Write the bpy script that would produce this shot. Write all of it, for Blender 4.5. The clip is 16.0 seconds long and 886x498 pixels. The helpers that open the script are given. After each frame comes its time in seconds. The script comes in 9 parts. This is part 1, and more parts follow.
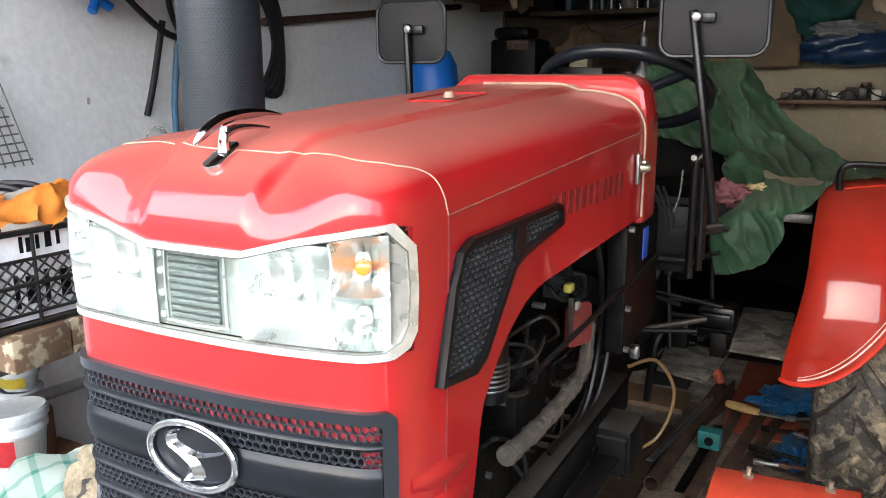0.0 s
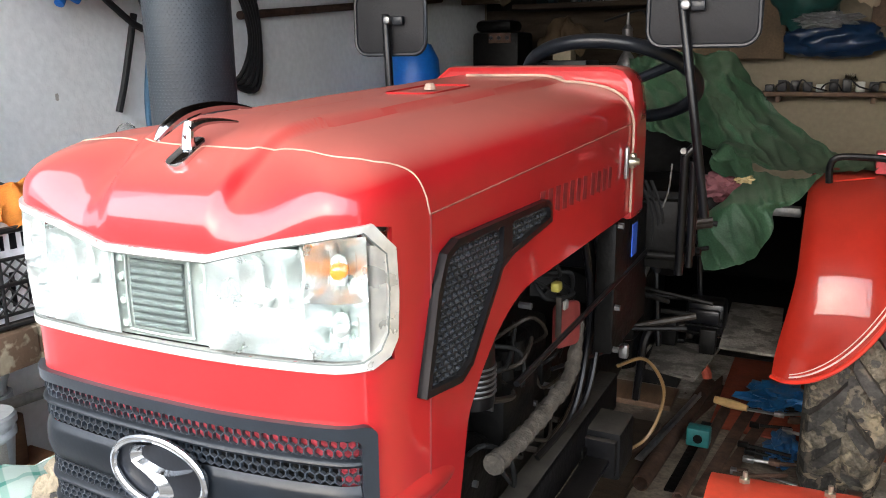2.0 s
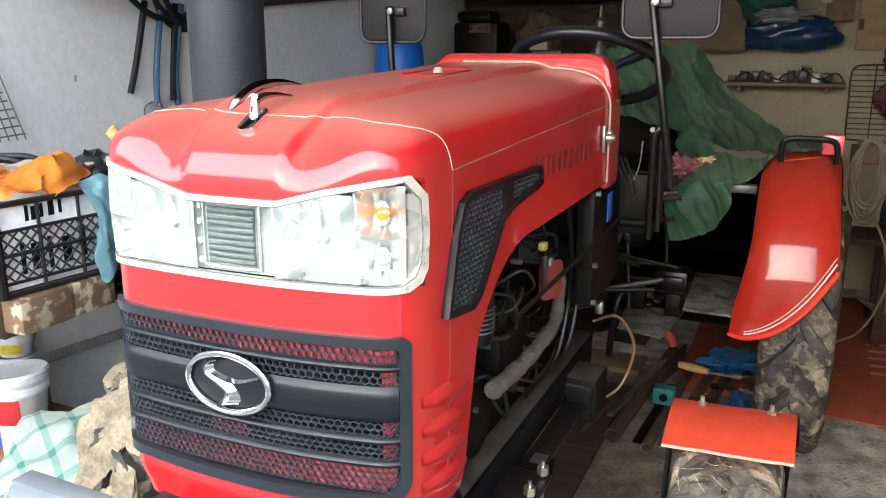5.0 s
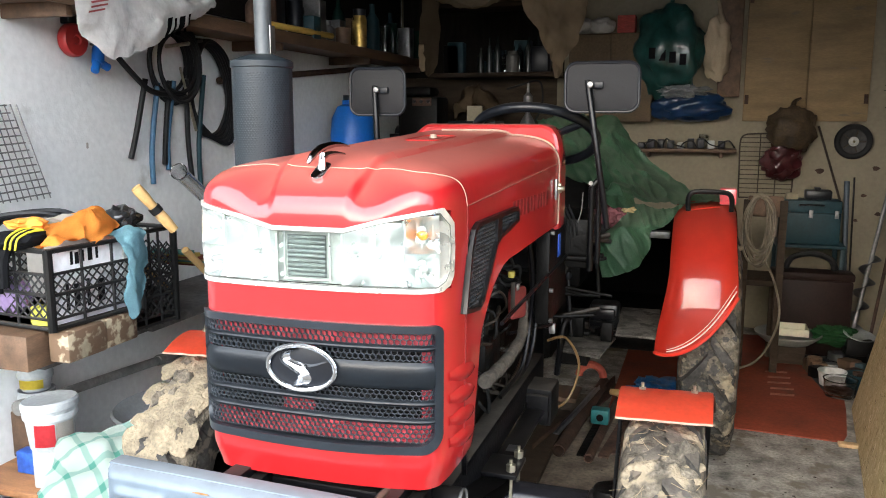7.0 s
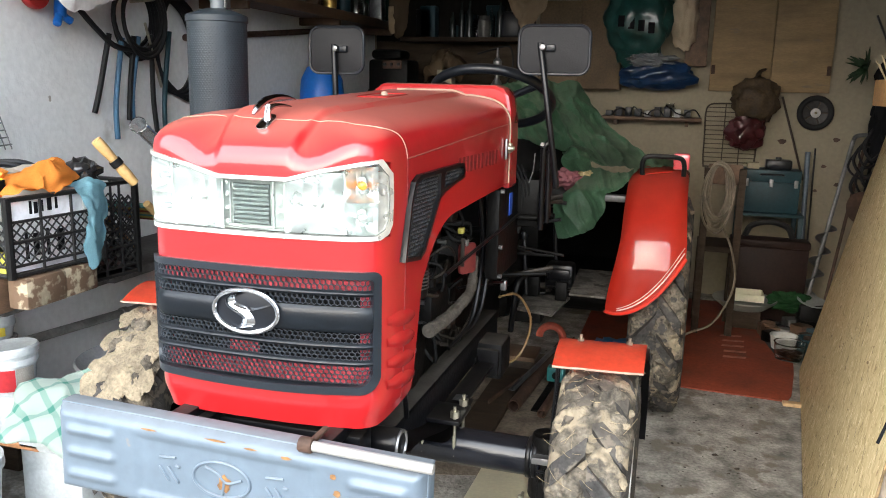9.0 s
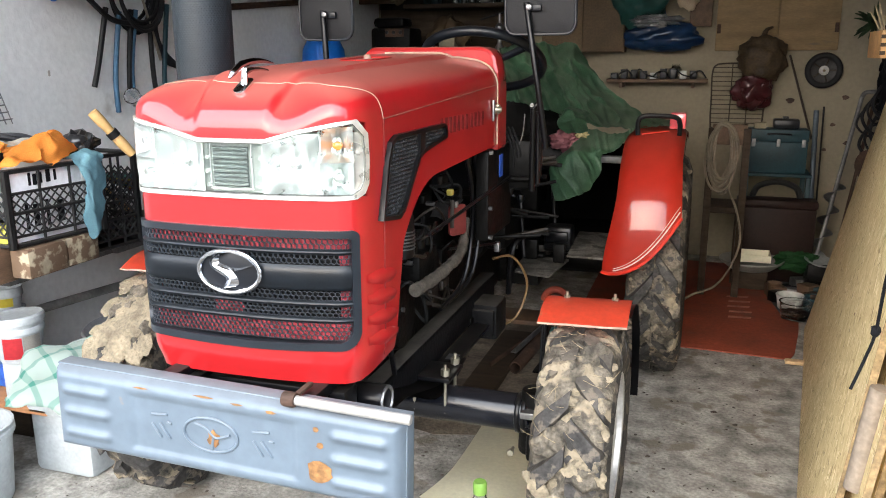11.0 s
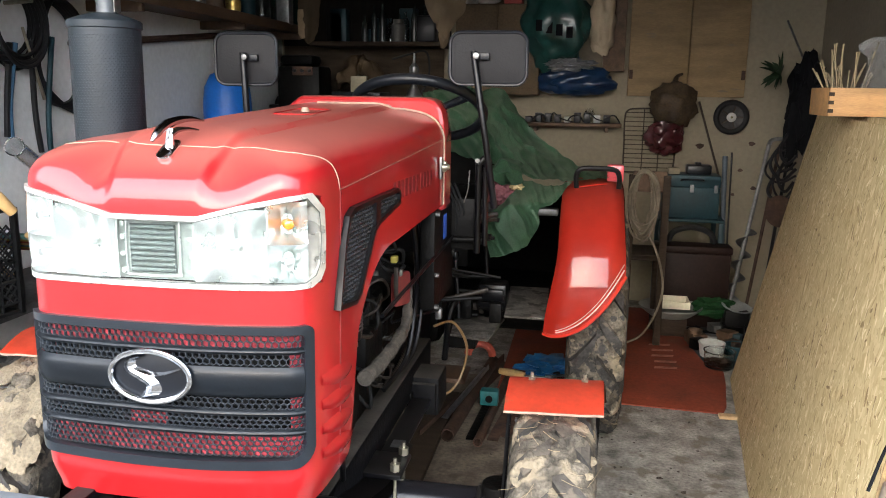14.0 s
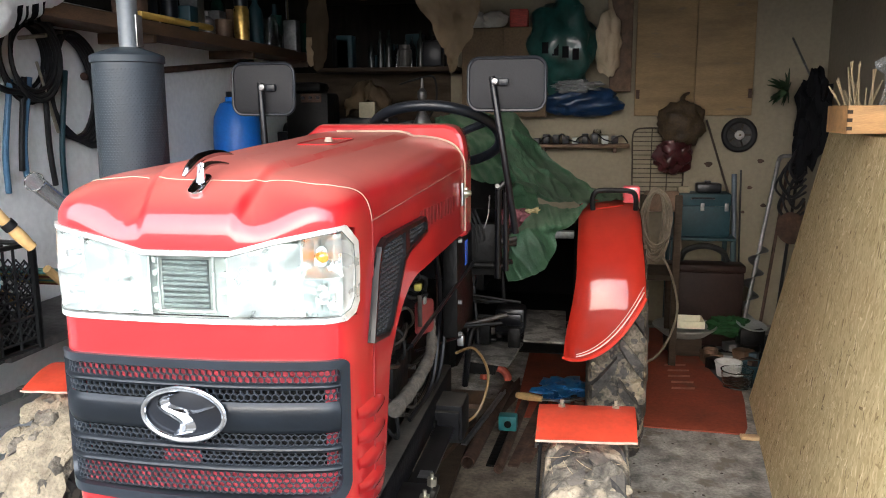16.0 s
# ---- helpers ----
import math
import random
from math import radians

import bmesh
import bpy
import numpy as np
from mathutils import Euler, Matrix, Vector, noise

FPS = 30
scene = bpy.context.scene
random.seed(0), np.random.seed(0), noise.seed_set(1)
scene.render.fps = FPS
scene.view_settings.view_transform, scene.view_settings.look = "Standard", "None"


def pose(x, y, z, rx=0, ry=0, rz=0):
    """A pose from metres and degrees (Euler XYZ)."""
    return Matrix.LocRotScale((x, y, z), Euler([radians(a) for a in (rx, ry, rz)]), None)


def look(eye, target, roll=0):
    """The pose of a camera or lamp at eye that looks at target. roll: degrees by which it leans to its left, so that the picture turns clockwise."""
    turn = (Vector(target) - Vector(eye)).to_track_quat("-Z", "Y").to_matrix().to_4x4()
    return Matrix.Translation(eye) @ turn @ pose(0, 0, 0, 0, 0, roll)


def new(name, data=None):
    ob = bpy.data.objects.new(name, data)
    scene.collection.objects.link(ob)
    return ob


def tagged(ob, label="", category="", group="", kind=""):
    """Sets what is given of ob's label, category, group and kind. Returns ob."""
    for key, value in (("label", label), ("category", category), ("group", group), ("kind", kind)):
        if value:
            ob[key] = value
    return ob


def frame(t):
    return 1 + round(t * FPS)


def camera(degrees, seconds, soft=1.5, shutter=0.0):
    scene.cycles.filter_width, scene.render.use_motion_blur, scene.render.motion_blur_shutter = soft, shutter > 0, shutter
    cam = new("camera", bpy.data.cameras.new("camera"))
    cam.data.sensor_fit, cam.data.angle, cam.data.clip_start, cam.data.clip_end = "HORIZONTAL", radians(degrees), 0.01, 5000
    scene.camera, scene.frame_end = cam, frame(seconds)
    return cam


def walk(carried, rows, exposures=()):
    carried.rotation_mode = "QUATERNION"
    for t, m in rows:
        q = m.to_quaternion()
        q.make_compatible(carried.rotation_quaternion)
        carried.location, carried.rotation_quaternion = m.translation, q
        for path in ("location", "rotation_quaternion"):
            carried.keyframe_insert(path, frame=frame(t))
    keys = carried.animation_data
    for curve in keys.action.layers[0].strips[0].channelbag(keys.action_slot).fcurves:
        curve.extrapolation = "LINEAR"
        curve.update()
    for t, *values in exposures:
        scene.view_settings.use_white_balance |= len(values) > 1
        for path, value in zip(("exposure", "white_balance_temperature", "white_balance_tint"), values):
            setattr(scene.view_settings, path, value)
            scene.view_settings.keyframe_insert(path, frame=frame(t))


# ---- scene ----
cam = camera(58.2, 16.0, soft=1.0)
PATH = [
    (0, (0.631, -0.668, 1.226), (-0.276, 1.056, 0.771), -0.3),
    (0.5, (0.639, -0.691, 1.229), (-0.246, 1.043, 0.768), -0.5),
    (1, (0.636, -0.686, 1.231), (-0.244, 1.051, 0.771), -0.5),
    (1.5, (0.622, -0.66, 1.223), (-0.252, 1.079, 0.763), -0.6),
    (2, (0.608, -0.619, 1.219), (-0.262, 1.121, 0.753), -0.6),
    (2.5, (0.606, -0.631, 1.225), (-0.263, 1.109, 0.762), -0.5),
    (3, (0.616, -0.656, 1.224), (-0.249, 1.085, 0.753), -0.4),
    (3.5, (0.612, -0.679, 1.222), (-0.231, 1.068, 0.733), -0.1),
    (4, (0.613, -0.701, 1.228), (-0.217, 1.049, 0.731), 0.1),
    (4.2, (0.612, -0.72, 1.23), (-0.208, 1.035, 0.732), 0.1),
    (6.3, (0.706, -1.116, 1.189), (0.006, 0.712, 0.779), -0.3),
    (6.5, (0.673, -1.17, 1.19), (0.019, 0.682, 0.809), -0.1),
    (7, (0.636, -1.255, 1.218), (0.022, 0.621, 0.894), 0.1),
    (7.5, (0.625, -1.258, 1.216), (0.016, 0.623, 0.912), 0.4),
    (8, (0.63, -1.247, 1.212), (0.028, 0.637, 0.912), 0.5),
    (8.5, (0.645, -1.259, 1.21), (0.101, 0.638, 0.88), 0.7),
    (9, (0.729, -1.296, 1.198), (0.165, 0.58, 0.797), 1.3),
    (9.2, (0.769, -1.319, 1.189), (0.18, 0.544, 0.764), 1.2),
    (11.3, (0.816, -1.291, 1.176), (0.212, 0.551, 0.684), -0.5),
    (11.5, (0.813, -1.272, 1.173), (0.248, 0.57, 0.64), -0.3),
    (12, (0.742, -1.202, 1.151), (0.334, 0.665, 0.563), 0.4),
    (12.5, (0.661, -1.138, 1.188), (0.345, 0.769, 0.676), 1.6),
    (13, (0.633, -1.137, 1.216), (0.32, 0.79, 0.783), 2.0),
    (13.5, (0.628, -1.128, 1.22), (0.285, 0.801, 0.819), 1.3),
    (14, (0.623, -1.112, 1.222), (0.277, 0.819, 0.83), 0.9),
    (14.5, (0.605, -1.116, 1.228), (0.263, 0.817, 0.843), 0.7),
    (15, (0.602, -1.107, 1.228), (0.258, 0.826, 0.847), 0.6),
    (15.5, (0.584, -1.108, 1.227), (0.24, 0.828, 0.86), 0.2),
    (16, (0.571, -1.106, 1.232), (0.219, 0.833, 0.893), -0.3),
]
walk(cam, [(t, look(eye, target, roll)) for t, eye, target, roll in PATH], exposures=[(0, 2.10, 6200, 10), (4, 2.12, 6200, 10), (6.5, 2.2, 6200, 8), (9, 2.13, 6200, 8), (11.5, 1.96, 6250, 10), (12, 1.75, 6250, 10), (12.5, 1.84, 6200, 10), (13.5, 2.08, 6200, 10), (16, 2.2, 6100, 10)])

# ---- world, sun, exposure ----
world = bpy.data.worlds.new("overcast_sky")
scene.world = world
world.use_nodes = True
wn = world.node_tree.nodes
sky = wn.new("ShaderNodeTexSky")
sky.sky_type, sky.sun_disc = "NISHITA", False
sky.sun_elevation, sky.sun_rotation, sky.dust_density, sky.ozone_density = radians(22), radians(186), 6.0, 0.6
soft_sky = wn.new("ShaderNodeMixRGB")
soft_sky.inputs[0].default_value = 0.75
soft_sky.inputs[2].default_value = (9.0, 9.8, 11.0, 1)
world.node_tree.links.new(sky.outputs[0], soft_sky.inputs[1])
world.node_tree.links.new(soft_sky.outputs[0], wn["Background"].inputs[0])
wn["Background"].inputs[1].default_value = 0.16
sun = new("sun", bpy.data.lights.new("sun", "SUN"))
sun.data.energy, sun.data.angle, sun.data.color = 1.9, radians(95), (1, 0.98, 0.95)
sun.matrix_world = look((-0.45, -4, 2.65), (0, 0.5, 0.6))


# ---- small building kit ----
def link(tree, a, b):
    tree.links.new(a, b)


def material(name, colour, rough=0.6, metal=0.0, vary=0.25, scale=6.0, bump=0.15, grain=90.0, coat=0.0, dust=0.0, dust_colour=(0.34, 0.28, 0.21), stain=None, stain_scale=3.0, stain_at=0.58, stretch=(1, 1, 1), random_tone=0.0, trans=0.0, alpha=1.0, ior=1.45, spec=0.5):
    m = bpy.data.materials.new(name)
    m.use_nodes = True
    t = m.node_tree
    n = t.nodes
    bsdf = n["Principled BSDF"]
    co = n.new("ShaderNodeTexCoord")
    mp = n.new("ShaderNodeMapping")
    mp.inputs["Scale"].default_value = stretch
    link(t, co.outputs["Object"], mp.inputs[0])
    big, fine = n.new("ShaderNodeTexNoise"), n.new("ShaderNodeTexNoise")
    for node, s, d in ((big, scale, 6.0), (fine, grain, 4.0)):
        node.inputs["Scale"].default_value, node.inputs["Detail"].default_value = s, d
        link(t, mp.outputs[0], node.inputs["Vector"])
    ramp = n.new("ShaderNodeMapRange")
    ramp.inputs[1].default_value, ramp.inputs[2].default_value = 0.3, 0.7
    ramp.inputs[3].default_value, ramp.inputs[4].default_value = 1 - vary, 1 + vary * 0.6
    link(t, big.outputs[0], ramp.inputs[0])
    fr = n.new("ShaderNodeMapRange")
    fr.inputs[1].default_value, fr.inputs[2].default_value = 0.3, 0.7
    fr.inputs[3].default_value, fr.inputs[4].default_value = 1 - vary * 0.5, 1 + vary * 0.4
    link(t, fine.outputs[0], fr.inputs[0])
    mul = n.new("ShaderNodeMath")
    mul.operation = "MULTIPLY"
    link(t, ramp.outputs[0], mul.inputs[0])
    link(t, fr.outputs[0], mul.inputs[1])
    tone = mul.outputs[0]
    if random_tone:
        info = n.new("ShaderNodeObjectInfo")
        rr = n.new("ShaderNodeMapRange")
        rr.inputs[3].default_value, rr.inputs[4].default_value = 1 - random_tone, 1 + random_tone
        link(t, info.outputs["Random"], rr.inputs[0])
        m2 = n.new("ShaderNodeMath")
        m2.operation = "MULTIPLY"
        link(t, tone, m2.inputs[0])
        link(t, rr.outputs[0], m2.inputs[1])
        tone = m2.outputs[0]
    col = n.new("ShaderNodeVectorMath")
    col.operation = "SCALE"
    col.inputs[0].default_value = colour
    link(t, tone, col.inputs["Scale"])
    out = col.outputs[0]
    rough_out = None
    if stain:
        sn = n.new("ShaderNodeTexNoise")
        sn.inputs["Scale"].default_value, sn.inputs["Detail"].default_value = stain_scale, 8.0
        link(t, mp.outputs[0], sn.inputs["Vector"])
        sr = n.new("ShaderNodeMapRange")
        sr.inputs[1].default_value, sr.inputs[2].default_value = stain_at, stain_at + 0.07
        link(t, sn.outputs[0], sr.inputs[0])
        mx = n.new("ShaderNodeMixRGB")
        link(t, sr.outputs[0], mx.inputs[0])
        link(t, out, mx.inputs[1])
        mx.inputs[2].default_value = (*stain, 1)
        out = mx.outputs[0]
    if dust:
        geo = n.new("ShaderNodeNewGeometry")
        sep = n.new("ShaderNodeSeparateXYZ")
        link(t, geo.outputs["Normal"], sep.inputs[0])
        up = n.new("ShaderNodeMapRange")
        up.inputs[1].default_value, up.inputs[2].default_value = 0.55, 1.0
        up.inputs[4].default_value = dust
        link(t, sep.outputs[2], up.inputs[0])
        dm = n.new("ShaderNodeMath")
        dm.operation = "MULTIPLY"
        link(t, up.outputs[0], dm.inputs[0])
        link(t, ramp.outputs[0], dm.inputs[1])
        mx = n.new("ShaderNodeMixRGB")
        link(t, dm.outputs[0], mx.inputs[0])
        link(t, out, mx.inputs[1])
        mx.inputs[2].default_value = (*dust_colour, 1)
        out = mx.outputs[0]
        rough_out = n.new("ShaderNodeMapRange")
        rough_out.inputs[3].default_value, rough_out.inputs[4].default_value = rough, min(1, rough + 0.45)
        link(t, dm.outputs[0], rough_out.inputs[0])
        if coat:
            for key, clean, dusty in (("Coat Weight", coat, 0.55 * coat), ("Coat Roughness", 0.035, 0.20)):
                cr_ = n.new("ShaderNodeMapRange")
                cr_.inputs[2].default_value = dust
                cr_.inputs[3].default_value, cr_.inputs[4].default_value = clean, dusty
                link(t, dm.outputs[0], cr_.inputs[0])
                link(t, cr_.outputs[0], bsdf.inputs[key])
    link(t, out, bsdf.inputs["Base Color"])
    if rough_out is None:
        rough_out = n.new("ShaderNodeMapRange")
        rough_out.inputs[3].default_value, rough_out.inputs[4].default_value = max(0.02, rough - 0.12), min(1, rough + 0.12)
        link(t, big.outputs[0], rough_out.inputs[0])
    link(t, rough_out.outputs[0], bsdf.inputs["Roughness"])
    bsdf.inputs["Metallic"].default_value = metal
    bsdf.inputs["Specular IOR Level"].default_value = spec
    bsdf.inputs["Coat Weight"].default_value = coat
    bsdf.inputs["Coat Roughness"].default_value = 0.035
    bsdf.inputs["Transmission Weight"].default_value = trans
    bsdf.inputs["IOR"].default_value = ior
    bsdf.inputs["Alpha"].default_value = alpha
    if bump:
        bp = n.new("ShaderNodeBump")
        bp.inputs["Strength"].default_value, bp.inputs["Distance"].default_value = bump, 0.004
        link(t, fine.outputs[0], bp.inputs["Height"])
        link(t, bp.outputs[0], bsdf.inputs["Normal"])
    return m


def finish(bm, sharp=0.6):
    bmesh.ops.recalc_face_normals(bm, faces=bm.faces)
    for f in bm.faces:
        f.smooth = True
    for e in bm.edges:
        e.smooth = not (len(e.link_faces) == 2 and e.calc_face_angle(0) > sharp)


def mesh_from(name, bm, mat, sharp=0.6, normals=True):
    if normals:
        finish(bm, sharp)
    me = bpy.data.meshes.new(name)
    bm.to_mesh(me)
    bm.free()
    for m in (mat if isinstance(mat, (list, tuple)) else [mat]):
        me.materials.append(m)
    return me


def part(name, bm, mat, parent=None, label="", sharp=0.6, normals=True):
    """One mesh object, built in world coordinates, under a thing or a part."""
    ob = new(name, mesh_from(name, bm, mat, sharp, normals))
    if parent is not None:
        ob.parent = parent
        if parent.type == "EMPTY":
            ob.matrix_parent_inverse = Matrix.Translation(-parent.location)
    if label:
        tagged(ob, label)
    return ob


def thing(name, label, category, at, group=""):
    ob = new(name)
    ob.location = at
    ob.empty_display_size = 0.05
    return tagged(ob, label, category, group)


def setting(name, bm, mat, label, category, sharp=0.6):
    return tagged(part(name, bm, mat, None, "", sharp), label, category, kind="structure")


def single(name, bm, mat, label, category, group="", sharp=0.6):
    return tagged(part(name, bm, mat, None, "", sharp), label, category, group)


def join(*bms):
    out = bms[0]
    for b in bms[1:]:
        me = bpy.data.meshes.new("tmp")
        b.to_mesh(me)
        out.from_mesh(me)
        bpy.data.meshes.remove(me)
        b.free()
    return out


def moved(bm, m):
    bmesh.ops.transform(bm, matrix=m, verts=bm.verts)
    return bm


def box(x0, x1, y0, y1, z0, z1, bevel=0.004, segments=2, m=None):
    bm = bmesh.new()
    bmesh.ops.create_cube(bm, size=1)
    for v in bm.verts:
        v.co = Vector(((x0 + x1) / 2 + v.co.x * (x1 - x0), (y0 + y1) / 2 + v.co.y * (y1 - y0), (z0 + z1) / 2 + v.co.z * (z1 - z0)))
    if bevel:
        bmesh.ops.bevel(bm, geom=bm.edges[:], offset=bevel, segments=segments, affect="EDGES", profile=0.5, clamp_overlap=True)
    return moved(bm, m) if m else bm


def rod(p, q, r, r2=None, seg=14, bevel=0.0):
    """A solid round bar from p to q."""
    p, q = Vector(p), Vector(q)
    bm = bmesh.new()
    bmesh.ops.create_cone(bm, cap_ends=True, segments=seg, radius1=r, radius2=r if r2 is None else r2, depth=(q - p).length)
    if bevel:
        caps = [e for e in bm.edges if any(len(f.verts) > 4 for f in e.link_faces)]
        bmesh.ops.bevel(bm, geom=caps, offset=bevel, segments=2, affect="EDGES", profile=0.5)
    return moved(bm, Matrix.Translation((p + q) / 2) @ (q - p).to_track_quat("Z", "Y").to_matrix().to_4x4())


def smooth_path(pts, n=6, closed=False):
    """A Catmull-Rom curve through the points."""
    pts = [Vector(p) for p in pts]
    out, c = [], len(pts)
    for i in range(c if closed else c - 1):
        a, b, d, e = (pts[(i - 1) % c], pts[i], pts[(i + 1) % c], pts[(i + 2) % c]) if closed else (pts[max(i - 1, 0)], pts[i], pts[i + 1], pts[min(i + 2, c - 1)])
        for k in range(n):
            u = k / n
            out.append(0.5 * ((2 * b) + (d - a) * u + (2 * a - 5 * b + 4 * d - e) * u * u + (3 * b - a - 3 * d + e) * u ** 3))
    return out if closed else out + [pts[-1]]


def pipe(pts, r, seg=8, closed=False, wave=None):
    """A round tube along a list of points; wave: radius by index."""
    pts = [Vector(p) for p in pts]
    bm = bmesh.new()
    rings, c = [], len(pts)
    side = None
    for i, p in enumerate(pts):
        d = (pts[(i + 1) % c] - pts[i - 1]) if closed else (pts[min(i + 1, c - 1)] - pts[max(i - 1, 0)])
        d.normalize()
        if side is None:
            side = d.orthogonal().normalized()
        side = (side - d * side.dot(d)).normalized()
        up = d.cross(side)
        rr = wave(i) if wave else r
        rings.append([bm.verts.new(p + (side * math.cos(2 * math.pi * k / seg) + up * math.sin(2 * math.pi * k / seg)) * rr) for k in range(seg)])
    for i in range(c if closed else c - 1):
        a, b = rings[i], rings[(i + 1) % c]
        for k in range(seg):
            bm.faces.new((a[k], a[(k + 1) % seg], b[(k + 1) % seg], b[k]))
    if not closed:
        bm.faces.new(rings[0][::-1])
        bm.faces.new(rings[-1])
    return bm


def lathe(profile, seg=24, m=None):
    """A turned body about z from (radius, height) pairs."""
    bm = bmesh.new()
    rings = []
    for r, z in profile:
        rings.append([bm.verts.new((r * math.cos(2 * math.pi * k / seg), r * math.sin(2 * math.pi * k / seg), z)) for k in range(seg)] if r > 1e-6 else [bm.verts.new((0, 0, z))])
    for a, b in zip(rings, rings[1:]):
        for k in range(seg):
            j = (k + 1) % seg
            if len(a) == 1 and len(b) == 1:
                continue
            if len(a) == 1:
                bm.faces.new((a[0], b[j], b[k]))
            elif len(b) == 1:
                bm.faces.new((a[k], a[j], b[0]))
            else:
                bm.faces.new((a[k], a[j], b[j], b[k]))
    return moved(bm, m) if m else bm


def sheet(f, nu, nv, thick=0.0, wrap=False):
    """A surface f(u, v) with u and v from 0 to 1, made solid when thick is given."""
    bm = bmesh.new()
    g = [[bm.verts.new(f(i / nu, j / nv)) for j in range(nv + 1)] for i in range(nu + 1)]
    for i in range(nu):
        for j in range(nv):
            bm.faces.new((g[i][j], g[i + 1][j], g[i + 1][j + 1], g[i][j + 1]))
    if thick:
        bmesh.ops.solidify(bm, geom=bm.faces[:], thickness=thick)
    return bm


def prism(outline, depth, m, bevel=0.0):
    """A flat outline (x, y) raised by depth along z, then moved by m."""
    bm = bmesh.new()
    f = bm.faces.new([bm.verts.new((x, y, 0)) for x, y in outline])
    r = bmesh.ops.extrude_face_region(bm, geom=[f])
    bmesh.ops.translate(bm, vec=(0, 0, depth), verts=[v for v in r["geom"] if isinstance(v, bmesh.types.BMVert)])
    if bevel:
        bmesh.ops.recalc_face_normals(bm, faces=bm.faces)
        bmesh.ops.bevel(bm, geom=bm.edges[:], offset=bevel, segments=2, affect="EDGES", profile=0.5, clamp_overlap=True)
    return moved(bm, m)


def rounded(w, h, r, n=6):
    """Outline of a rounded rectangle about the origin."""
    out = []
    for cx, cy, a0 in ((w / 2 - r, h / 2 - r, 0), (-w / 2 + r, h / 2 - r, 90), (-w / 2 + r, -h / 2 + r, 180), (w / 2 - r, -h / 2 + r, 270)):
        for k in range(n + 1):
            a = radians(a0 + 90 * k / n)
            out.append((cx + r * math.cos(a), cy + r * math.sin(a)))
    return out


def clamp(v, a=0.0, b=1.0):
    return max(a, min(b, v))


def ease(v):
    v = clamp(v)
    return v * v * (3 - 2 * v)


def nz(x, y, z=0.0, s=1.0):
    return noise.noise(Vector((x * s, y * s, z * s)))


# ---- materials ----
RED = material("red_tractor_paint", (0.320, 0.0095, 0.0115), 0.42, vary=0.10, scale=3, bump=0.015, grain=25, coat=1.0, dust=0.30, spec=0.3)
RED.node_tree.nodes["Principled BSDF"].inputs["Coat IOR"].default_value = 1.42
# Mudguard paint: more orange, with light added to the colour for the dim interior
LIT_RED_GUARD = material("lit_orange_red_mudguard_paint", (0.52, 0.030, 0.016), 0.42, vary=0.10, scale=3, bump=0.015, grain=25, coat=1.0, dust=0.10, spec=0.3)
LIT_RED_GUARD.node_tree.nodes["Principled BSDF"].inputs["Coat IOR"].default_value = 1.58
RED_DARK = material("darker_red_paint", (0.30, 0.02, 0.02), 0.45, vary=0.25)
ORANGE = material("orange_mudguard_paint", (0.60, 0.042, 0.012), 0.30, vary=0.2, scale=9, bump=0.05, coat=0.9, dust=0.12, stain=(0.35, 0.12, 0.06), stain_scale=14, stain_at=0.66)
CREAM = material("cream_trim_bead", (0.36, 0.25, 0.19), 0.65, vary=0.35, scale=20)
SILVER_FRAME = material("lamp_frame_plastic", (0.66, 0.65, 0.61), 0.30, metal=0.6, vary=0.2, scale=30)
BLACK_PLASTIC = material("black_plastic", (0.006, 0.0075, 0.011), 0.36, vary=0.3, scale=14, bump=0.06, grain=220, dust=0.04, spec=0.4)
BLACK_PAINT = material("black_chassis_paint", (0.004, 0.004, 0.005), 0.30, vary=0.4, scale=10, bump=0.06, dust=0.025, spec=0.3)
BLACK_GREASY = material("greasy_black_iron", (0.0042, 0.004, 0.0038), 0.45, vary=0.6, scale=18, bump=0.5, grain=60, dust=0.04, dust_colour=(0.04, 0.034, 0.028), spec=0.12)
CHROME = material("chrome", (0.82, 0.83, 0.85), 0.08, metal=1.0, vary=0.05, bump=0.0)
STEEL = material("dull_steel", (0.26, 0.26, 0.26), 0.45, metal=0.9, vary=0.3, scale=20, bump=0.1)
ZINC = material("zinc_bolt", (0.45, 0.42, 0.33), 0.35, metal=0.9, vary=0.25, scale=40)
RUST = material("rusty_iron", (0.075, 0.042, 0.028), 0.8, metal=0.2, vary=0.5, scale=16, bump=0.4, grain=70)
MUFFLER = material("grey_black_muffler_paint", (0.018, 0.024, 0.030), 0.42, metal=0.0, vary=0.2, bump=0.1, grain=160, spec=0.35)
RUBBER = material("tyre_rubber", (0.042, 0.040, 0.038), 0.75, vary=0.6, scale=24, bump=0.4, grain=120, dust=0.5, dust_colour=(0.15, 0.125, 0.095), stain=(0.105, 0.09, 0.072), stain_scale=30, stain_at=0.55, spec=0.25)
MUD = material("dry_mud", (0.195, 0.163, 0.112), 0.95, vary=0.5, scale=22, bump=0.9, grain=130)
PLASTER = material("whitewashed_plaster", (0.80, 0.81, 0.80), 0.9, vary=0.12, scale=1.6, bump=0.35, grain=45, stain=(0.40, 0.38, 0.34), stain_scale=2.6, stain_at=0.66)
CONCRETE = material("rough_concrete_floor", (0.325, 0.308, 0.276), 0.92, vary=0.62, scale=11.0, bump=1.0, grain=85, stain=(0.180, 0.158, 0.130), stain_scale=9.0, stain_at=0.56)
DARK_WOOD = material("old_dark_wood", (0.045, 0.032, 0.022), 0.8, vary=0.45, scale=5, bump=0.4, grain=60, stretch=(1, 6, 6), spec=0.2)
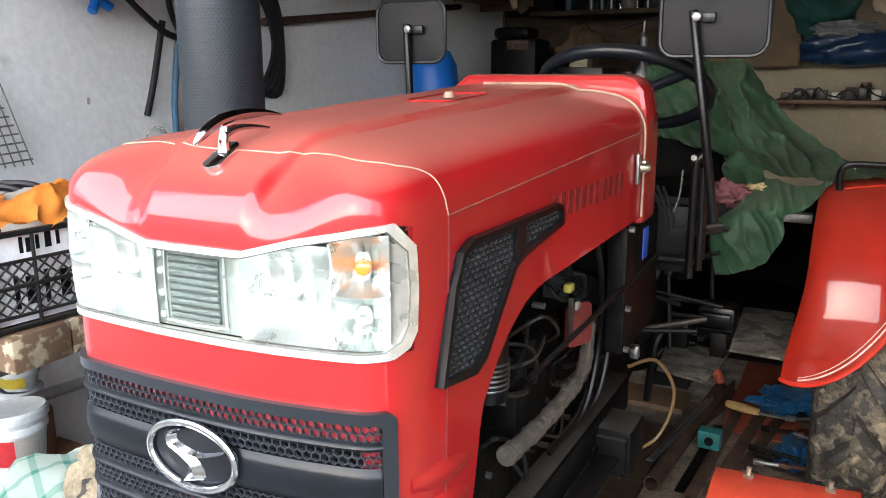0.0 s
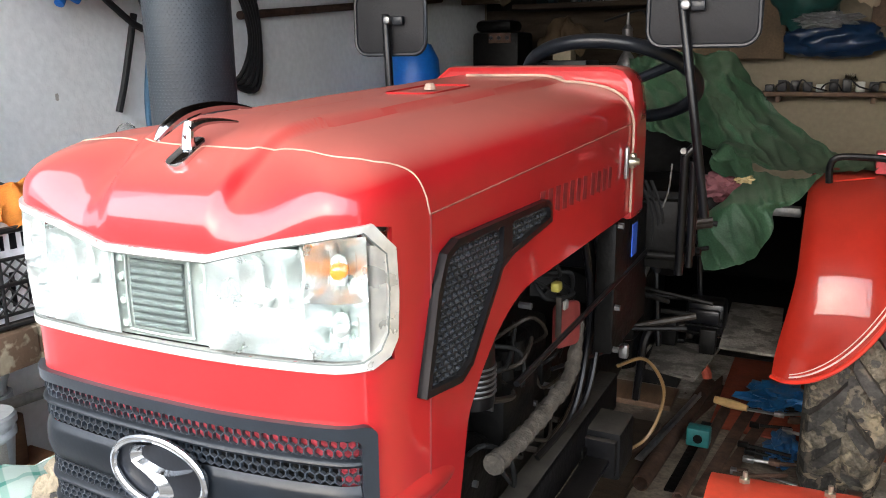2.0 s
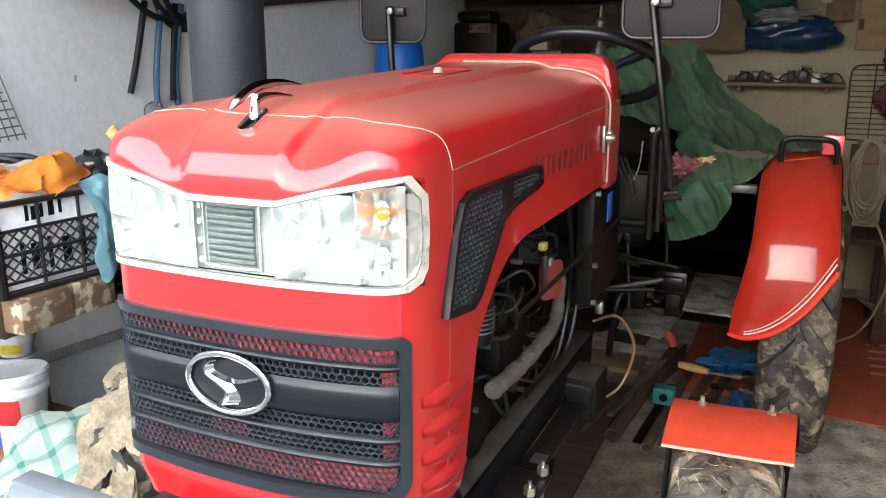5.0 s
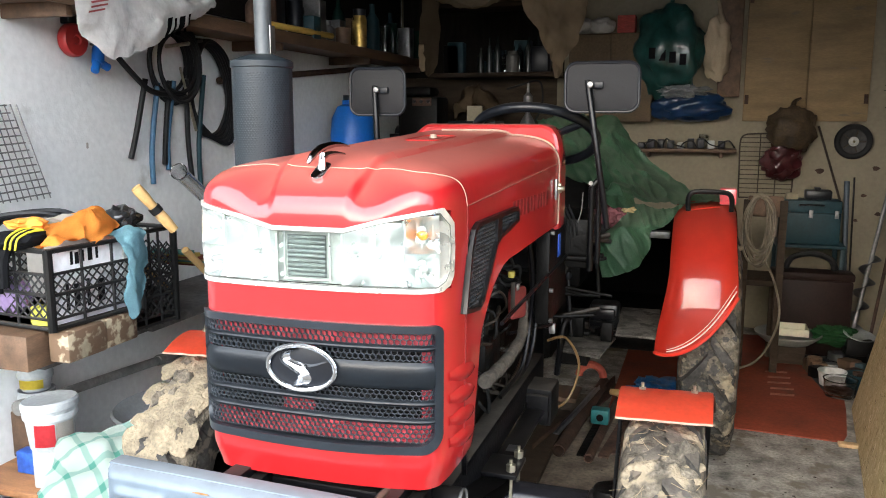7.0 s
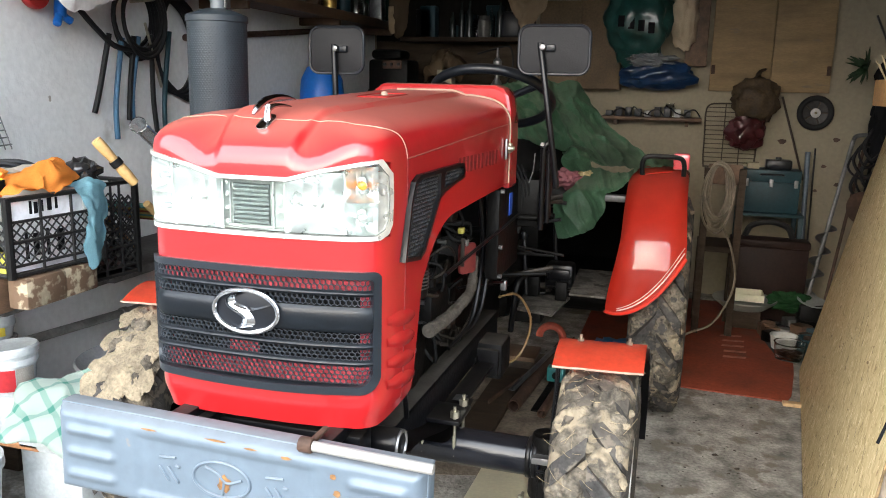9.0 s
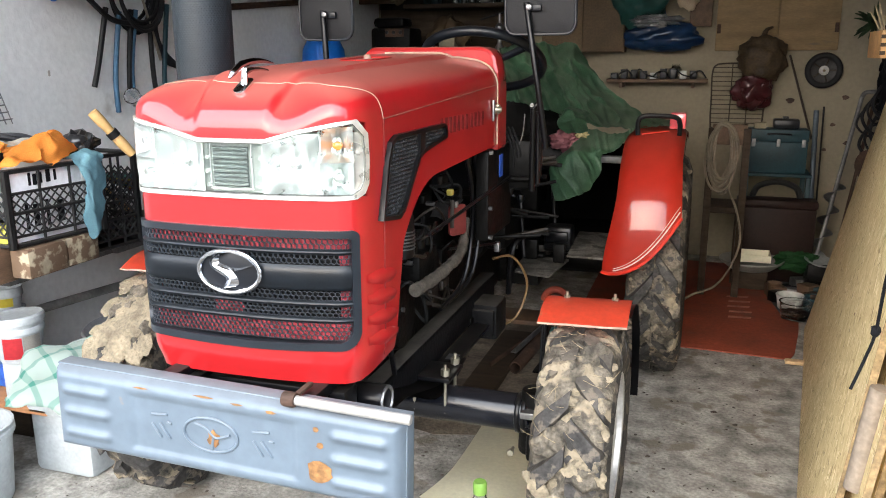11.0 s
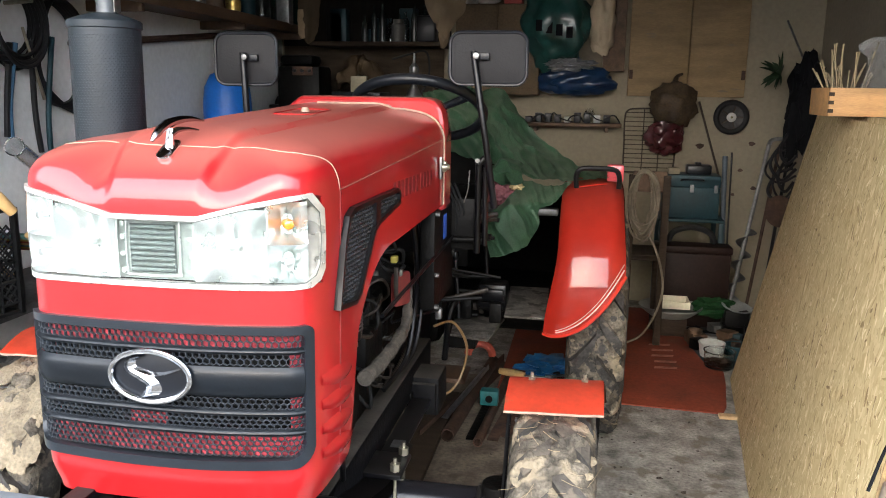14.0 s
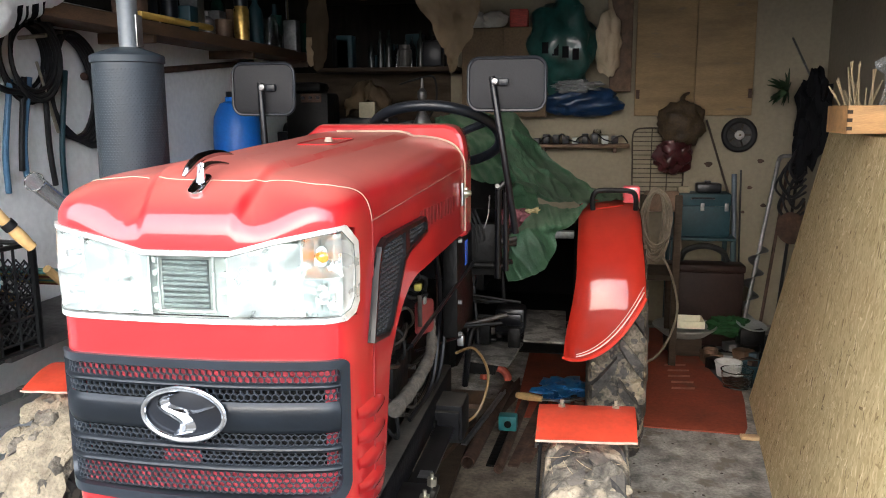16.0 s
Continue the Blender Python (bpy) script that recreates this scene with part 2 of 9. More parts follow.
PALE_WOOD = material("bare_pine_wood", (0.52, 0.36, 0.19), 0.7, vary=0.3, scale=5, bump=0.3, grain=60, stretch=(8, 1, 8))
OLD_PLASTER = material("yellowed_old_plaster", (0.262, 0.228, 0.165), 0.9, vary=0.15, scale=1.8, bump=0.35, grain=45, stain=(0.30, 0.25, 0.18), stain_scale=2.6, stain_at=0.62)


def osb_material():
    m = material("oriented_strand_board", (0.50, 0.36, 0.19), 0.7, vary=0.2, scale=2.5, bump=0.25, grain=70)
    t, n = m.node_tree, m.node_tree.nodes
    co = n.new("ShaderNodeTexCoord")
    warp = n.new("ShaderNodeTexNoise")
    warp.inputs["Scale"].default_value = 9.0
    link(t, co.outputs["Object"], warp.inputs["Vector"])
    bend = n.new("ShaderNodeVectorMath")
    bend.operation = "MULTIPLY_ADD"
    bend.inputs[1].default_value = (0.0, 0.05, 0.05)
    link(t, warp.outputs["Color"], bend.inputs[0])
    link(t, co.outputs["Object"], bend.inputs[2])
    last, height = None, None
    for turn, size, cut in ((0.15, 1.1, 0.0), (-0.75, 1.0, 0.40), (0.6, 0.8, 0.5), (-0.12, 1.3, 0.5), (1.35, 0.9, 0.68), (0.3, 0.6, 0.6), (-0.4, 0.5, 0.72)):
        mp = n.new("ShaderNodeMapping")
        mp.vector_type = "TEXTURE"
        mp.inputs["Rotation"].default_value = (turn, 0, 0)
        mp.inputs["Scale"].default_value = (2.0, 0.0125 * size, 0.050 * size)
        mp.inputs["Location"].default_value = (0, 7.3 * turn, 3.1 * size)
        link(t, bend.outputs[0], mp.inputs[0])
        vo = n.new("ShaderNodeTexVoronoi")
        vo.inputs["Scale"].default_value = 1.0
        link(t, mp.outputs[0], vo.inputs["Vector"])
        ramp = n.new("ShaderNodeValToRGB")
        e = ramp.color_ramp.elements
        e[0].color, e[1].color = (0.22, 0.14, 0.055, 1), (0.86, 0.72, 0.46, 1)
        for pos, c in ((0.04, (0.40, 0.27, 0.115, 1)), (0.10, (0.53, 0.39, 0.18, 1)), (0.55, (0.61, 0.47, 0.235, 1)), (0.90, (0.69, 0.545, 0.295, 1))):
            e.new(pos).color = c
        sep = n.new("ShaderNodeSeparateColor")
        link(t, vo.outputs["Color"], sep.inputs[0])
        link(t, sep.outputs[0], ramp.inputs[0])
        if last is None:
            last, height = ramp.outputs[0], sep.outputs[2]
        else:
            gt = n.new("ShaderNodeMath")
            gt.operation, gt.inputs[1].default_value = "GREATER_THAN", cut
            link(t, sep.outputs[1], gt.inputs[0])
            outs = []
            for old, now in ((last, ramp.outputs[0]), (height, sep.outputs[2])):
                mx = n.new("ShaderNodeMixRGB")
                link(t, gt.outputs[0], mx.inputs[0])
                link(t, old, mx.inputs[1])
                link(t, now, mx.inputs[2])
                outs.append(mx.outputs[0])
            last, height = outs
    bsdf = n["Principled BSDF"]
    link(t, last, bsdf.inputs["Base Color"])
    bp = n.new("ShaderNodeBump")
    bp.inputs["Strength"].default_value, bp.inputs["Distance"].default_value = 0.5, 0.002
    link(t, height, bp.inputs["Height"])
    link(t, bp.outputs[0], bsdf.inputs["Normal"])
    return m


OSB = osb_material()
OSB_EDGE = material("sawn_board_edge", (0.24, 0.165, 0.08), 0.85, vary=0.6, scale=30, bump=0.5, grain=160)

# ---- the garage ----
LEFT, RIGHT, BACK, FRONT, CEIL = -1.25, 1.85, 3.65, -0.42, 2.25


EARTH = material("trodden_yard_earth", (0.115, 0.098, 0.078), 0.95, vary=0.4, scale=2.0, bump=0.6, grain=30)
setting("ground", sheet(lambda u, v: (-60 + 120 * u, -60 + 120 * v, -0.012), 4, 4), EARTH, "bare trodden earth yard before the gateway", "ground")
setting("floor", box(LEFT - 0.21, RIGHT + 0.21, -0.75, BACK + 0.21, -0.011, 0.0, 0), CONCRETE, "worn grey concrete floor with dark oil stains and dirt", "floor")
setting("wall_left", box(LEFT - 0.2, LEFT, FRONT - 0.15, BACK + 0.2, -0.1, CEIL + 0.1, 0), PLASTER, "whitewashed plaster side wall hung with hoses", "wall")
setting("wall_back", box(LEFT + 0.001, RIGHT + 0.2, BACK, BACK + 0.2, -0.1, CEIL + 0.1, 0), OLD_PLASTER, "yellowed plaster rear wall of the garage", "wall")
setting("wall_right", box(RIGHT, RIGHT + 0.2, FRONT, BACK - 0.001, -0.1, CEIL + 0.1, 0), OLD_PLASTER, "dim plaster side wall behind leaning boards", "wall")
front_wall = join(box(LEFT + 0.001, RIGHT + 0.2, FRONT - 0.15, FRONT - 0.001, 2.02, CEIL + 0.1, 0), box(1.55, RIGHT + 0.2, FRONT - 0.15, FRONT - 0.001, -0.1, 2.019, 0))
setting("wall_front", front_wall, PLASTER, "front wall with the wide open gateway", "wall")
# Unseen wall added behind the camera; blocks low sky light from the garage
UNSEEN_WALL = material("unseen_wall_grey", (0.22, 0.20, 0.175), 0.9, vary=0.35, scale=1.2, bump=0.4, grain=30)
setting("unseen_wall", box(-12, 14, -9.3, -9.0, -0.1, 1.95, 0), UNSEEN_WALL, "unseen wall added across the yard to block low sky", "wall")
setting("ceiling", box(LEFT - 0.2, RIGHT + 0.2, FRONT - 0.15, BACK + 0.2, CEIL, CEIL + 0.1, 0), DARK_WOOD, "dark boarded garage ceiling", "ceiling")

# ---- tractor body shape ----
tractor = thing("tractor", "small red farm tractor with black grille and muddy tyres", "tractor", (0, 0.8, 0))


from mathutils.bvhtree import BVHTree

HOOD_REAR, HALF = 0.79, 0.2425


def drift(y):
    """The tractor stands a little askew: its middle line moves sideways towards the rear."""
    return 0.055 * max(0.0, y - 0.06)


def front_line(x):
    """The hood's front in plan."""
    return -0.053 + (0.62 * x * x if x > 0 else 0.34 * x * x + 0.03 * x)


def outline(s):
    """The hood's plan from the rear on one side, round the front, to the rear on the other, s from -1 to 1."""
    a = abs(s)
    sign = 1 if s >= 0 else -1
    half, turn = (HALF, 0.085) if sign > 0 else (0.245, 0.070)
    if a < 0.30:
        x = sign * 0.19 * a / 0.30
        return Vector((x, front_line(x)))
    if a < 0.48:
        u = (a - 0.30) / 0.18
        y0 = front_line(sign * 0.19)
        p0, p1, p2 = Vector((0.19, y0)), Vector((half - 0.002, y0 + 0.010)), Vector((half, turn))
        p = p0 * (1 - u) ** 2 + p1 * 2 * u * (1 - u) + p2 * u * u
        return Vector((sign * p.x, p.y))
    y = turn + (HOOD_REAR - turn) * (a - 0.48) / 0.52
    return Vector((sign * half, y))


def spine(y):
    """The roof's height along the middle, without the raised centre."""
    return 1.141 + 0.045 * y


def edge_height(x, y):
    """Where the upright front and sides end and the roof's rounding begins."""
    nose = 1.036 + 0.031 * ease((abs(x) - 0.06) / 0.15)
    return nose + (1.035 + 0.045 * y - nose) * ease((y - 0.0) / 0.10)


def lower(s):
    """The lower edge of the hood: the front skirt, the arch behind it and the long rear edge."""
    p = outline(s)
    if p.y < 0.118:
        return 0.572 + 0.03 * clamp(p.y / 0.118)
    u = p.y - 0.118
    if u < 0.045:
        return 0.602 + 0.21 * (u / 0.045)
    if u < 0.27:
        return 0.812 + 0.118 * (1 - (1 - (u - 0.045) / 0.225) ** 2.6)
    return 0.93 + 0.018 * clamp((u - 0.27) / 0.4)


LAMP_S, LAMP_Z0 = 0.412, 0.931
GRILLE_S, GRILLE_Z0, GRILLE_Z1 = 0.362, 0.647, 0.862


def hood_shell():
    bm = bmesh.new()
    ns, nk, nr = 440, 44, 52
    cols = []
    for i in range(ns + 1):
        s = -1 + 2 * i / ns
        p = outline(s)
        zb, zt = lower(s), edge_height(p.x, p.y)
        d = Vector((p.x, p.y - 0.15)).normalized()
        col = []
        for k in range(nk):
            z = zb + (zt - zb) * k / nk
            tuck = 0.014 * ease((0.625 - z) / 0.06) if p.y < 0.12 else 0
            q = p - d * tuck
            col.append(bm.verts.new((q.x, q.y, z)))
        target = Vector((0, max(p.y, 0.16)))
        for k in range(nr + 1):
            a = 0.5 * math.pi * k / nr
            n = 2.25 + 0.75 * ease((abs(p.x) - 0.12) / 0.08) + 1.2 * ease((p.y + 0.035) / 0.12)
            c, g = 1 - max(0.0, math.cos(a)) ** (2 / n), math.sin(a) ** (2 / n)
            slope = 1.12 * c * (p - target).length / (spine(0.05) - zt)
            bevel = slope / (1 + slope ** 4) ** 0.25
            cheek = ease((abs(p.x) - 0.080) / 0.030) * (1 - ease((abs(p.x) - 0.13) / 0.09)) * 0.30
            g += (bevel - g) * cheek
            q = p.lerp(target, min(c, 0.999))
            ridge = 0.072 + 0.014 * ease((q.y + 0.05) / 0.08) + 0.025 * clamp((q.y - 0.03) / 0.75)
            rise = spine(q.y) - zt
            z = zt + rise * g + 0.011 * ease((ridge + 0.009 - abs(q.x)) / 0.018) * ease(g / 0.25)
            col.append(bm.verts.new((q.x, q.y, z)))
        cols.append((s, col))
    for (sa, a), (sb, b) in zip(cols, cols[1:]):
        sm = abs(sa + sb) / 2
        for k in range(len(a) - 1):
            z = (a[k].co.z + a[k + 1].co.z) / 2
            if k < nk and ((sm < LAMP_S and z > LAMP_Z0) or (sm < GRILLE_S and GRILLE_Z0 < z < GRILLE_Z1)):
                continue
            bm.faces.new((a[k], b[k], b[k + 1], a[k + 1]))
    bmesh.ops.remove_doubles(bm, verts=bm.verts[:], dist=0.0004)
    bmesh.ops.recalc_face_normals(bm, faces=bm.faces)
    for v in bm.verts:
        v.co.x += drift(v.co.y)
    return bm


shell = hood_shell()
SKIN = BVHTree.FromBMesh(shell)
bmesh.ops.solidify(shell, geom=shell.faces[:], thickness=0.004)
hood = part("hood", shell, RED, tractor, "glossy red sheet metal hood, dusty on top", sharp=0.5)


def roof(x, y, up=0.0):
    hit = SKIN.ray_cast(Vector((x, y, 2)), Vector((0, 0, -1)))
    return Vector((x, y, (hit[0].z if hit[0] else spine(y)) + up))


def on_front(x, z, off=0.0):
    """A point of the hood's front or corner at x along the skin and height z, standing off it."""
    a, sign = abs(x), 1 if x >= 0 else -1
    s = a / 0.19 * 0.30 if a < 0.19 else 0.30 + (a - 0.19) / 0.115 * 0.18
    p, q = outline(sign * s), outline(sign * (s + 0.004))
    d = (q - p).normalized()
    p = p + Vector((d.y, -d.x)) * off * sign
    return Vector((p.x, p.y, z))


def on_side(y, z, off=0.0):
    return Vector((HALF + drift(y) + off, y, z))


def band(x0, x1, z0, z1, off, thick, nx=60, nz_=6, swell=0.0):
    """A panel that follows the hood's front."""
    def f(u, v):
        return on_front(x0 + (x1 - x0) * u, z0 + (z1 - z0) * v, off + swell * math.sin(math.pi * v))
    return sheet(f, nx, nz_, thick)


def front_bar(pts, r, off=0.006, n=8, closed=False):
    """A bead along (x, z) points on the hood's front."""
    path = smooth_path([(x, z, 0) for x, z in pts], n, closed)
    return pipe([on_front(p.x, p.y, off) for p in path], r, 8, closed)


def loop_band(outer, inner, off0, off1):
    """A raised closed frame between two (x, z) loops on the front."""
    bm = bmesh.new()
    rows = []
    for pts, off in ((outer, off0), (outer, off1), (inner, off1), (inner, off0 - 0.02)):
        rows.append([bm.verts.new(on_front(x, z, off)) for x, z in pts])
    n = len(outer)
    for a, b in zip(rows, rows[1:]):
        for k in range(n):
            bm.faces.new((a[k], a[(k + 1) % n], b[(k + 1) % n], b[k]))
    return bm


# ---- headlamp band ----
GLASS = material("clear_lamp_lens", (0.95, 0.97, 0.96), 0.05, vary=0.02, bump=0.02, grain=30, trans=1.0)
REFLECTOR = material("bright_lamp_reflector", (0.70, 0.74, 0.73), 0.30, metal=1.0, vary=0.04, scale=30, bump=0.25, grain=260)
LAMP_WHITE = material("pale_lamp_housing", (0.52, 0.59, 0.55), 0.30, metal=0.0, vary=0.12)
GASKET = material("dark_lamp_gasket", (0.09, 0.10, 0.09), 0.5, vary=0.3)
AMBER = material("amber_bulb", (0.85, 0.25, 0.02), 0.15, vary=0.1, coat=1.0)
SLATS = material("dark_lamp_louvre", (0.15, 0.185, 0.175), 0.25, vary=0.3, coat=0.8)

lamps = part("headlamp_unit", band(-0.250, 0.250, 0.934, 1.045, -0.050, 0.003), LAMP_WHITE, tractor, "wide headlamp band with clear lens and bright reflectors")


def lamp_top(x):
    return edge_height(on_front(x, 1).x, on_front(x, 1).y) - 0.006




def lamp_loop(low, top, side, drop, chamfer):
    """The lens outline: straight below, rising to the corners above, with chamfered ends."""
    right = [(0.0, low), (0.06, low), (0.12, low), (0.18, low), (side - 0.028, low + 0.001), (side - 0.010, low + 0.010), (side - 0.002, low + 0.026), (side, 1.0), (side - 0.002, 1.068 + top - chamfer), (side - 0.024, 1.068 + top), (0.20, 1.064 + top), (0.13, 1.050 + top), (0.067, 1.033 + top - drop)]
    pts = right + [(-x, z) for x, z in right[:0:-1]]
    out = []
    for (xa, za), (xb, zb) in zip(pts, pts[1:] + pts[:1]):
        out += [(xa + (xb - xa) * k / 6, za + (zb - za) * k / 6) for k in range(6)]
    return out


lamp_outer, lamp_inner = lamp_loop(0.928, 0.003, 0.265, 0.0, 0.026), lamp_loop(0.936, -0.004, 0.256, 0.0, 0.023)
part("lamp_frame", loop_band(lamp_outer, lamp_inner, 0.0, 0.005), SILVER_FRAME, lamps, "silvery chamfered frame round the lens", sharp=0.3)
part("gasket", pipe([on_front(x, z, 0.0035) for x, z in lamp_inner], 0.0014, 6, True), GASKET, lamps, "thin dark gasket round the lens")
lens = part("lens", sheet(lambda u, v: on_front(-0.255 + 0.510 * u, 0.936 + (lamp_top(-0.255 + 0.510 * u) + 0.002 - 0.936) * v, 0.003 + 0.003 * math.sin(math.pi * v)), 70, 6), GLASS, lamps, "clear wrap-round plastic lens", normals=False)
lens.visible_shadow = False
for sgn in (1, -1):
    def bowl(x0, x1, z0, z1, depth, sgn=sgn):
        return sheet(lambda u, v: on_front(sgn * (x0 + (x1 - x0) * u), z0 + (z1 - z0) * v, -0.008 - depth * (1 - abs(2 * u - 1) ** 3) * (1 - abs(2 * v - 1) ** 3) + 0.0035 * abs(math.sin(4 * math.pi * u)) * math.sin(math.pi * v)), 32, 14)
    part("main_reflector", bowl(0.060, 0.168, 0.938, 1.046, 0.036), REFLECTOR, lamps, "square bright main beam reflector")
    part("upper_reflector", bowl(0.168, 0.238, 0.995, 1.058, 0.032), REFLECTOR, lamps, "round reflector of the turn signal")
    part("lower_reflector", bowl(0.168, 0.238, 0.938, 0.995, 0.032), REFLECTOR, lamps, "round reflector of the side light")
    for z, mat, lab in ((1.024, AMBER if sgn > 0 else REFLECTOR, "amber turn signal bulb" if sgn > 0 else "clear turn signal bulb"), (0.968, REFLECTOR, "clear side light bulb")):
        a, b = on_front(sgn * 0.204, z, -0.045), on_front(sgn * 0.204, z, -0.012)
        part("bulb", rod(a, b, 0.009, 0.007, 14, 0.003), mat, lamps, lab)
        if sgn > 0:
            part("bulb_socket", pipe([on_front(sgn * 0.204 + 0.013 * math.cos(2 * math.pi * k / 18), z + 0.013 * math.sin(2 * math.pi * k / 18), -0.030) for k in range(18)], 0.0028, 6, True), LAMP_WHITE, lamps)
    a, b = on_front(sgn * 0.117, 0.99, -0.046), on_front(sgn * 0.117, 0.99, -0.014)
    part("bulb", rod(a, b, 0.010, 0.007, 14, 0.003), REFLECTOR, lamps, "clear main beam bulb")
    part("end_panel", sheet(lambda u, v: on_front(sgn * (0.230 + 0.025 * v), 0.943 + 0.105 * u, -0.02 + 0.016 * v), 8, 4, 0.003), SILVER_FRAME, lamps, "dotted silvery end panel")
    for z in (0.95, 0.975, 1.0, 1.02):
        part("rivet", rod(on_front(sgn * 0.055, z, -0.03), on_front(sgn * 0.055, z, -0.012), 0.005, 0.004, 8), LAMP_WHITE, lamps)
for sgn in (1, -1):
    part("divider", pipe([on_front(sgn * (0.168 + 0.002 * math.sin(k)), 0.940 + 0.011 * k, -0.006) for k in range(11)], 0.0016, 6), LAMP_WHITE, lamps)
    part("divider", pipe([on_front(sgn * 0.061, 0.940 + 0.009 * k, -0.006) for k in range(11)], 0.0016, 6), LAMP_WHITE, lamps)
surround = [(-0.050, 1.026), (-0.050, 0.952), (-0.044, 0.944), (0.030, 0.944), (0.036, 0.952), (0.036, 1.026)]
part("window_surround", front_bar(surround, 0.0020, -0.017, 6), REFLECTOR, lamps, "bright rounded surround of the ribbed window")
part("centre_panel", band(-0.070, 0.068, 0.938, 1.034, -0.020, 0.003, 12, 4), LAMP_WHITE, lamps, "pale panel between the lamps")
louvre = part("louvre_window", band(-0.044, 0.030, 0.948, 1.020, -0.018, 0.003, 10, 4), SLATS, lamps, "dark ribbed window between the lamps")
for i in range(9):
    z = 0.952 + i * 0.008
    part("slat", pipe([on_front(-0.042 + 0.070 * k / 6, z, -0.0165) for k in range(7)], 0.0028, 6), SLATS, louvre)

# ---- grille ----
HEXBLACK = material("black_honeycomb_plastic", (0.020, 0.026, 0.034), 0.34, vary=0.25, scale=30, bump=0.05, dust=0.06, spec=0.6)
GRILLE_BLACK = material("glossy_grille_plastic", (0.0095, 0.0135, 0.019), 0.30, vary=0.25, scale=14, bump=0.04, grain=220, dust=0.02, spec=0.6)
REDBACK = material("red_radiator_guard", (0.52, 0.062, 0.082), 0.5, vary=0.4, scale=40, bump=0.4, grain=200)
DARKBACK = material("dark_radiator_core", (0.006, 0.006, 0.006), 0.8, vary=0.4, scale=30, bump=0.5)
grille = part("grille", band(-0.240, 0.232, 0.652, 0.870, -0.022, 0.003), DARKBACK, tractor, "black plastic honeycomb grille")


def grille_loop(x0, x1, z0, z1, r_low, r_up, n=40):
    pts = []
    for k in range(n + 1):
        u = k / n
        pts.append((x0 + r_low + (x1 - r_low - x0 - r_low) * u, z0 - 0.004 * math.sin(math.pi * u)))
    for k in range(1, 9):
        a = radians(-90 + 90 * k / 9)
        pts.append((x1 - r_low + r_low * math.cos(a), z0 + r_low + r_low * math.sin(a)))
    for k in range(1, 9):
        a = radians(90 * k / 9)
        pts.append((x1 - r_up + r_up * math.cos(a), z1 - r_up + r_up * math.sin(a)))
    for k in range(n + 1):
        u = k / n
        pts.append((x1 - r_up - (x1 - x0 - 2 * r_up) * u, z1))
    for k in range(1, 9):
        a = radians(90 + 90 * k / 9)
        pts.append((x0 + r_up + r_up * math.cos(a), z1 - r_up + r_up * math.sin(a)))
    for k in range(1, 9):
        a = radians(180 + 90 * k / 9)
        pts.append((x0 + r_low + r_low * math.cos(a), z0 + r_low + r_low * math.sin(a)))
    return pts


part("grille_frame", loop_band(grille_loop(-0.247, 0.238, 0.645, 0.873, 0.040, 0.014), grille_loop(-0.236, 0.222, 0.660, 0.860, 0.030, 0.008), 0.0, 0.008), GRILLE_BLACK, grille, "wide black frame of the grille", sharp=0.4)


def honeycomb(x0, x1, z0, z1, size=0.0104):
    """A strip of hexagonal cells with raised thin walls."""
    bm = bmesh.new()
    dx, dz = size, size * 0.78
    nx, rows = int((x1 - x0) / dx), max(1, round((z1 - z0) / dz))
    dz = (z1 - z0) / rows
    for j in range(rows):
        for i in range(nx):
            cx, cz = x0 + dx * (i + 0.5 + 0.5 * (j % 2)), z0 + dz * (j + 0.5)
            if cx > x1 - dx * 0.3:
                continue
            rings = []
            for rr, off in ((0.585, -0.001), (0.575, 0.002), (0.495, 0.002), (0.48, -0.003)):
                rings.append([bm.verts.new(on_front(cx + dx * rr * math.sin(radians(60 * k)), cz + dz * 1.22 * rr * math.cos(radians(60 * k)), off)) for k in range(6)])
            for a, b in zip(rings, rings[1:]):
                for k in range(6):
                    bm.faces.new((a[k], a[(k + 1) % 6], b[(k + 1) % 6], b[k]))
    return bm


HEX_ROWS = ((0.838, 0.857, REDBACK), (0.811, 0.829, DARKBACK), (0.741, 0.757, DARKBACK), (0.709, 0.730, DARKBACK), (0.664, 0.697, REDBACK))
for z0, z1, back in HEX_ROWS:
    part("mesh_strip", honeycomb(-0.234, 0.227, z0, z1), HEXBLACK, grille, "strip of black honeycomb mesh")
    if back is REDBACK:
        part("red_guard", band(-0.234, 0.224, z0 - 0.002, z1 + 0.002, -0.0055, 0.002), REDBACK, grille, "red radiator guard behind the mesh")
part("red_guard", band(-0.058, 0.004, 0.707, 0.732, -0.0055, 0.002, 8, 2), REDBACK, grille, "red plate behind the mesh")
part("red_guard", band(0.198, 0.224, 0.700, 0.832, -0.0065, 0.002, 8, 2), REDBACK, grille, "red plate behind the mesh")
for z, h in ((0.833, 0.0058), (0.735, 0.0062), (0.703, 0.0062)):
    part("crossbar", band(-0.236, 0.226, z - h, z + h, 0.0005, 0.004, 60, 8, 0.0065), GRILLE_BLACK, grille)


def mid_panel(u, v):
    b = math.sin(math.pi * v) ** 0.5
    return on_front(-0.234 + 0.455 * u, 0.760 + 0.048 * v, 0.001 + 0.007 * b)


part("centre_band", sheet(mid_panel, 60, 10, 0.003), GRILLE_BLACK, grille, "smooth black band that carries the badge")

# badge: chrome oval with a plain two-lobed figure
badge_x, badge_z = -0.013, 0.790
BADGE_METAL = material("worn_badge_chrome", (0.55, 0.57, 0.60), 0.16, metal=1.0, vary=0.1, scale=30, bump=0.0)


def badge_point(a, rx, rz, off):
    return on_front(badge_x + rx * math.cos(a), badge_z + rz * math.sin(a), off)


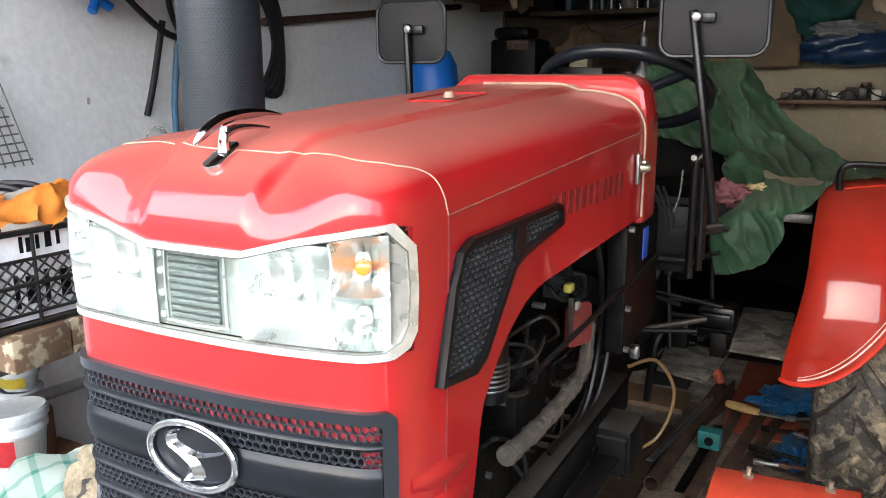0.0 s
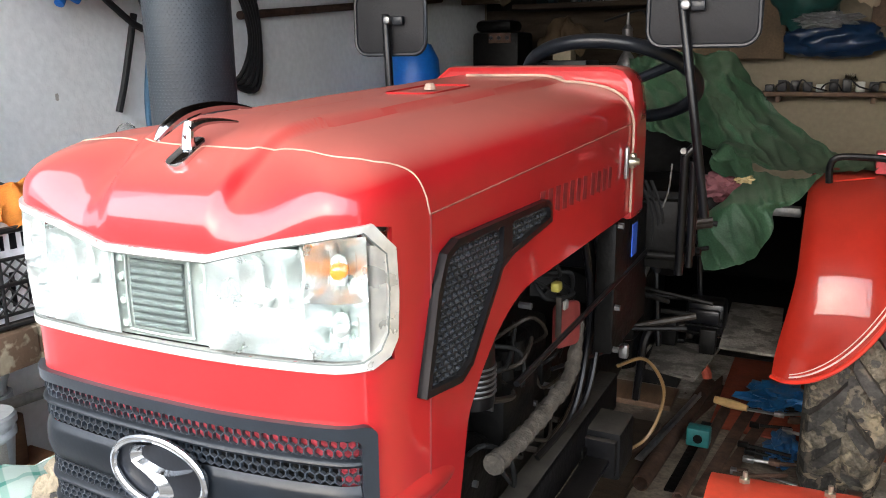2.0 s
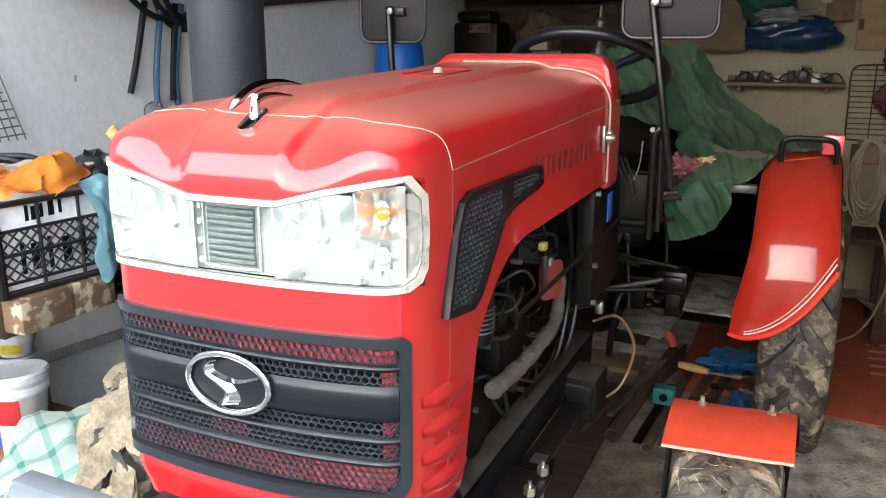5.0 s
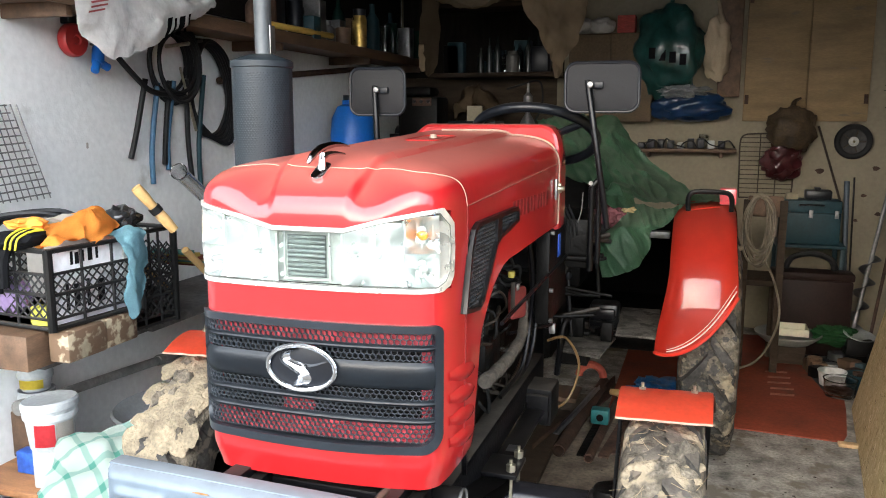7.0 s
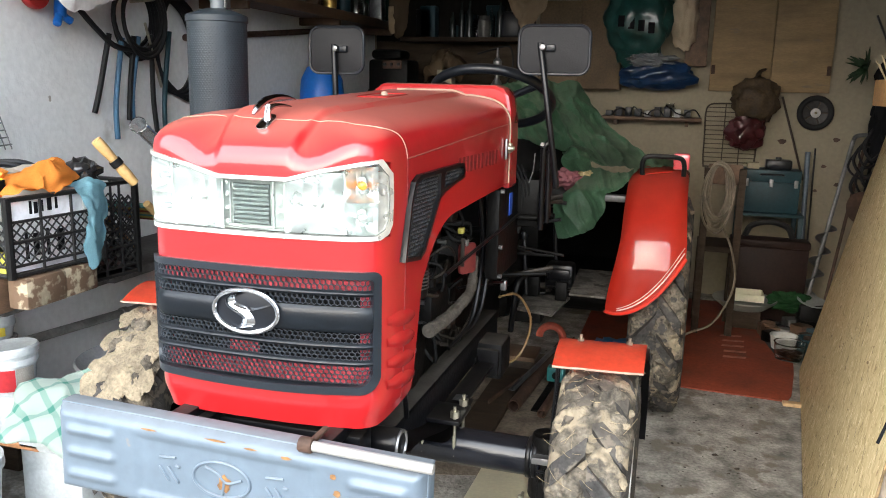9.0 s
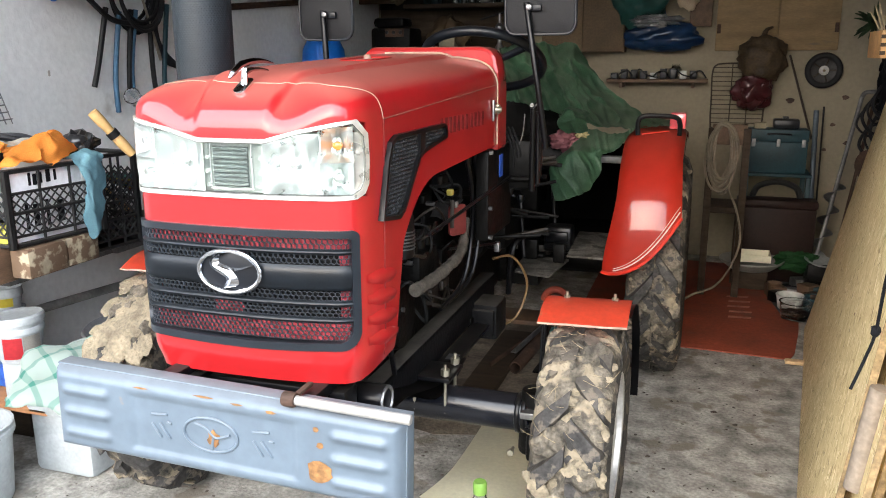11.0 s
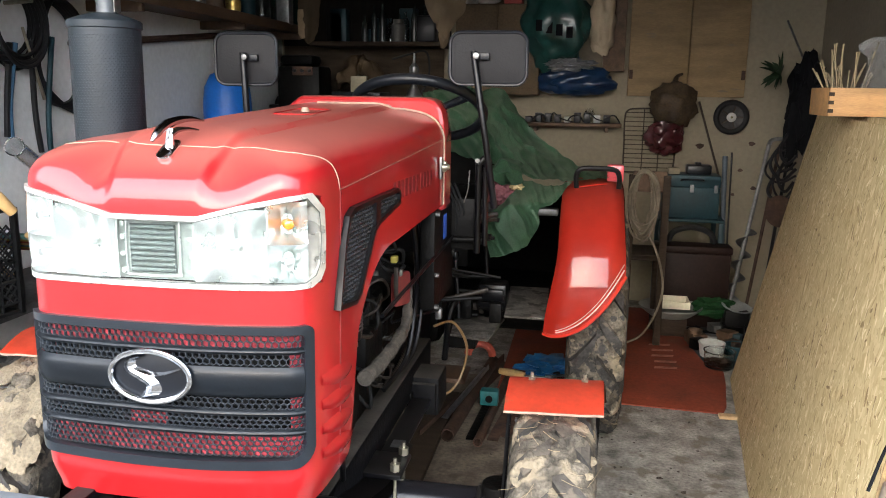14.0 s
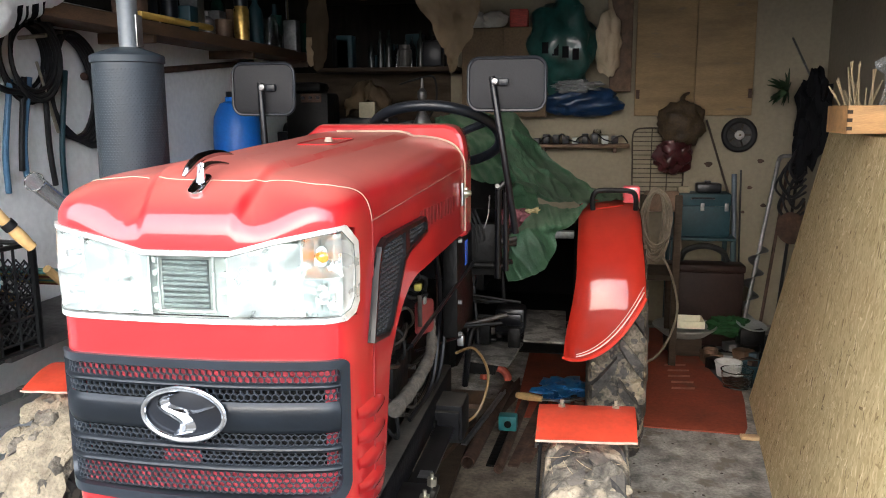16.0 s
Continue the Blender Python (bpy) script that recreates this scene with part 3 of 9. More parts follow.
badge = part("badge", pipe([badge_point(2 * math.pi * k / 48, 0.064, 0.040, 0.012) for k in range(48)], 0.0046, 10, True), BADGE_METAL, grille, "chrome oval badge")
part("badge_disc", sheet(lambda u, v: badge_point(2 * math.pi * u, 0.062 * v, 0.037 * v, 0.008 + 0.004 * (1 - v * v)), 36, 5), BLACK_PLASTIC, badge)




def curl(path, widths, off):
    """A tapering raised ribbon inside the oval, with a ridge along its middle."""
    line = smooth_path([(x, z, w) for (x, z), w in zip(path, widths)], 8)
    n = len(line) - 1

    def f(u, v):
        i = min(n, round(u * n))
        a, b, p = line[max(0, i - 1)], line[min(n, i + 1)], line[i]
        d = Vector((b.x - a.x, b.y - a.y)).normalized()
        q = Vector((p.x, p.y)) + Vector((-d.y, d.x)) * p.z * (2 * v - 1)
        return on_front(badge_x + 0.064 * q.x, badge_z + 0.040 * q.y, off + 0.008 * (1 - abs(2 * v - 1)))
    return sheet(f, n, 4)


part("badge_figure", curl([(-0.12, 0.84), (-0.44, 0.60), (-0.46, 0.26), (-0.16, 0.0), (0.06, -0.28), (0.04, -0.60), (-0.30, -0.88)], [0.02, 0.12, 0.20, 0.25, 0.22, 0.20, 0.03], 0.010), BADGE_METAL, badge, "plain chrome curl inside the oval", sharp=0.35)
part("badge_wing", curl([(-0.36, 0.30), (-0.02, 0.12), (0.34, 0.12), (0.80, 0.38)], [0.10, 0.14, 0.09, 0.012], 0.0100), BADGE_METAL, badge, "chrome wing of the curl", sharp=0.35)

# ---- beads, seams and fittings of the hood ----


def roof_bead(pts, r, mat, name, label="", up=0.0):
    path = smooth_path([(x, y, 0) for x, y in pts], 8)
    return part(name, pipe([roof(p.x, p.y, up) for p in path], r, 6), mat, hood, label)


roof_bead([(-0.205, 0.045), (-0.18, 0.034), (-0.14, 0.029), (-0.098, 0.030)], 0.0011, CREAM, "seam_bead", "cream sealant in the hood seam")
roof_bead([(-0.078, 0.024), (-0.03, 0.020), (0.03, 0.020), (0.074, 0.022), (0.096, 0.032), (0.13, 0.026), (0.17, 0.022), (0.206, 0.036)], 0.0011, CREAM, "seam_bead", "cream sealant in the hood seam")
corner = smooth_path([roof(0.206, 0.036), roof(0.230, 0.066), (0.250, 0.076, 1.087), (0.250, 0.078, 1.077), (0.250, 0.081, 1.066)], 6)
part("seam_bead", pipe([SKIN.find_nearest(p)[0] for p in corner], 0.0011, 6), CREAM, hood, "cream sealant in the hood seam")
side_seam = [on_side(0.08 + 0.70 * k / 20, 1.066 + 0.040 * k / 20, 0.0) for k in range(21)]
side_seam = [Vector((SKIN.ray_cast(Vector((1, p.y, p.z)), Vector((-1, 0, 0)))[0].x + 0.0005, p.y, p.z)) if SKIN.ray_cast(Vector((1, p.y, p.z)), Vector((-1, 0, 0)))[0] else p for p in side_seam]
SEAM_DARK = material("dark_seam_line", (0.16, 0.012, 0.012), 0.6, vary=0.3)
part("side_seam", pipe(side_seam, 0.0010, 6), material("dusty_seam_line", (0.26, 0.10, 0.075), 0.7, vary=0.4, scale=30), hood)


def skin_side(y, z):
    h = SKIN.ray_cast(Vector((1, y, z)), Vector((-1, 0, 0)))
    return h[0] if h[0] else on_side(y, z)


front_seam = [skin_side(0.082 - 0.012 * (1.066 - z) / 0.46, z) + Vector((0.0005, -0.0003, 0)) for z in [1.066 - 0.46 * k / 16 for k in range(17)]]
part("front_seam", pipe(front_seam, 0.0013, 6), SEAM_DARK, hood)
RY = 0.772
rear_edge = [skin_side(RY, z) + Vector((0.003, 0, 0)) for z in (0.95, 0.99, 1.03, 1.06, 1.09, 1.115)] + [roof(x + drift(RY), RY, 0.003) for x in (0.236, 0.222, 0.200, 0.175, 0.140)] + [roof(x + drift(RY), RY - dy, 0.003) for x, dy in ((0.122, 0.006), (0.108, 0.02), (0.09, 0.03), (0.03, 0.03), (-0.03, 0.03), (-0.06, 0.03))]
part("rear_bead", pipe(smooth_path(rear_edge, 4), 0.0023, 8), CREAM, hood, "cream rubber edging along the rear of the hood")


def ornament():
    base = on_front(0, 1.08)
    y0 = 0.003
    z0 = roof(0.0, y0).z
    o = part("hood_ornament", pipe(smooth_path([(0.0, y0 + 0.004, z0 + 0.006), (0.0, y0 + 0.005, z0 + 0.020), (0.0, y0 + 0.008, z0 + 0.034)], 6), 0.007, 10, wave=lambda i: 0.0075 - 0.0002 * i), CHROME, tractor, "chrome bird hood ornament on a dark foot")
    part("ornament_foot", prism(rounded(0.026, 0.052, 0.012), 0.007, Matrix.Translation((0, y0 + 0.002, z0 - 0.001)) @ Euler((radians(28), 0, 0)).to_matrix().to_4x4(), 0.002), CHROME, o)

    # chrome darkened in its colour, painting the dark ceiling it reflects
    dark = material("chrome_with_dark_ceiling", (0.34, 0.34, 0.36), 0.10, metal=1.0, vary=0.1, bump=0.0)
    bird = [(-0.010, y0 - 0.030, z0 + 0.017), (-0.007, y0 - 0.020, z0 + 0.028), (-0.002, y0 + 0.002, z0 + 0.041), (0.004, y0 + 0.032, z0 + 0.047), (0.008, y0 + 0.064, z0 + 0.047), (0.011, y0 + 0.095, z0 + 0.043)]
    size = [0.0022, 0.006, 0.0072, 0.006, 0.004, 0.0008]
    line = smooth_path(bird, 6)
    part("bird", pipe(line, 0.006, 10, wave=lambda i: size[min(5, i // 6)] + (size[min(5, i // 6 + 1)] - size[min(5, i // 6)]) * (i % 6) / 6), dark, o, "swept chrome bird darkened with the ceiling's reflection")
    tail = smooth_path([(0.0, y0 + 0.006, z0 + 0.026), (0.006, y0 + 0.018, z0 + 0.032), (0.013, y0 + 0.038, z0 + 0.033), (0.018, y0 + 0.062, z0 + 0.030)], 6)
    part("tail", pipe(tail, 0.004, 8, wave=lambda i: 0.0065 - 0.0003 * i), dark, o)


ornament()
# filler recess and cap
cap_y = 0.47
cap = roof(drift(cap_y) + 0.02, cap_y)
rim_line = [roof(cap.x + x, cap.y + y, 0.0008) for x, y in rounded(0.080, 0.15, 0.02, 4)]
part("filler_recess", pipe(rim_line, 0.0017, 6, True), RED, hood, "red pressed rim round the filler")
part("filler_cap", lathe([(0, 0.010), (0.006, 0.009), (0.008, 0.005), (0.009, 0)], 16, Matrix.Translation((cap.x + 0.012, cap.y - 0.02, cap.z + 0.001))), CREAM, hood)


# side vent: a black bent frame with a fine mesh, on the visible side
vent_out = [(0.052, 0.878), (0.080, 0.985), (0.098, 1.022), (0.125, 1.033), (0.372, 1.036), (0.386, 1.028), (0.388, 1.004), (0.262, 0.985), (0.235, 0.975), (0.215, 0.950), (0.156, 0.880), (0.130, 0.868)]


def inset(pts, d):
    c = [Vector(p) for p in pts]
    n, out = len(c), []
    for i in range(n):
        a, b, e = c[i - 1], c[i], c[(i + 1) % n]
        d1, d2 = (b - a).normalized(), (e - b).normalized()
        n1, n2 = Vector((d1.y, -d1.x)), Vector((d2.y, -d2.x))
        k = (n1 + n2).normalized()
        out.append(tuple(b + k * d / max(0.5, k.dot(n1))))
    return out


def side_plate(pts, off0, off1, inner=None):
    bm = bmesh.new()
    n = len(pts)
    rows = [(pts, off0), (pts, off1)] + ([(inner, off1), (inner, off0)] if inner else [])
    vs = [[bm.verts.new(on_side(y, z, o)) for y, z in p] for p, o in rows]
    for a, b in zip(vs, vs[1:]):
        for k in range(n):
            bm.faces.new((a[k], a[(k + 1) % n], b[(k + 1) % n], b[k]))
    if not inner:
        bm.faces.new(vs[-1])
    return bm


vent = part("side_vent", side_plate(vent_out, -0.004, 0.003), DARKBACK, hood, "black side vent with fine mesh")
part("vent_frame", side_plate(vent_out, -0.002, 0.010, inset(vent_out, 0.008)), BLACK_PAINT, vent, sharp=0.3)


def inside(poly, y, z):
    c, n = False, len(poly)
    for i in range(n):
        (y1, z1), (y2, z2) = poly[i - 1], poly[i]
        if (z1 > z) != (z2 > z) and y < (y2 - y1) * (z - z1) / (z2 - z1) + y1:
            c = not c
    return c


def vent_mesh():
    bm = bmesh.new()
    core = inset(vent_out, 0.009)
    j = 0
    z = 0.876
    while z < 1.03:
        y = 0.05 + (0.006 if j % 2 else 0)
        while y < 0.385:
            if inside(core, y, z) and not (0.235 < y < 0.262):
                q = [bm.verts.new(on_side(y + a, z + b, 0.0035)) for a, b in ((-0.0052, -0.0012), (-0.003, -0.0032), (0.003, -0.0032), (0.0052, -0.0012), (0.0052, 0.0012), (0.003, 0.0032), (-0.003, 0.0032), (-0.0052, 0.0012))]
                t = bm.verts.new(on_side(y, z, 0.0065))
                for k in range(8):
                    bm.faces.new((q[k], q[(k + 1) % 8], t))
            y += 0.0125
        z += 0.0078
        j += 1
    return bm


tagged(part("vent_mesh", vent_mesh(), material("dusty_black_mesh", (0.024, 0.027, 0.032), 0.25, vary=0.4, scale=40), vent, normals=False), kind="stuff")
part("vent_rib", side_plate([(0.233, 0.972), (0.238, 1.03), (0.262, 1.03), (0.260, 0.986)], 0.003, 0.009), BLACK_PAINT, vent)
# pressed louvres in the skirt
for k in range(4):
    zc = 0.775 - 0.041 * k

    def bulge(u, v, zc=zc):
        y = 0.012 + 0.125 * u
        w = 0.018 * math.sin(math.pi * clamp(0.1 + 0.85 * u)) ** 0.7
        b = math.sin(math.pi * v) * math.sin(math.pi * clamp(0.05 + u * 0.95)) ** 0.8
        zz = zc - 0.016 * u + w * (v - 0.5) * 2
        p = skin_side(clamp(y, 0.02, 0.115), zz)
        return Vector((p.x + 0.0065 * b - 0.001, y, zz)) if y < 0.135 else Vector((p.x - 0.001, y, zz))
    part("louvre", sheet(bulge, 14, 8), RED, hood)
# lettering of the maker: plain dark bars of the same size
LETTER = material("worn_dark_decal", (0.150, 0.016, 0.016), 0.7, vary=0.5, scale=60, spec=0.2)
for k in range(11):
    y0 = 0.365 + 0.0275 * k + (0.008 if k > 6 else 0)
    part("decal_bar", side_plate([(y0, 1.010 + 0.002 * (k % 3)), (y0 + 0.003, 1.046), (y0 + 0.019, 1.046 - 0.001 * k * 0.3), (y0 + 0.016, 1.009)], 0.0, 0.0006), LETTER, hood, "worn dark lettering bar")
# latch
ly = 0.745
latch = part("hood_latch", box(HALF + drift(ly) + 0.001, HALF + drift(ly) + 0.007, ly - 0.018, ly - 0.004, 1.015, 1.068, 0.002), STEEL, hood, "steel spring latch")
part("latch_hook", rod((HALF + drift(ly) + 0.004, ly, 1.043), (HALF + drift(ly) + 0.022, ly + 0.006, 1.043), 0.009, 0.006, 12, 0.002), ZINC, latch)
part("latch_plate", box(HALF + drift(ly) + 0.001, HALF + drift(ly) + 0.012, ly + 0.010, ly + 0.032, 1.030, 1.055, 0.003), ZINC, latch)


# ---- dashboard cowl behind the hood ----
cx_ = drift(0.86)
cowl_pts = [(-0.229, 0.93), (-0.229, 1.10), (-0.209, 1.142), (-0.164, 1.175), (-0.127, 1.204), (0.188, 1.204), (0.213, 1.197), (0.230, 1.176), (0.237, 1.140), (0.240, 1.08), (0.240, 0.93)]
part("dash_cowl", prism([(x + cx_, z) for x, z in cowl_pts], 0.090, Matrix.Translation((0, 0.882, 0)) @ Euler((radians(90), 0, 0)).to_matrix().to_4x4(), 0.010), RED, tractor, "raised red dashboard cowl", sharp=0.35)
part("dash_panel", box(drift(0.9) - 0.20, drift(0.9) + 0.20, 0.90, 0.93, 0.80, 1.15, 0.01), BLACK_PLASTIC, tractor)

# ---- muffler ----
mx, my = -0.322, 0.36
muffler = part("muffler", lathe([(0, 0.95), (0.066, 0.95), (0.067, 0.96), (0.067, 1.328), (0.070, 1.330), (0.070, 1.342), (0.067, 1.345), (0.048, 1.352), (0.025, 1.359), (0, 1.360)], 40, Matrix.Translation((mx, my, 0))), MUFFLER, tractor, "tall dark grey perforated muffler")


def perforation():
    bm = bmesh.new()
    for j in range(48):
        for i in range(60):
            a = 2 * math.pi * (i + 0.5 * (j % 2)) / 60
            if not (-2.6 < a - 2 * math.pi < 0.3 or -0.2 < a < 0.4 or a > 3.5):
                continue
            z = 1.08 + 0.005 * j
            d, t = Vector((math.cos(a), math.sin(a), 0)), Vector((-math.sin(a), math.cos(a), 0))
            c = Vector((mx, my, z)) + d * 0.0670
            q = [bm.verts.new(c + t * 0.0026), bm.verts.new(c + Vector((0, 0, 0.0018))), bm.verts.new(c - t * 0.0026), bm.verts.new(c - Vector((0, 0, 0.0018)))]
            top = bm.verts.new(c + d * 0.0006)
            for k in range(4):
                bm.faces.new((q[k], q[(k + 1) % 4], top))
    return bm


part("perforated_skin", perforation(), MUFFLER, muffler, normals=False)
part("tail_pipe", lathe([(0.019, 1.352), (0.019, 1.60), (0.021, 1.605), (0.021, 1.66), (0.017, 1.66), (0.017, 1.60)], 24, Matrix.Translation((mx + 0.006, my, 0))), material("dull_grey_pipe", (0.10, 0.11, 0.12), 0.45, metal=0.4, vary=0.25), muffler, "grey steel tail pipe")
part("bracket", box(mx + 0.028, mx + 0.031, my - 0.012, my + 0.01, 1.36, 1.42, 0.001), STEEL, muffler)
part("elbow", pipe(smooth_path([(mx, my, 0.96), (mx, my, 0.86), (mx + 0.06, my + 0.03, 0.82), (-0.12, my + 0.05, 0.82)], 6), 0.028, 12), RUST, muffler)

# ---- mirrors ----
MIRROR_BACK = material("matt_black_mirror_shell", (0.010, 0.010, 0.0115), 0.6, vary=0.2, scale=20, bump=0.15, grain=250, spec=0.3)


def mirror(px, py, pz, x0, x1, z0, z1, foot):
    m = part("mirror", rod(foot, (px, py, pz + 0.012), 0.0085, seg=12, bevel=0.003), BLACK_PAINT, tractor, "rear-view mirror on a black bent arm")
    w, h = x1 - x0, z1 - z0
    at = Matrix.Translation(((x0 + x1) / 2, py + 0.012, (z0 + z1) / 2)) @ Euler((radians(90), 0, 0)).to_matrix().to_4x4()
    part("mirror_shell", prism(rounded(w, h, 0.028), -0.014, at, 0.004), MIRROR_BACK, m, "dark rounded mirror shell seen from behind")
    edge = [at @ Vector((x, y, -0.001)) for x, y in rounded(w, h, 0.028, 5)]
    part("mirror_rim", pipe(edge, 0.0045, 8, True), BLACK_PLASTIC, m)
    part("mirror_glass", prism(rounded(w * 0.94, h * 0.92, 0.024), 0.001, at @ Matrix.Translation((0, 0, -0.0175))), CHROME, m)
    part("swivel", rod((px + 0.008, py - 0.014, pz), (px + 0.008, py + 0.012, pz), 0.0085, 0.0085, 14, 0.003), STEEL, m, "steel swivel bolt")
    part("clamp", box(px + 0.015, px + 0.040, py - 0.004, py + 0.010, pz - 0.010, pz + 0.008, 0.003), BLACK_PLASTIC, m)


mirror(0.336, 0.87, 1.305, 0.276, 0.466, 1.236, 1.362, (0.398, 0.87, 0.93))
mirror(-0.264, 0.87, 1.297, -0.345, -0.178, 1.228, 1.358, (-0.252, 0.87, 1.0))

# ---- steering wheel, column, controls ----
wheel_m = Matrix.Translation((0.150, 1.12, 1.165)) @ Euler((radians(-28), 0, 0)).to_matrix().to_4x4()
steer = part("steering_wheel", pipe([wheel_m @ Vector((0.180 * math.cos(2 * math.pi * k / 56), 0.180 * math.sin(2 * math.pi * k / 56), 0)) for k in range(56)], 0.0145, 12, True), BLACK_PLASTIC, tractor, "black plastic steering wheel")
for a in (90, 210, 330):
    part("spoke", rod(wheel_m @ Vector((0, 0, -0.02)), wheel_m @ Vector((0.178 * math.cos(radians(a)), 0.178 * math.sin(radians(a)), 0)), 0.011, seg=10), BLACK_PLASTIC, steer)
part("hub", lathe([(0, 0.012), (0.03, 0.010), (0.04, 0), (0.035, -0.03), (0, -0.03)], 20, wheel_m), BLACK_PLASTIC, steer)
part("steering_column", rod(wheel_m @ Vector((0, 0, -0.02)), (0.09, 0.95, 0.82), 0.022), BLACK_PAINT, tractor)
post = part("roll_bracket", join(rod((0.346, 0.94, 0.80), (0.346, 0.94, 1.035), 0.0085, seg=12), rod((0.346, 0.94, 1.035), (0.362, 0.945, 1.052), 0.0085, seg=12), rod((0.366, 0.945, 0.84), (0.366, 0.945, 1.050), 0.0075, seg=12)), BLACK_PAINT, tractor, "black bracket beside the dashboard")
part("bracket_bolt", rod((0.345, 0.928, 1.045), (0.345, 0.92, 1.045), 0.006, seg=8), STEEL, post)
part("upright", rod((0.372, 0.892, 0.83), (0.370, 0.892, 1.03), 0.0065, seg=12), BLACK_PAINT, post)
part("cross_tube", rod((0.05, 0.96, 0.83), (0.36, 0.96, 0.83), 0.009), BLACK_GREASY, post)

# ---- wheels ----


def tyre(cx, cy, cz, R, W, rim_r, lugs, lug_h, lean=0.30):
    """A farm tyre about the x axis: carcass with sidewalls and two rows of slanted lugs."""
    body = R - lug_h
    prof = [(rim_r, -0.36), (rim_r + 0.012, -0.46), (rim_r + (body - rim_r) * 0.5, -0.52), (body - 0.035, -0.50), (body - 0.010, -0.44), (body, -0.30), (body + 0.003, 0), (body, 0.30), (body - 0.010, 0.44), (body - 0.035, 0.50), (rim_r + (body - rim_r) * 0.5, 0.52), (rim_r + 0.012, 0.46), (rim_r, 0.36)]
    bm, at, pieces = lathe([(r, x * W) for r, x in prof], 56), Matrix.Translation((cx, cy, cz)) @ Euler((0, radians(90), 0)).to_matrix().to_4x4(), []
    carcass = bm
    for side in (1, -1):
        for k in range(lugs):
            a0 = 2 * math.pi * (k + (0.5 if side < 0 else 0)) / lugs
            rows = []
            bm = bmesh.new()
            for j in range(6):
                t = j / 5
                x = side * W * (0.02 + 0.50 * t)
                rr = body - 0.004 if t < 0.7 else body - 0.004 - 0.05 * ((t - 0.7) / 0.3) ** 1.5
                top = rr + lug_h * (1.0 if t < 0.9 else 0.75) + 0.002 * noise.noise(Vector((k * 3.1, j * 1.7, side)))
                a = a0 + lean * t ** 0.9
                hw = 0.020 / R * (1.0 + 0.35 * t)
                rows.append([bm.verts.new((r * math.cos(a + d), r * math.sin(a + d), x)) for r, d in ((rr, -hw * 1.35), (top, -hw), (top, hw), (rr, hw * 1.35))])
            for p, q in zip(rows, rows[1:]):
                for i in range(3):
                    bm.faces.new((p[i], p[i + 1], q[i + 1], q[i]))
            bm.faces.new(rows[0][::-1])
            bm.faces.new(rows[-1])
            pieces.append(moved(bm, at))
    return moved(carcass, at), pieces


def wheel(name, label, *size):
    body, pieces = tyre(*size)
    w = part(name, body, RUBBER, tractor, label, sharp=0.5)
    for piece in pieces:
        part("lug", piece, RUBBER, w, sharp=0.5)
    return w


def rim(cx, cy, cz, r, W, side):
    prof = [(0, 0.02), (r * 0.35, 0.02), (r * 0.42, 0.10), (r * 0.80, 0.16), (r * 0.86, 0.34), (r, 0.40), (r + 0.012, 0.44), (r + 0.012, 0.47), (r - 0.004, 0.46), (r - 0.006, 0.38)]
    return moved(lathe([(q, z * W) for q, z in prof], 40), Matrix.Translation((cx, cy, cz)) @ Euler((0, radians(90 * side), 0)).to_matrix().to_4x4())


RIM_STEEL = material("silver_wheel_rim", (0.48, 0.48, 0.47), 0.45, metal=0.6, vary=0.3, scale=14, stain=(0.25, 0.2, 0.15), stain_scale=9)


def clods(cx, cy, cz, R, W, count, a0, a1, seed, size=0.03):
    """Dried mud stuck to the tread."""
    rng = random.Random(seed)
    bm = bmesh.new()
    for _ in range(count):
        a, x = radians(rng.uniform(a0, a1)), rng.uniform(-0.46, 0.46) * W
        s = size * rng.uniform(0.45, 1.15)
        t = bmesh.new()
        bmesh.ops.create_icosphere(t, subdivisions=3, radius=1)
        o = Vector((rng.uniform(0, 99), rng.uniform(0, 99), 0))
        for v in t.verts:
            n = v.co.copy()
            k = 1 + 0.38 * noise.noise(n * 1.6 + o) + 0.18 * noise.noise(n * 4.5 + o)
            v.co = Vector((n.x * s * k * 1.5, n.y * s * k * rng.uniform(0.98, 1.02), n.z * s * k * 0.30))
        m = Matrix.Translation((cx + x, cy + (R - 0.010) * math.cos(a), cz + (R - 0.010) * math.sin(a))) @ Vector((0, math.cos(a), math.sin(a))).to_track_quat("Z", "X").to_matrix().to_4x4() @ Euler((0, 0, rng.uniform(0, 6))).to_matrix().to_4x4()
        moved(t, m)
        bm = join(bm, t)
    return bm


def mud_crust(cx, cy, cz, R, W, a0, a1, seed, depth):
    """A crust of mud that fills the tread and swells over it in clumps."""
    def f(u, v):
        a, x = radians(a0 + (a1 - a0) * u), W * (v - 0.5) * 0.98
        b = a * R
        n = nz(x * 26 + seed, b * 26) * 0.6 + nz(x * 60, b * 60 + seed) * 0.3 + nz(x * 130, b * 130, seed) * 0.16
        clump = ease((nz(x * 11 + seed, b * 13, 3.3) - 0.10) / 0.25)
        deep = depth + (0.010 * ease((math.degrees(a) - 120) / 40) if depth < 0.02 else 0.0)
        r = R - deep + 0.015 * n + 0.024 * clump * (0.7 + 0.6 * n) - 0.03 * abs(2 * v - 1) ** 8
        return Vector((cx + x, cy + r * math.cos(a), cz + r * math.sin(a)))
    return sheet(f, 300, 64)


CRUST = material("grey_brown_mud", (0.100, 0.087, 0.067), 0.95, vary=0.75, scale=24, bump=1.0, grain=140, stain=(0.225, 0.188, 0.132), stain_scale=15, stain_at=0.53)
STRAW = material("dry_straw", (0.26, 0.205, 0.12), 0.8, vary=0.3)


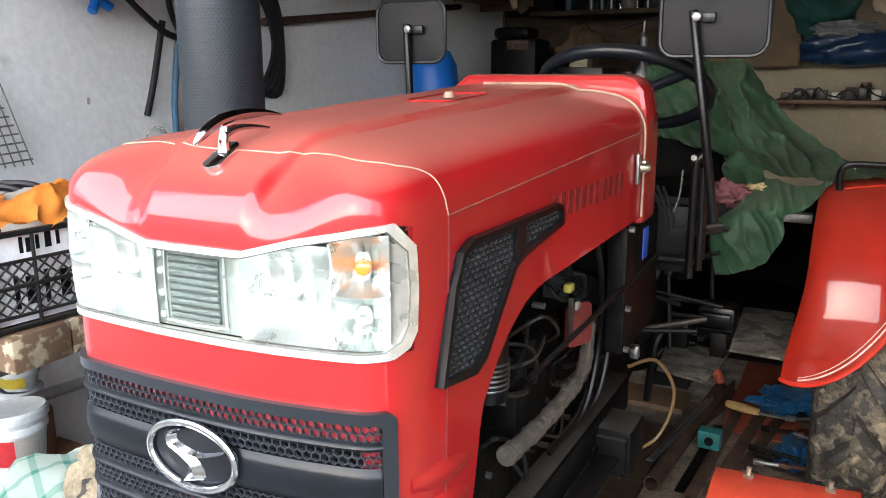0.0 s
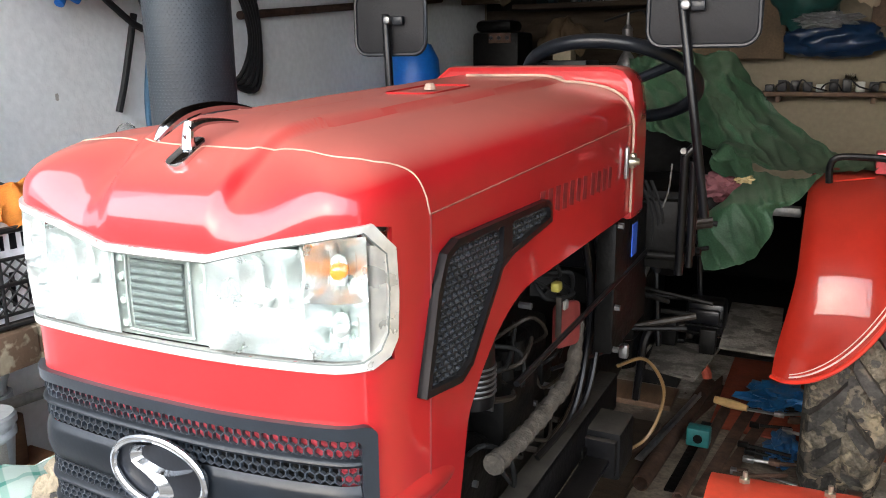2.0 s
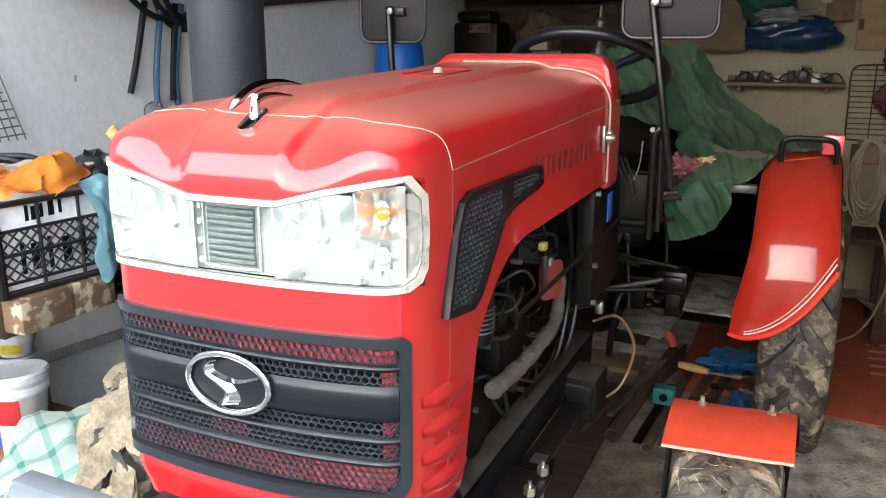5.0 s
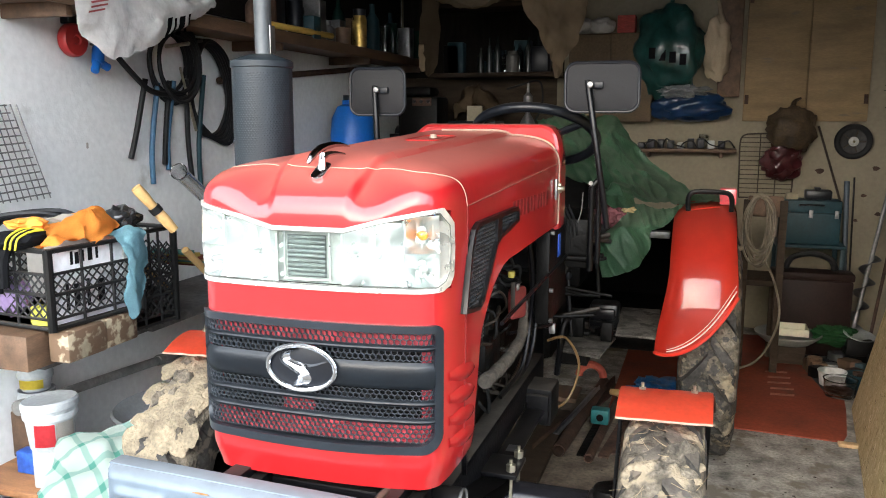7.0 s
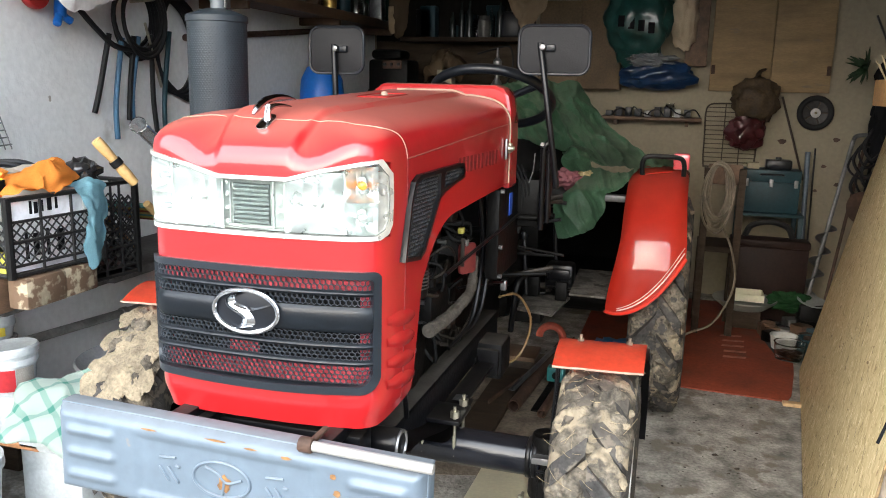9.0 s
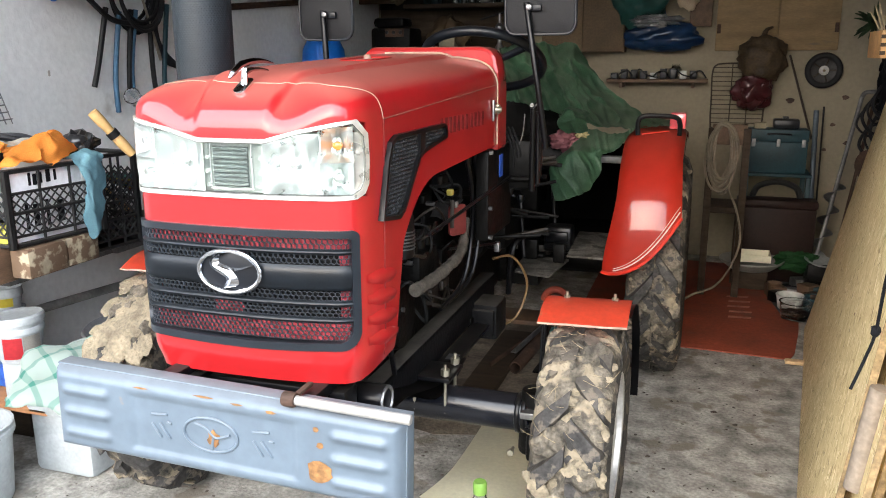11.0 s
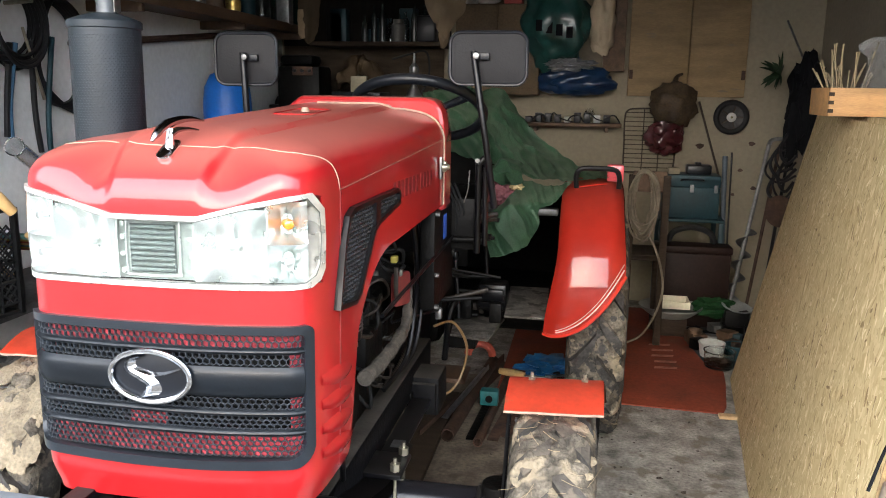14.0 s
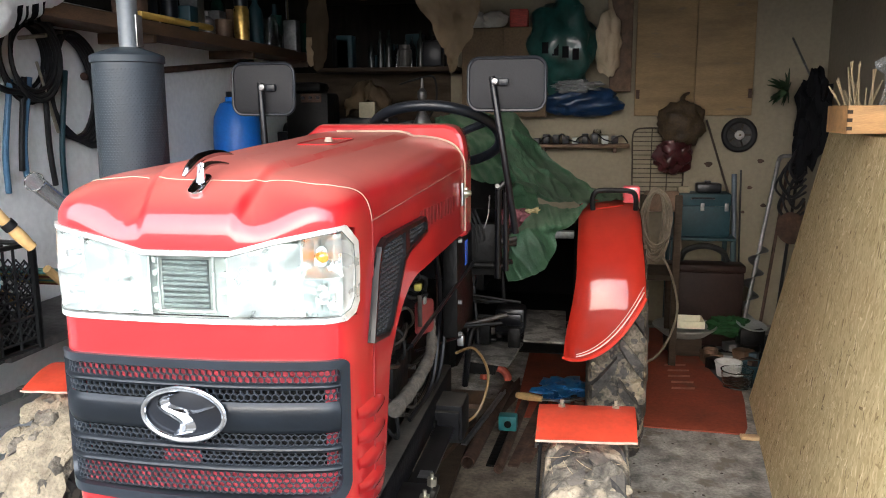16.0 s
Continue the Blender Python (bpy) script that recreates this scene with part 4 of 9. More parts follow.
def straws(cx, cy, cz, R, W, count, a0, a1, seed):
    rng = random.Random(seed)
    bm = bmesh.new()
    for _ in range(count):
        a, x = radians(rng.uniform(a0, a1)), rng.uniform(-0.5, 0.5) * W
        p = Vector((cx + x, cy + (R + 0.004) * math.cos(a), cz + (R + 0.004) * math.sin(a)))
        d = Vector((rng.uniform(-1, 1), rng.uniform(-0.6, 0.6), rng.uniform(-1, 0.6))).normalized()
        L = rng.uniform(0.02, 0.05)
        bm = join(bm, pipe([p, p + d * L * 0.5 + Vector((0, -0.004, 0)), p + d * L], 0.00045, 4))
    return bm


FWX, FWY, FWR, FWW = 0.585, 0.46, 0.290, 0.168
RWX, RWY, RWR, RWW = 0.680, 1.745, 0.415, 0.185
for side in (1, -1):
    fx = FWX if side > 0 else 2 * drift(FWY) - FWX
    FR = FWR if side > 0 else FWR + 0.014
    w = wheel("front_wheel", "muddy lugged front tyre on a silver rim", fx, FWY, FR, FR, FWW, 0.155, 15, 0.028)
    part("rim", rim(fx, FWY, FR, 0.155, FWW, side), RIM_STEEL, w, "dirty silver wheel rim")
    mud = part("mud", clods(fx, FWY, FR, FR, FWW, 7 if side > 0 else 60, 70, 190, 5 + side, 0.016 if side > 0 else 0.034), MUD, w, "dried pale mud clods on the tread")
    tagged(mud, kind="stuff")
    tagged(part("mud_crust", mud_crust(fx, FWY, FR, FR, FWW, 50, 265, 3.7 * side, 0.016), CRUST, w, "crust of dried mud filling the tread", sharp=1.5), kind="stuff")
    mud = part("mud", clods(fx, FWY, FR, FR - 0.014, FWW, 70, 60, 260, 15 + side, 0.013), MUD, w, "dried pale mud between the lugs")
    tagged(mud, kind="stuff")
    if side > 0:
        tagged(part("straw", straws(fx, FWY, FWR, FWR, FWW, 30, 85, 165, 3), STRAW, w, "dry grass stuck in the mud"), kind="stuff")
    part("hub", rod((fx - side * 0.115, FWY, FWR - 0.005), (fx + side * 0.03, FWY, FWR - 0.005), 0.055, 0.065, 20, 0.006), BLACK_GREASY, w)
    rx = RWX if side > 0 else 2 * drift(RWY) - RWX
    w = wheel("rear_wheel", "large muddy lugged rear tyre on an orange rim", rx, RWY, RWR, RWR, RWW, 0.265, 17, 0.032)
    part("rim", rim(rx, RWY, RWR, 0.265, RWW, side), ORANGE, w, "orange painted wheel rim")
    tagged(part("mud_crust", mud_crust(rx, RWY, RWR, RWR, RWW, 95, 262, 8.1 * side, 0.030), CRUST, w, "dried mud filling the tread", sharp=1.5), kind="stuff")
    tagged(part("mud", clods(rx, RWY, RWR, RWR - 0.026, RWW, 60, 95, 250, 25 + side, 0.013), MUD, w, "dried mud between the lugs"), kind="stuff")

# ---- mudguards ----
for side in (1, -1):
    cx = FWX if side > 0 else 2 * drift(FWY) - FWX

    def plate(u, v, cx=cx, side=side):
        x = cx - 0.003 + 0.196 * (u - 0.5)
        y = 0.372 + 0.132 * v + 0.016 * u
        return Vector((x, y, 0.598 + (0.034 if side < 0 else 0.0) + 0.035 * math.sin(1.9 * v + 0.15) - 0.005 + 0.0015 * nz(x * 30, y * 30)))
    g = part("front_mudguard", sheet(plate, 20, 16, 0.003), ORANGE, tractor, "flat orange front mudguard, dusty and bolted")
    for u in (0.24, 0.80):
        p = plate(u, 0.86)
        part("bolt", join(rod(p, p + Vector((0, 0, 0.006)), 0.008, seg=6), rod(p, p + Vector((0, 0, 0.016)), 0.0035, seg=8)), ZINC, g)
    part("edge", pipe([plate(k / 12, 0.0) for k in range(13)], 0.0028, 6), CREAM, g)
    # flat hoop down the outside and stays on the inside
    ox = cx + side * 0.098
    part("hoop", sheet(lambda u, v: Vector((ox + side * 0.002 - side * 0.02 * v, FWY + 0.03 + 0.300 * math.cos(radians(100 - 105 * u)), FWR + 0.010 + 0.312 * math.sin(radians(100 - 105 * u)))), 18, 2, 0.003), BLACK_PAINT, g)
    ix = cx - side * 0.092
    for dy in (0.0, 0.035):
        part("stay", rod((ix, 0.400 + dy, 0.60), (ix - side * 0.012, 0.425 + dy, 0.36), 0.0035, seg=8), BLACK_PAINT, g)
    part("bracket", box(min(ix - side * 0.05, ix + side * 0.01), max(ix - side * 0.05, ix + side * 0.01), 0.40, 0.48, 0.345, 0.362, 0.003), STEEL, g)


def rear_guard(side):
    """Pressed mudguard: a curved shield over the tyre whose lower edge sweeps up to the outside."""
    mid = drift(RWY)

    def X(x):
        return x if side > 0 else 2 * mid - x

    def f(u, v):
        # u across from inside to outside, v from the lower front edge to the rear
        low = radians(182 - 26 * u ** 2.4)
        a = low + (radians(62) - low) * v
        rise = ease(v * 3.2)
        r = 1 - 0.045 * abs(2 * u - 1) ** 6
        x = 0.512 + 0.245 * u + 0.034 * rise * (1 - u) - 0.010 * rise * u
        r += 0.025 * (1 - (2 * u - 1) ** 2)
        c, n = math.cos(a), math.sin(a)
        k = (abs(c) ** 2.6 + abs(n) ** 2.6) ** (-1 / 2.6)
        return Vector((X(x), RWY + 0.445 * r * k * c, 0.487 + 0.438 * r * k * n))

    g = part("rear_mudguard", sheet(f, 26, 44, 0.004), LIT_RED_GUARD, tractor, "glossy red pressed rear mudguard")
    lipmat = material("pale_red_lip", (0.75, 0.50, 0.46), 0.4, vary=0.3, scale=20, coat=0.4) if "pale_red_lip" not in bpy.data.materials else bpy.data.materials["pale_red_lip"]
    part("lip", pipe([f(k / 24, 0.0) for k in range(25)], 0.006, 8), LIT_RED_GUARD, g)
    for w, rr in ((0.030, 0.0022), (0.048, 0.0012)):
        part("stripe", pipe([f(0.16 + 0.82 * k / 24, w * (0.4 + 0.9 * k / 24)) + Vector((0, -0.002, 0.0005)) for k in range(25)], rr, 6), lipmat, g, "thin pale stripe along the lower edge")
    part("press_line", pipe([f(0.28 + 0.44 * k / 12, 0.56) + Vector((0, -0.001, 0.001)) for k in range(13)], 0.002, 6), LIT_RED_GUARD, g)

    def wall(u, v):
        p = f(0.0, 0.02 + 0.98 * v)
        c = Vector((p.x, RWY, 0.50))
        return p.lerp(c, 0.45 * u)
    # inner wall in a darker red than the outer shield
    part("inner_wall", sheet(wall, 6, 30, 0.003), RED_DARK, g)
    part("outer_flange", sheet(lambda u, v: f(1.0, 0.0 + v) + Vector(((-1 if side < 0 else 1) * 0.002, 0.02 * u, -0.022 * u)), 3, 30, 0.003), LIT_RED_GUARD, g)
    h = [(0.592, 1.520, 0.915), (0.590, 1.515, 0.955), (0.606, 1.513, 0.978), (0.66, 1.518, 0.980), (0.712, 1.524, 0.976), (0.727, 1.527, 0.955), (0.728, 1.532, 0.915)]
    part("grab_handle", pipe(smooth_path([(X(x), y, z) for x, y, z in h], 5), 0.0085, 10), BLACK_PAINT, g, "black tubular grab handle")
    tail = part("tail_lamp", box(min(X(0.690), X(0.745)), max(X(0.690), X(0.745)), 1.60, 1.66, 0.93, 0.985, 0.006), material("pink_lamp_lens", (0.75, 0.10, 0.12), 0.3, vary=0.1, coat=0.6), g, "small red lamp lens")


rear_guard(1)
rear_guard(-1)

# ---- chassis, axle, engine ----
DUSTY = material("dusty_black_frame", (0.007, 0.007, 0.008), 0.5, vary=0.5, scale=16, bump=0.3, dust=0.42, dust_colour=(0.125, 0.11, 0.09), spec=0.12)
for sgn in (1, -1):
    part("chassis_rail", join(box(0.02 + sgn * 0.150, 0.02 + sgn * 0.165, -0.02, 1.15, 0.40, 0.485, 0.003), box(0.02 + sgn * 0.120 if sgn > 0 else 0.02 - 0.165, 0.02 + 0.165 if sgn > 0 else 0.02 - 0.120, -0.02, 1.15, 0.475, 0.487, 0.003)), DUSTY, tractor, "black steel chassis rail")
    part("front_bracket", box(0.0 + sgn * 0.13 - 0.018, 0.0 + sgn * 0.13 + 0.018, -0.13, 0.02, 0.535, 0.560, 0.004), BLACK_PAINT, tractor)
    part("skirt_tab", prism([(-0.035, 0), (0.03, 0), (0.012, -0.045), (-0.005, -0.045)], 0.006, Matrix.Translation((sgn * 0.135, -0.005, 0.585)) @ Euler((radians(90), 0, 0)).to_matrix().to_4x4(), 0.001), RED, tractor)
AXLE_PAINT = material("glossy_axle_paint", (0.004, 0.005, 0.009), 0.22, vary=0.3, scale=12, bump=0.08, dust=0.03, spec=0.5)
axle = part("front_axle", rod((-0.42, FWY, 0.335), (0.462, FWY, 0.335), 0.045, seg=28, bevel=0.006), AXLE_PAINT, tractor, "glossy black round front axle")
for x in (0.425, 0.44):
    part("collar", rod((x, FWY, 0.335), (x + 0.012, FWY, 0.335), 0.050, seg=28, bevel=0.003), BLACK_PAINT, axle)
for a in (20, 80, 140, 200, 260, 320):
    part("bolt", rod((0.452, FWY + 0.041 * math.cos(radians(a)), 0.335 + 0.041 * math.sin(radians(a))), (0.470, FWY + 0.041 * math.cos(radians(a)), 0.335 + 0.041 * math.sin(radians(a))), 0.006, seg=6), BLACK_PAINT, axle)
part("knuckle", join(rod((0.470, FWY, 0.24), (0.470, FWY, 0.40), 0.042, 0.036, 18, 0.006), box(0.455, 0.515, FWY - 0.05, FWY + 0.05, 0.23, 0.30, 0.01)), BLACK_GREASY, axle)
part("grease_bolt", join(rod((0.425, FWY - 0.045, 0.262), (0.425, FWY - 0.075, 0.262), 0.004, seg=8), rod((0.425, FWY - 0.064, 0.262), (0.425, FWY - 0.076, 0.262), 0.008, seg=6)), ZINC, axle)
for sgn in (1, -1):
    sx = 0.022 + sgn * 0.190
    front_leaf = sheet(lambda u, v: Vector((sx + 0.034 - 0.068 * u, 0.11 + 0.36 * v, 0.475 - 0.075 * ease(v))), 4, 16, 0.010)
    rear_leaf = box(sx - 0.026, sx + 0.026, 0.471, 0.91, 0.391, 0.401, 0.002)
    spring = part("leaf_spring", join(front_leaf, rear_leaf), BLACK_PAINT, tractor, "black leaf spring over the front axle")
    for i in range(1, 3):
        part("leaf", sheet(lambda u, v: Vector((sx - 0.038 + 0.076 * u, 0.30 + 0.03 * i + (0.34 - 0.06 * i) * v, 0.397 - 0.011 * i + 0.012 * (1 - math.sin(math.pi * v)))), 4, 20, 0.010), BLACK_PAINT, spring)
    part("spring_eye", rod((sx - 0.060, 0.095, 0.495), (sx + 0.020, 0.095, 0.495), 0.033, seg=24, bevel=0.005), BLACK_PAINT, spring)
    part("eye_ring", pipe([(sx + 0.021, 0.095 + 0.029 * math.cos(2 * math.pi * k / 20), 0.495 + 0.029 * math.sin(2 * math.pi * k / 20)) for k in range(20)], 0.004, 6, True), STEEL, spring)
    part("clamp_plate", box(sx - 0.055, sx + 0.055, FWY - 0.055, FWY + 0.055, 0.408, 0.420, 0.003), BLACK_PAINT, spring)
    for bx_ in (-0.040, 0.040):
        for by in (-0.040, 0.040):
            part("u_bolt", rod((sx + bx_, FWY + by, 0.325), (sx + bx_, FWY + by, 0.452), 0.0042, seg=8), ZINC, spring)
            part("nut", rod((sx + bx_, FWY + by, 0.424), (sx + bx_, FWY + by, 0.440), 0.0115, seg=6), ZINC, spring)
part("nose_beam", box(-0.15, 0.19, -0.01, 0.05, 0.45, 0.55, 0.008), BLACK_PAINT, tractor)
part("stay", rod((0.225, 0.135, 0.60), (0.200, 0.22, 0.50), 0.006, seg=8), BLACK_PAINT, tractor)

OILY = material("oily_brown_iron", (0.026, 0.020, 0.015), 0.55, metal=0.1, vary=0.6, scale=25, bump=0.4)
engine = part("engine", join(box(-0.12, 0.13, 0.25, 0.80, 0.44, 0.74, 0.02), box(-0.09, 0.11, 0.28, 0.76, 0.74, 0.90, 0.02)), BLACK_GREASY, tractor, "greasy black diesel engine with hoses and brackets")
part("radiator", box(-0.19, 0.20, 0.06, 0.12, 0.55, 1.0, 0.008), BLACK_GREASY, engine)
part("timing_cover", rod((0.13, 0.38, 0.58), (0.165, 0.38, 0.58), 0.085, 0.08, 24, 0.01), BLACK_GREASY, engine)
part("pulley", rod((0.04, 0.20, 0.62), (0.04, 0.25, 0.62), 0.075, seg=28, bevel=0.006), BLACK_GREASY, engine)
part("fuel_pump", join(box(0.125, 0.19, 0.42, 0.56, 0.62, 0.72, 0.012), rod((0.16, 0.44, 0.72), (0.16, 0.44, 0.77), 0.016), rod((0.16, 0.49, 0.72), (0.16, 0.49, 0.77), 0.016), rod((0.16, 0.54, 0.72), (0.16, 0.54, 0.77), 0.016)), BLACK_GREASY, engine)
part("oil_filter", join(lathe([(0, 0.73), (0.030, 0.73), (0.032, 0.74), (0.032, 0.82), (0.026, 0.835), (0, 0.84)], 24, Matrix.Translation((0.165, 0.36, 0)))), BLACK_PAINT, engine)
for k in range(6):
    part("filter_ring", pipe([(0.165 + 0.0325 * math.cos(2 * math.pi * i / 24), 0.36 + 0.0325 * math.sin(2 * math.pi * i / 24), 0.752 + 0.008 * k) for i in range(24)], 0.0018, 6, True), STEEL, engine)
part("gauge_plate", prism(rounded(0.060, 0.082, 0.012), 0.010, Matrix.Translation((0.195, 0.69, 0.755)) @ Euler((radians(90), 0, radians(62))).to_matrix().to_4x4(), 0.002), material("pinkish_red_plate", (0.17, 0.028, 0.026), 0.5, vary=0.3), engine, "faded red plate on the engine")
part("yellow_cap", box(0.187, 0.203, 0.630, 0.652, 0.828, 0.845, 0.004), material("yellow_label", (0.42, 0.36, 0.07), 0.5, vary=0.3), engine, "small yellow tag")
part("lever_bracket", box(0.192, 0.203, 0.646, 0.651, 0.74, 0.815, 0.002), OILY, engine)
part("rod_bracket", box(0.207, 0.213, 0.638, 0.656, 0.796, 0.812, 0.002), material("pale_grey_bracket", (0.22, 0.21, 0.19), 0.6, vary=0.3), engine, "pale bracket holding the throttle rod")
part("throttle_rod", rod((0.255, 0.30, 0.800), (0.285, 1.20, 0.848), 0.0045, seg=8), BLACK_PAINT, engine)
part("rod_end", rod((0.283, 1.16, 0.846), (0.286, 1.21, 0.850), 0.007, seg=8), STEEL, engine)
part("lower_rod", rod((0.19, 0.64, 0.685), (0.25, 0.93, 0.640), 0.004, seg=8), BLACK_PAINT, engine)
part("rod_joint", box(0.240, 0.258, 0.918, 0.936, 0.615, 0.645, 0.004), STEEL, engine)
WRAP = material("dirty_heat_wrap", (0.080, 0.068, 0.054), 0.9, vary=0.5, scale=30, bump=0.8, grain=140)
wrap_path = smooth_path([(0.215, 0.315, 0.665), (0.220, 0.42, 0.662), (0.222, 0.53, 0.665), (0.220, 0.66, 0.680), (0.20, 0.76, 0.74)], 12)
part("wrapped_hose", pipe(wrap_path, 0.018, 14, wave=lambda i: 0.0150 - 0.00006 * i + 0.0016 * math.sin(i * 2.1) + 0.001 * math.sin(i * 0.7)), WRAP, engine, "thick hose in dirty grey wrap")
HOSE = material("old_brown_hose", (0.085, 0.062, 0.04), 0.6, vary=0.4, scale=20)
for dx, dy in ((0, 0), (0.012, 0.035), (-0.01, 0.06), (0.006, -0.02)):
    part("hose", pipe(smooth_path([(0.22 + dx, 0.70 + dy, 0.93), (0.225 + dx, 0.74 + dy, 0.82), (0.215 + dx, 0.77 + dy, 0.70), (0.205 + dx, 0.72 + dy, 0.58), (0.18, 0.62 + dy, 0.53)], 8), 0.0062, 8), HOSE if dx == 0 else BLACK_PAINT, engine)
part("hose", pipe(smooth_path([(0.10, 0.25, 0.90), (0.19, 0.30, 0.915), (0.20, 0.36, 0.92), (0.15, 0.45, 0.93)], 8), 0.011, 8), HOSE, engine)
part("drain_hose", pipe(smooth_path([(0.235, 0.94, 0.59), (0.27, 1.05, 0.57), (0.30, 1.12, 0.47), (0.27, 1.10, 0.36), (0.20, 1.02, 0.33)], 8), 0.0040, 8), material("yellowed_clear_hose", (0.17, 0.105, 0.045), 0.4, vary=0.3), engine, "thin yellowed drain hose")
side_panel = part("battery_box", box(0.235, 0.272, 0.735, 1.00, 0.690, 0.935, 0.006), BLACK_GREASY, tractor, "black panel box under the dashboard")
part("blue_label", box(0.2725, 0.2745, 0.845, 0.885, 0.850, 0.912, 0.0008), material("blue_plastic_label", (0.03, 0.09, 0.45), 0.4, vary=0.15), side_panel, "blue tag on the black box")
for z in (0.70, 0.78, 0.93):
    part("bolt", rod((0.272, 0.742, z), (0.282, 0.742, z), 0.006, seg=6), STEEL, side_panel)

gearbox = part("gearbox", join(box(-0.10, 0.13, 0.80, 1.45, 0.36, 0.66, 0.03), box(-0.08, 0.16, 1.45, 1.85, 0.36, 0.70, 0.04)), BLACK_GREASY, tractor, "greasy black gearbox housing")
part("rear_axle_tube", rod((-0.42, RWY, RWR), (0.60, RWY, RWR), 0.06, seg=20), BLACK_GREASY, tractor)
part("side_box", join(box(0.165, 0.258, 0.90, 1.02, 0.345, 0.455, 0.010), box(0.175, 0.25, 0.885, 0.905, 0.36, 0.44, 0.004)), DUSTY, tractor, "black box bolted to the chassis")
part("box_tie", box(0.10, 0.19, 0.86, 1.10, 0.40, 0.42, 0.003), BLACK_GREASY, tractor)
PLATE = material("dirty_tread_plate", (0.115, 0.106, 0.092), 0.85, metal=0.0, vary=0.6, scale=14, bump=1.0, grain=150, stain=(0.045, 0.040, 0.034), stain_scale=17, stain_at=0.50, spec=0.2)
foot = part("foot_plate", prism([(0.222, 1.282), (0.346, 1.246), (0.372, 1.495), (0.202, 1.510)], 0.008, Matrix.Translation((0, 0, 0.455)), 0.001), PLATE, tractor, "dirty steel footplate")
part("foot_plate_rear", prism([(0.380, 1.395), (0.520, 1.388), (0.505, 1.80), (0.362, 1.80)], 0.008, Matrix.Translation((0, 0, 0.495)), 0.001), PLATE, tractor)
part("plate_support", box(0.20, 0.30, 1.30, 1.72, 0.41, 0.4545, 0.003), BLACK_GREASY, tractor)
part("foot_stay", pipe(smooth_path([(0.215, 1.22, 0.40), (0.225, 1.20, 0.48), (0.235, 1.21, 0.57), (0.27, 1.26, 0.60)], 6), 0.010, 8), BLACK_PAINT, tractor)
pedal = part("pedal_box", join(box(0.275, 0.375, 1.51, 1.60, 0.48, 0.575, 0.012), box(0.285, 0.365, 1.495, 1.52, 0.52, 0.56, 0.006)), BLACK_PAINT, tractor, "shiny black pedal mechanism")
for k in range(3):
    part("fin", box(0.280, 0.372, 1.502 - 0.001 * k, 1.5095, 0.49 + 0.02 * k, 0.496 + 0.02 * k, 0.001), BLACK_GREASY, pedal)
for x, y, h in ((0.24, 1.34, 0.70), (0.30, 1.62, 0.72), (0.19, 1.45, 0.68)):
    lev = part("gear_lever", rod((x, y, 0.50), (x - 0.02, y + 0.02, h), 0.007, seg=8), BLACK_PAINT, tractor)
    part("knob", lathe([(0, 0.018), (0.010, 0.014), (0.014, 0), (0.010, -0.012), (0.006, -0.016)], 14, Matrix.Translation((x - 0.02, y + 0.02, h))), BLACK_PLASTIC, lev)
for k in range(2):
    part("link_rod", rod((0.14, 1.06 + 0.14 * k, 0.62 + 0.05 * k), (0.34, 1.12 + 0.14 * k, 0.63 + 0.03 * k), 0.006, seg=8), BLACK_GREASY, tractor)
part("clutch_housing", join(rod((0.05, 1.12, 0.62), (0.05, 1.40, 0.60), 0.12, 0.10, 24, 0.02), box(0.10, 0.22, 1.16, 1.40, 0.56, 0.70, 0.02)), BLACK_GREASY, tractor, "greasy black clutch housing")
part("dash_support", box(0.16, 0.34, 0.97, 1.00, 0.80, 0.94, 0.006), BLACK_GREASY, tractor)
seat = part("seat", join(box(-0.06, 0.36, 1.62, 1.98, 0.76, 0.86, 0.03), box(-0.05, 0.29, 1.97, 2.05, 0.84, 1.16, 0.03)), BLACK_GREASY, tractor, "black driver's seat under the tarpaulin")
part("seat_pillar", box(0.08, 0.22, 1.65, 1.85, 0.60, 0.77, 0.01), BLACK_GREASY, tractor)
# Open black box added to keep the shaded gap under the seat dark
GAP_SHADE = material("gap_shade_black", (0.003, 0.003, 0.003), 0.9, vary=0.4, scale=12, bump=0.3, spec=0.05)
housing = part("shade_box", box(-0.36, 0.53, 2.30, 2.33, 0.44, 0.80, 0.004), GAP_SHADE, tractor, "added black box that keeps the gap below the seat in shade")
part("shade_box_side", box(-0.38, -0.3605, 1.82, 2.33, 0.44, 0.80, 0.003), GAP_SHADE, housing)
part("shade_box_side", box(0.5305, 0.545, 1.82, 2.33, 0.44, 0.80, 0.003), GAP_SHADE, housing)
part("shade_box_top", box(-0.36, 0.53, 1.82, 2.2995, 0.785, 0.80, 0.003), GAP_SHADE, housing)
part("shade_box_floor", box(-0.36, 0.53, 1.82, 2.2995, 0.44, 0.455, 0.003), GAP_SHADE, housing)
part("deck_strip", box(0.36, 0.53, 1.70, 1.74, 0.79, 0.815, 0.003), STEEL, tractor)

# small pipes, cables and brackets that fill the engine bay and the pedal space
rng = random.Random(91)
CABLE = material("dull_black_cable", (0.016, 0.016, 0.016), 0.55, vary=0.3, spec=0.12)
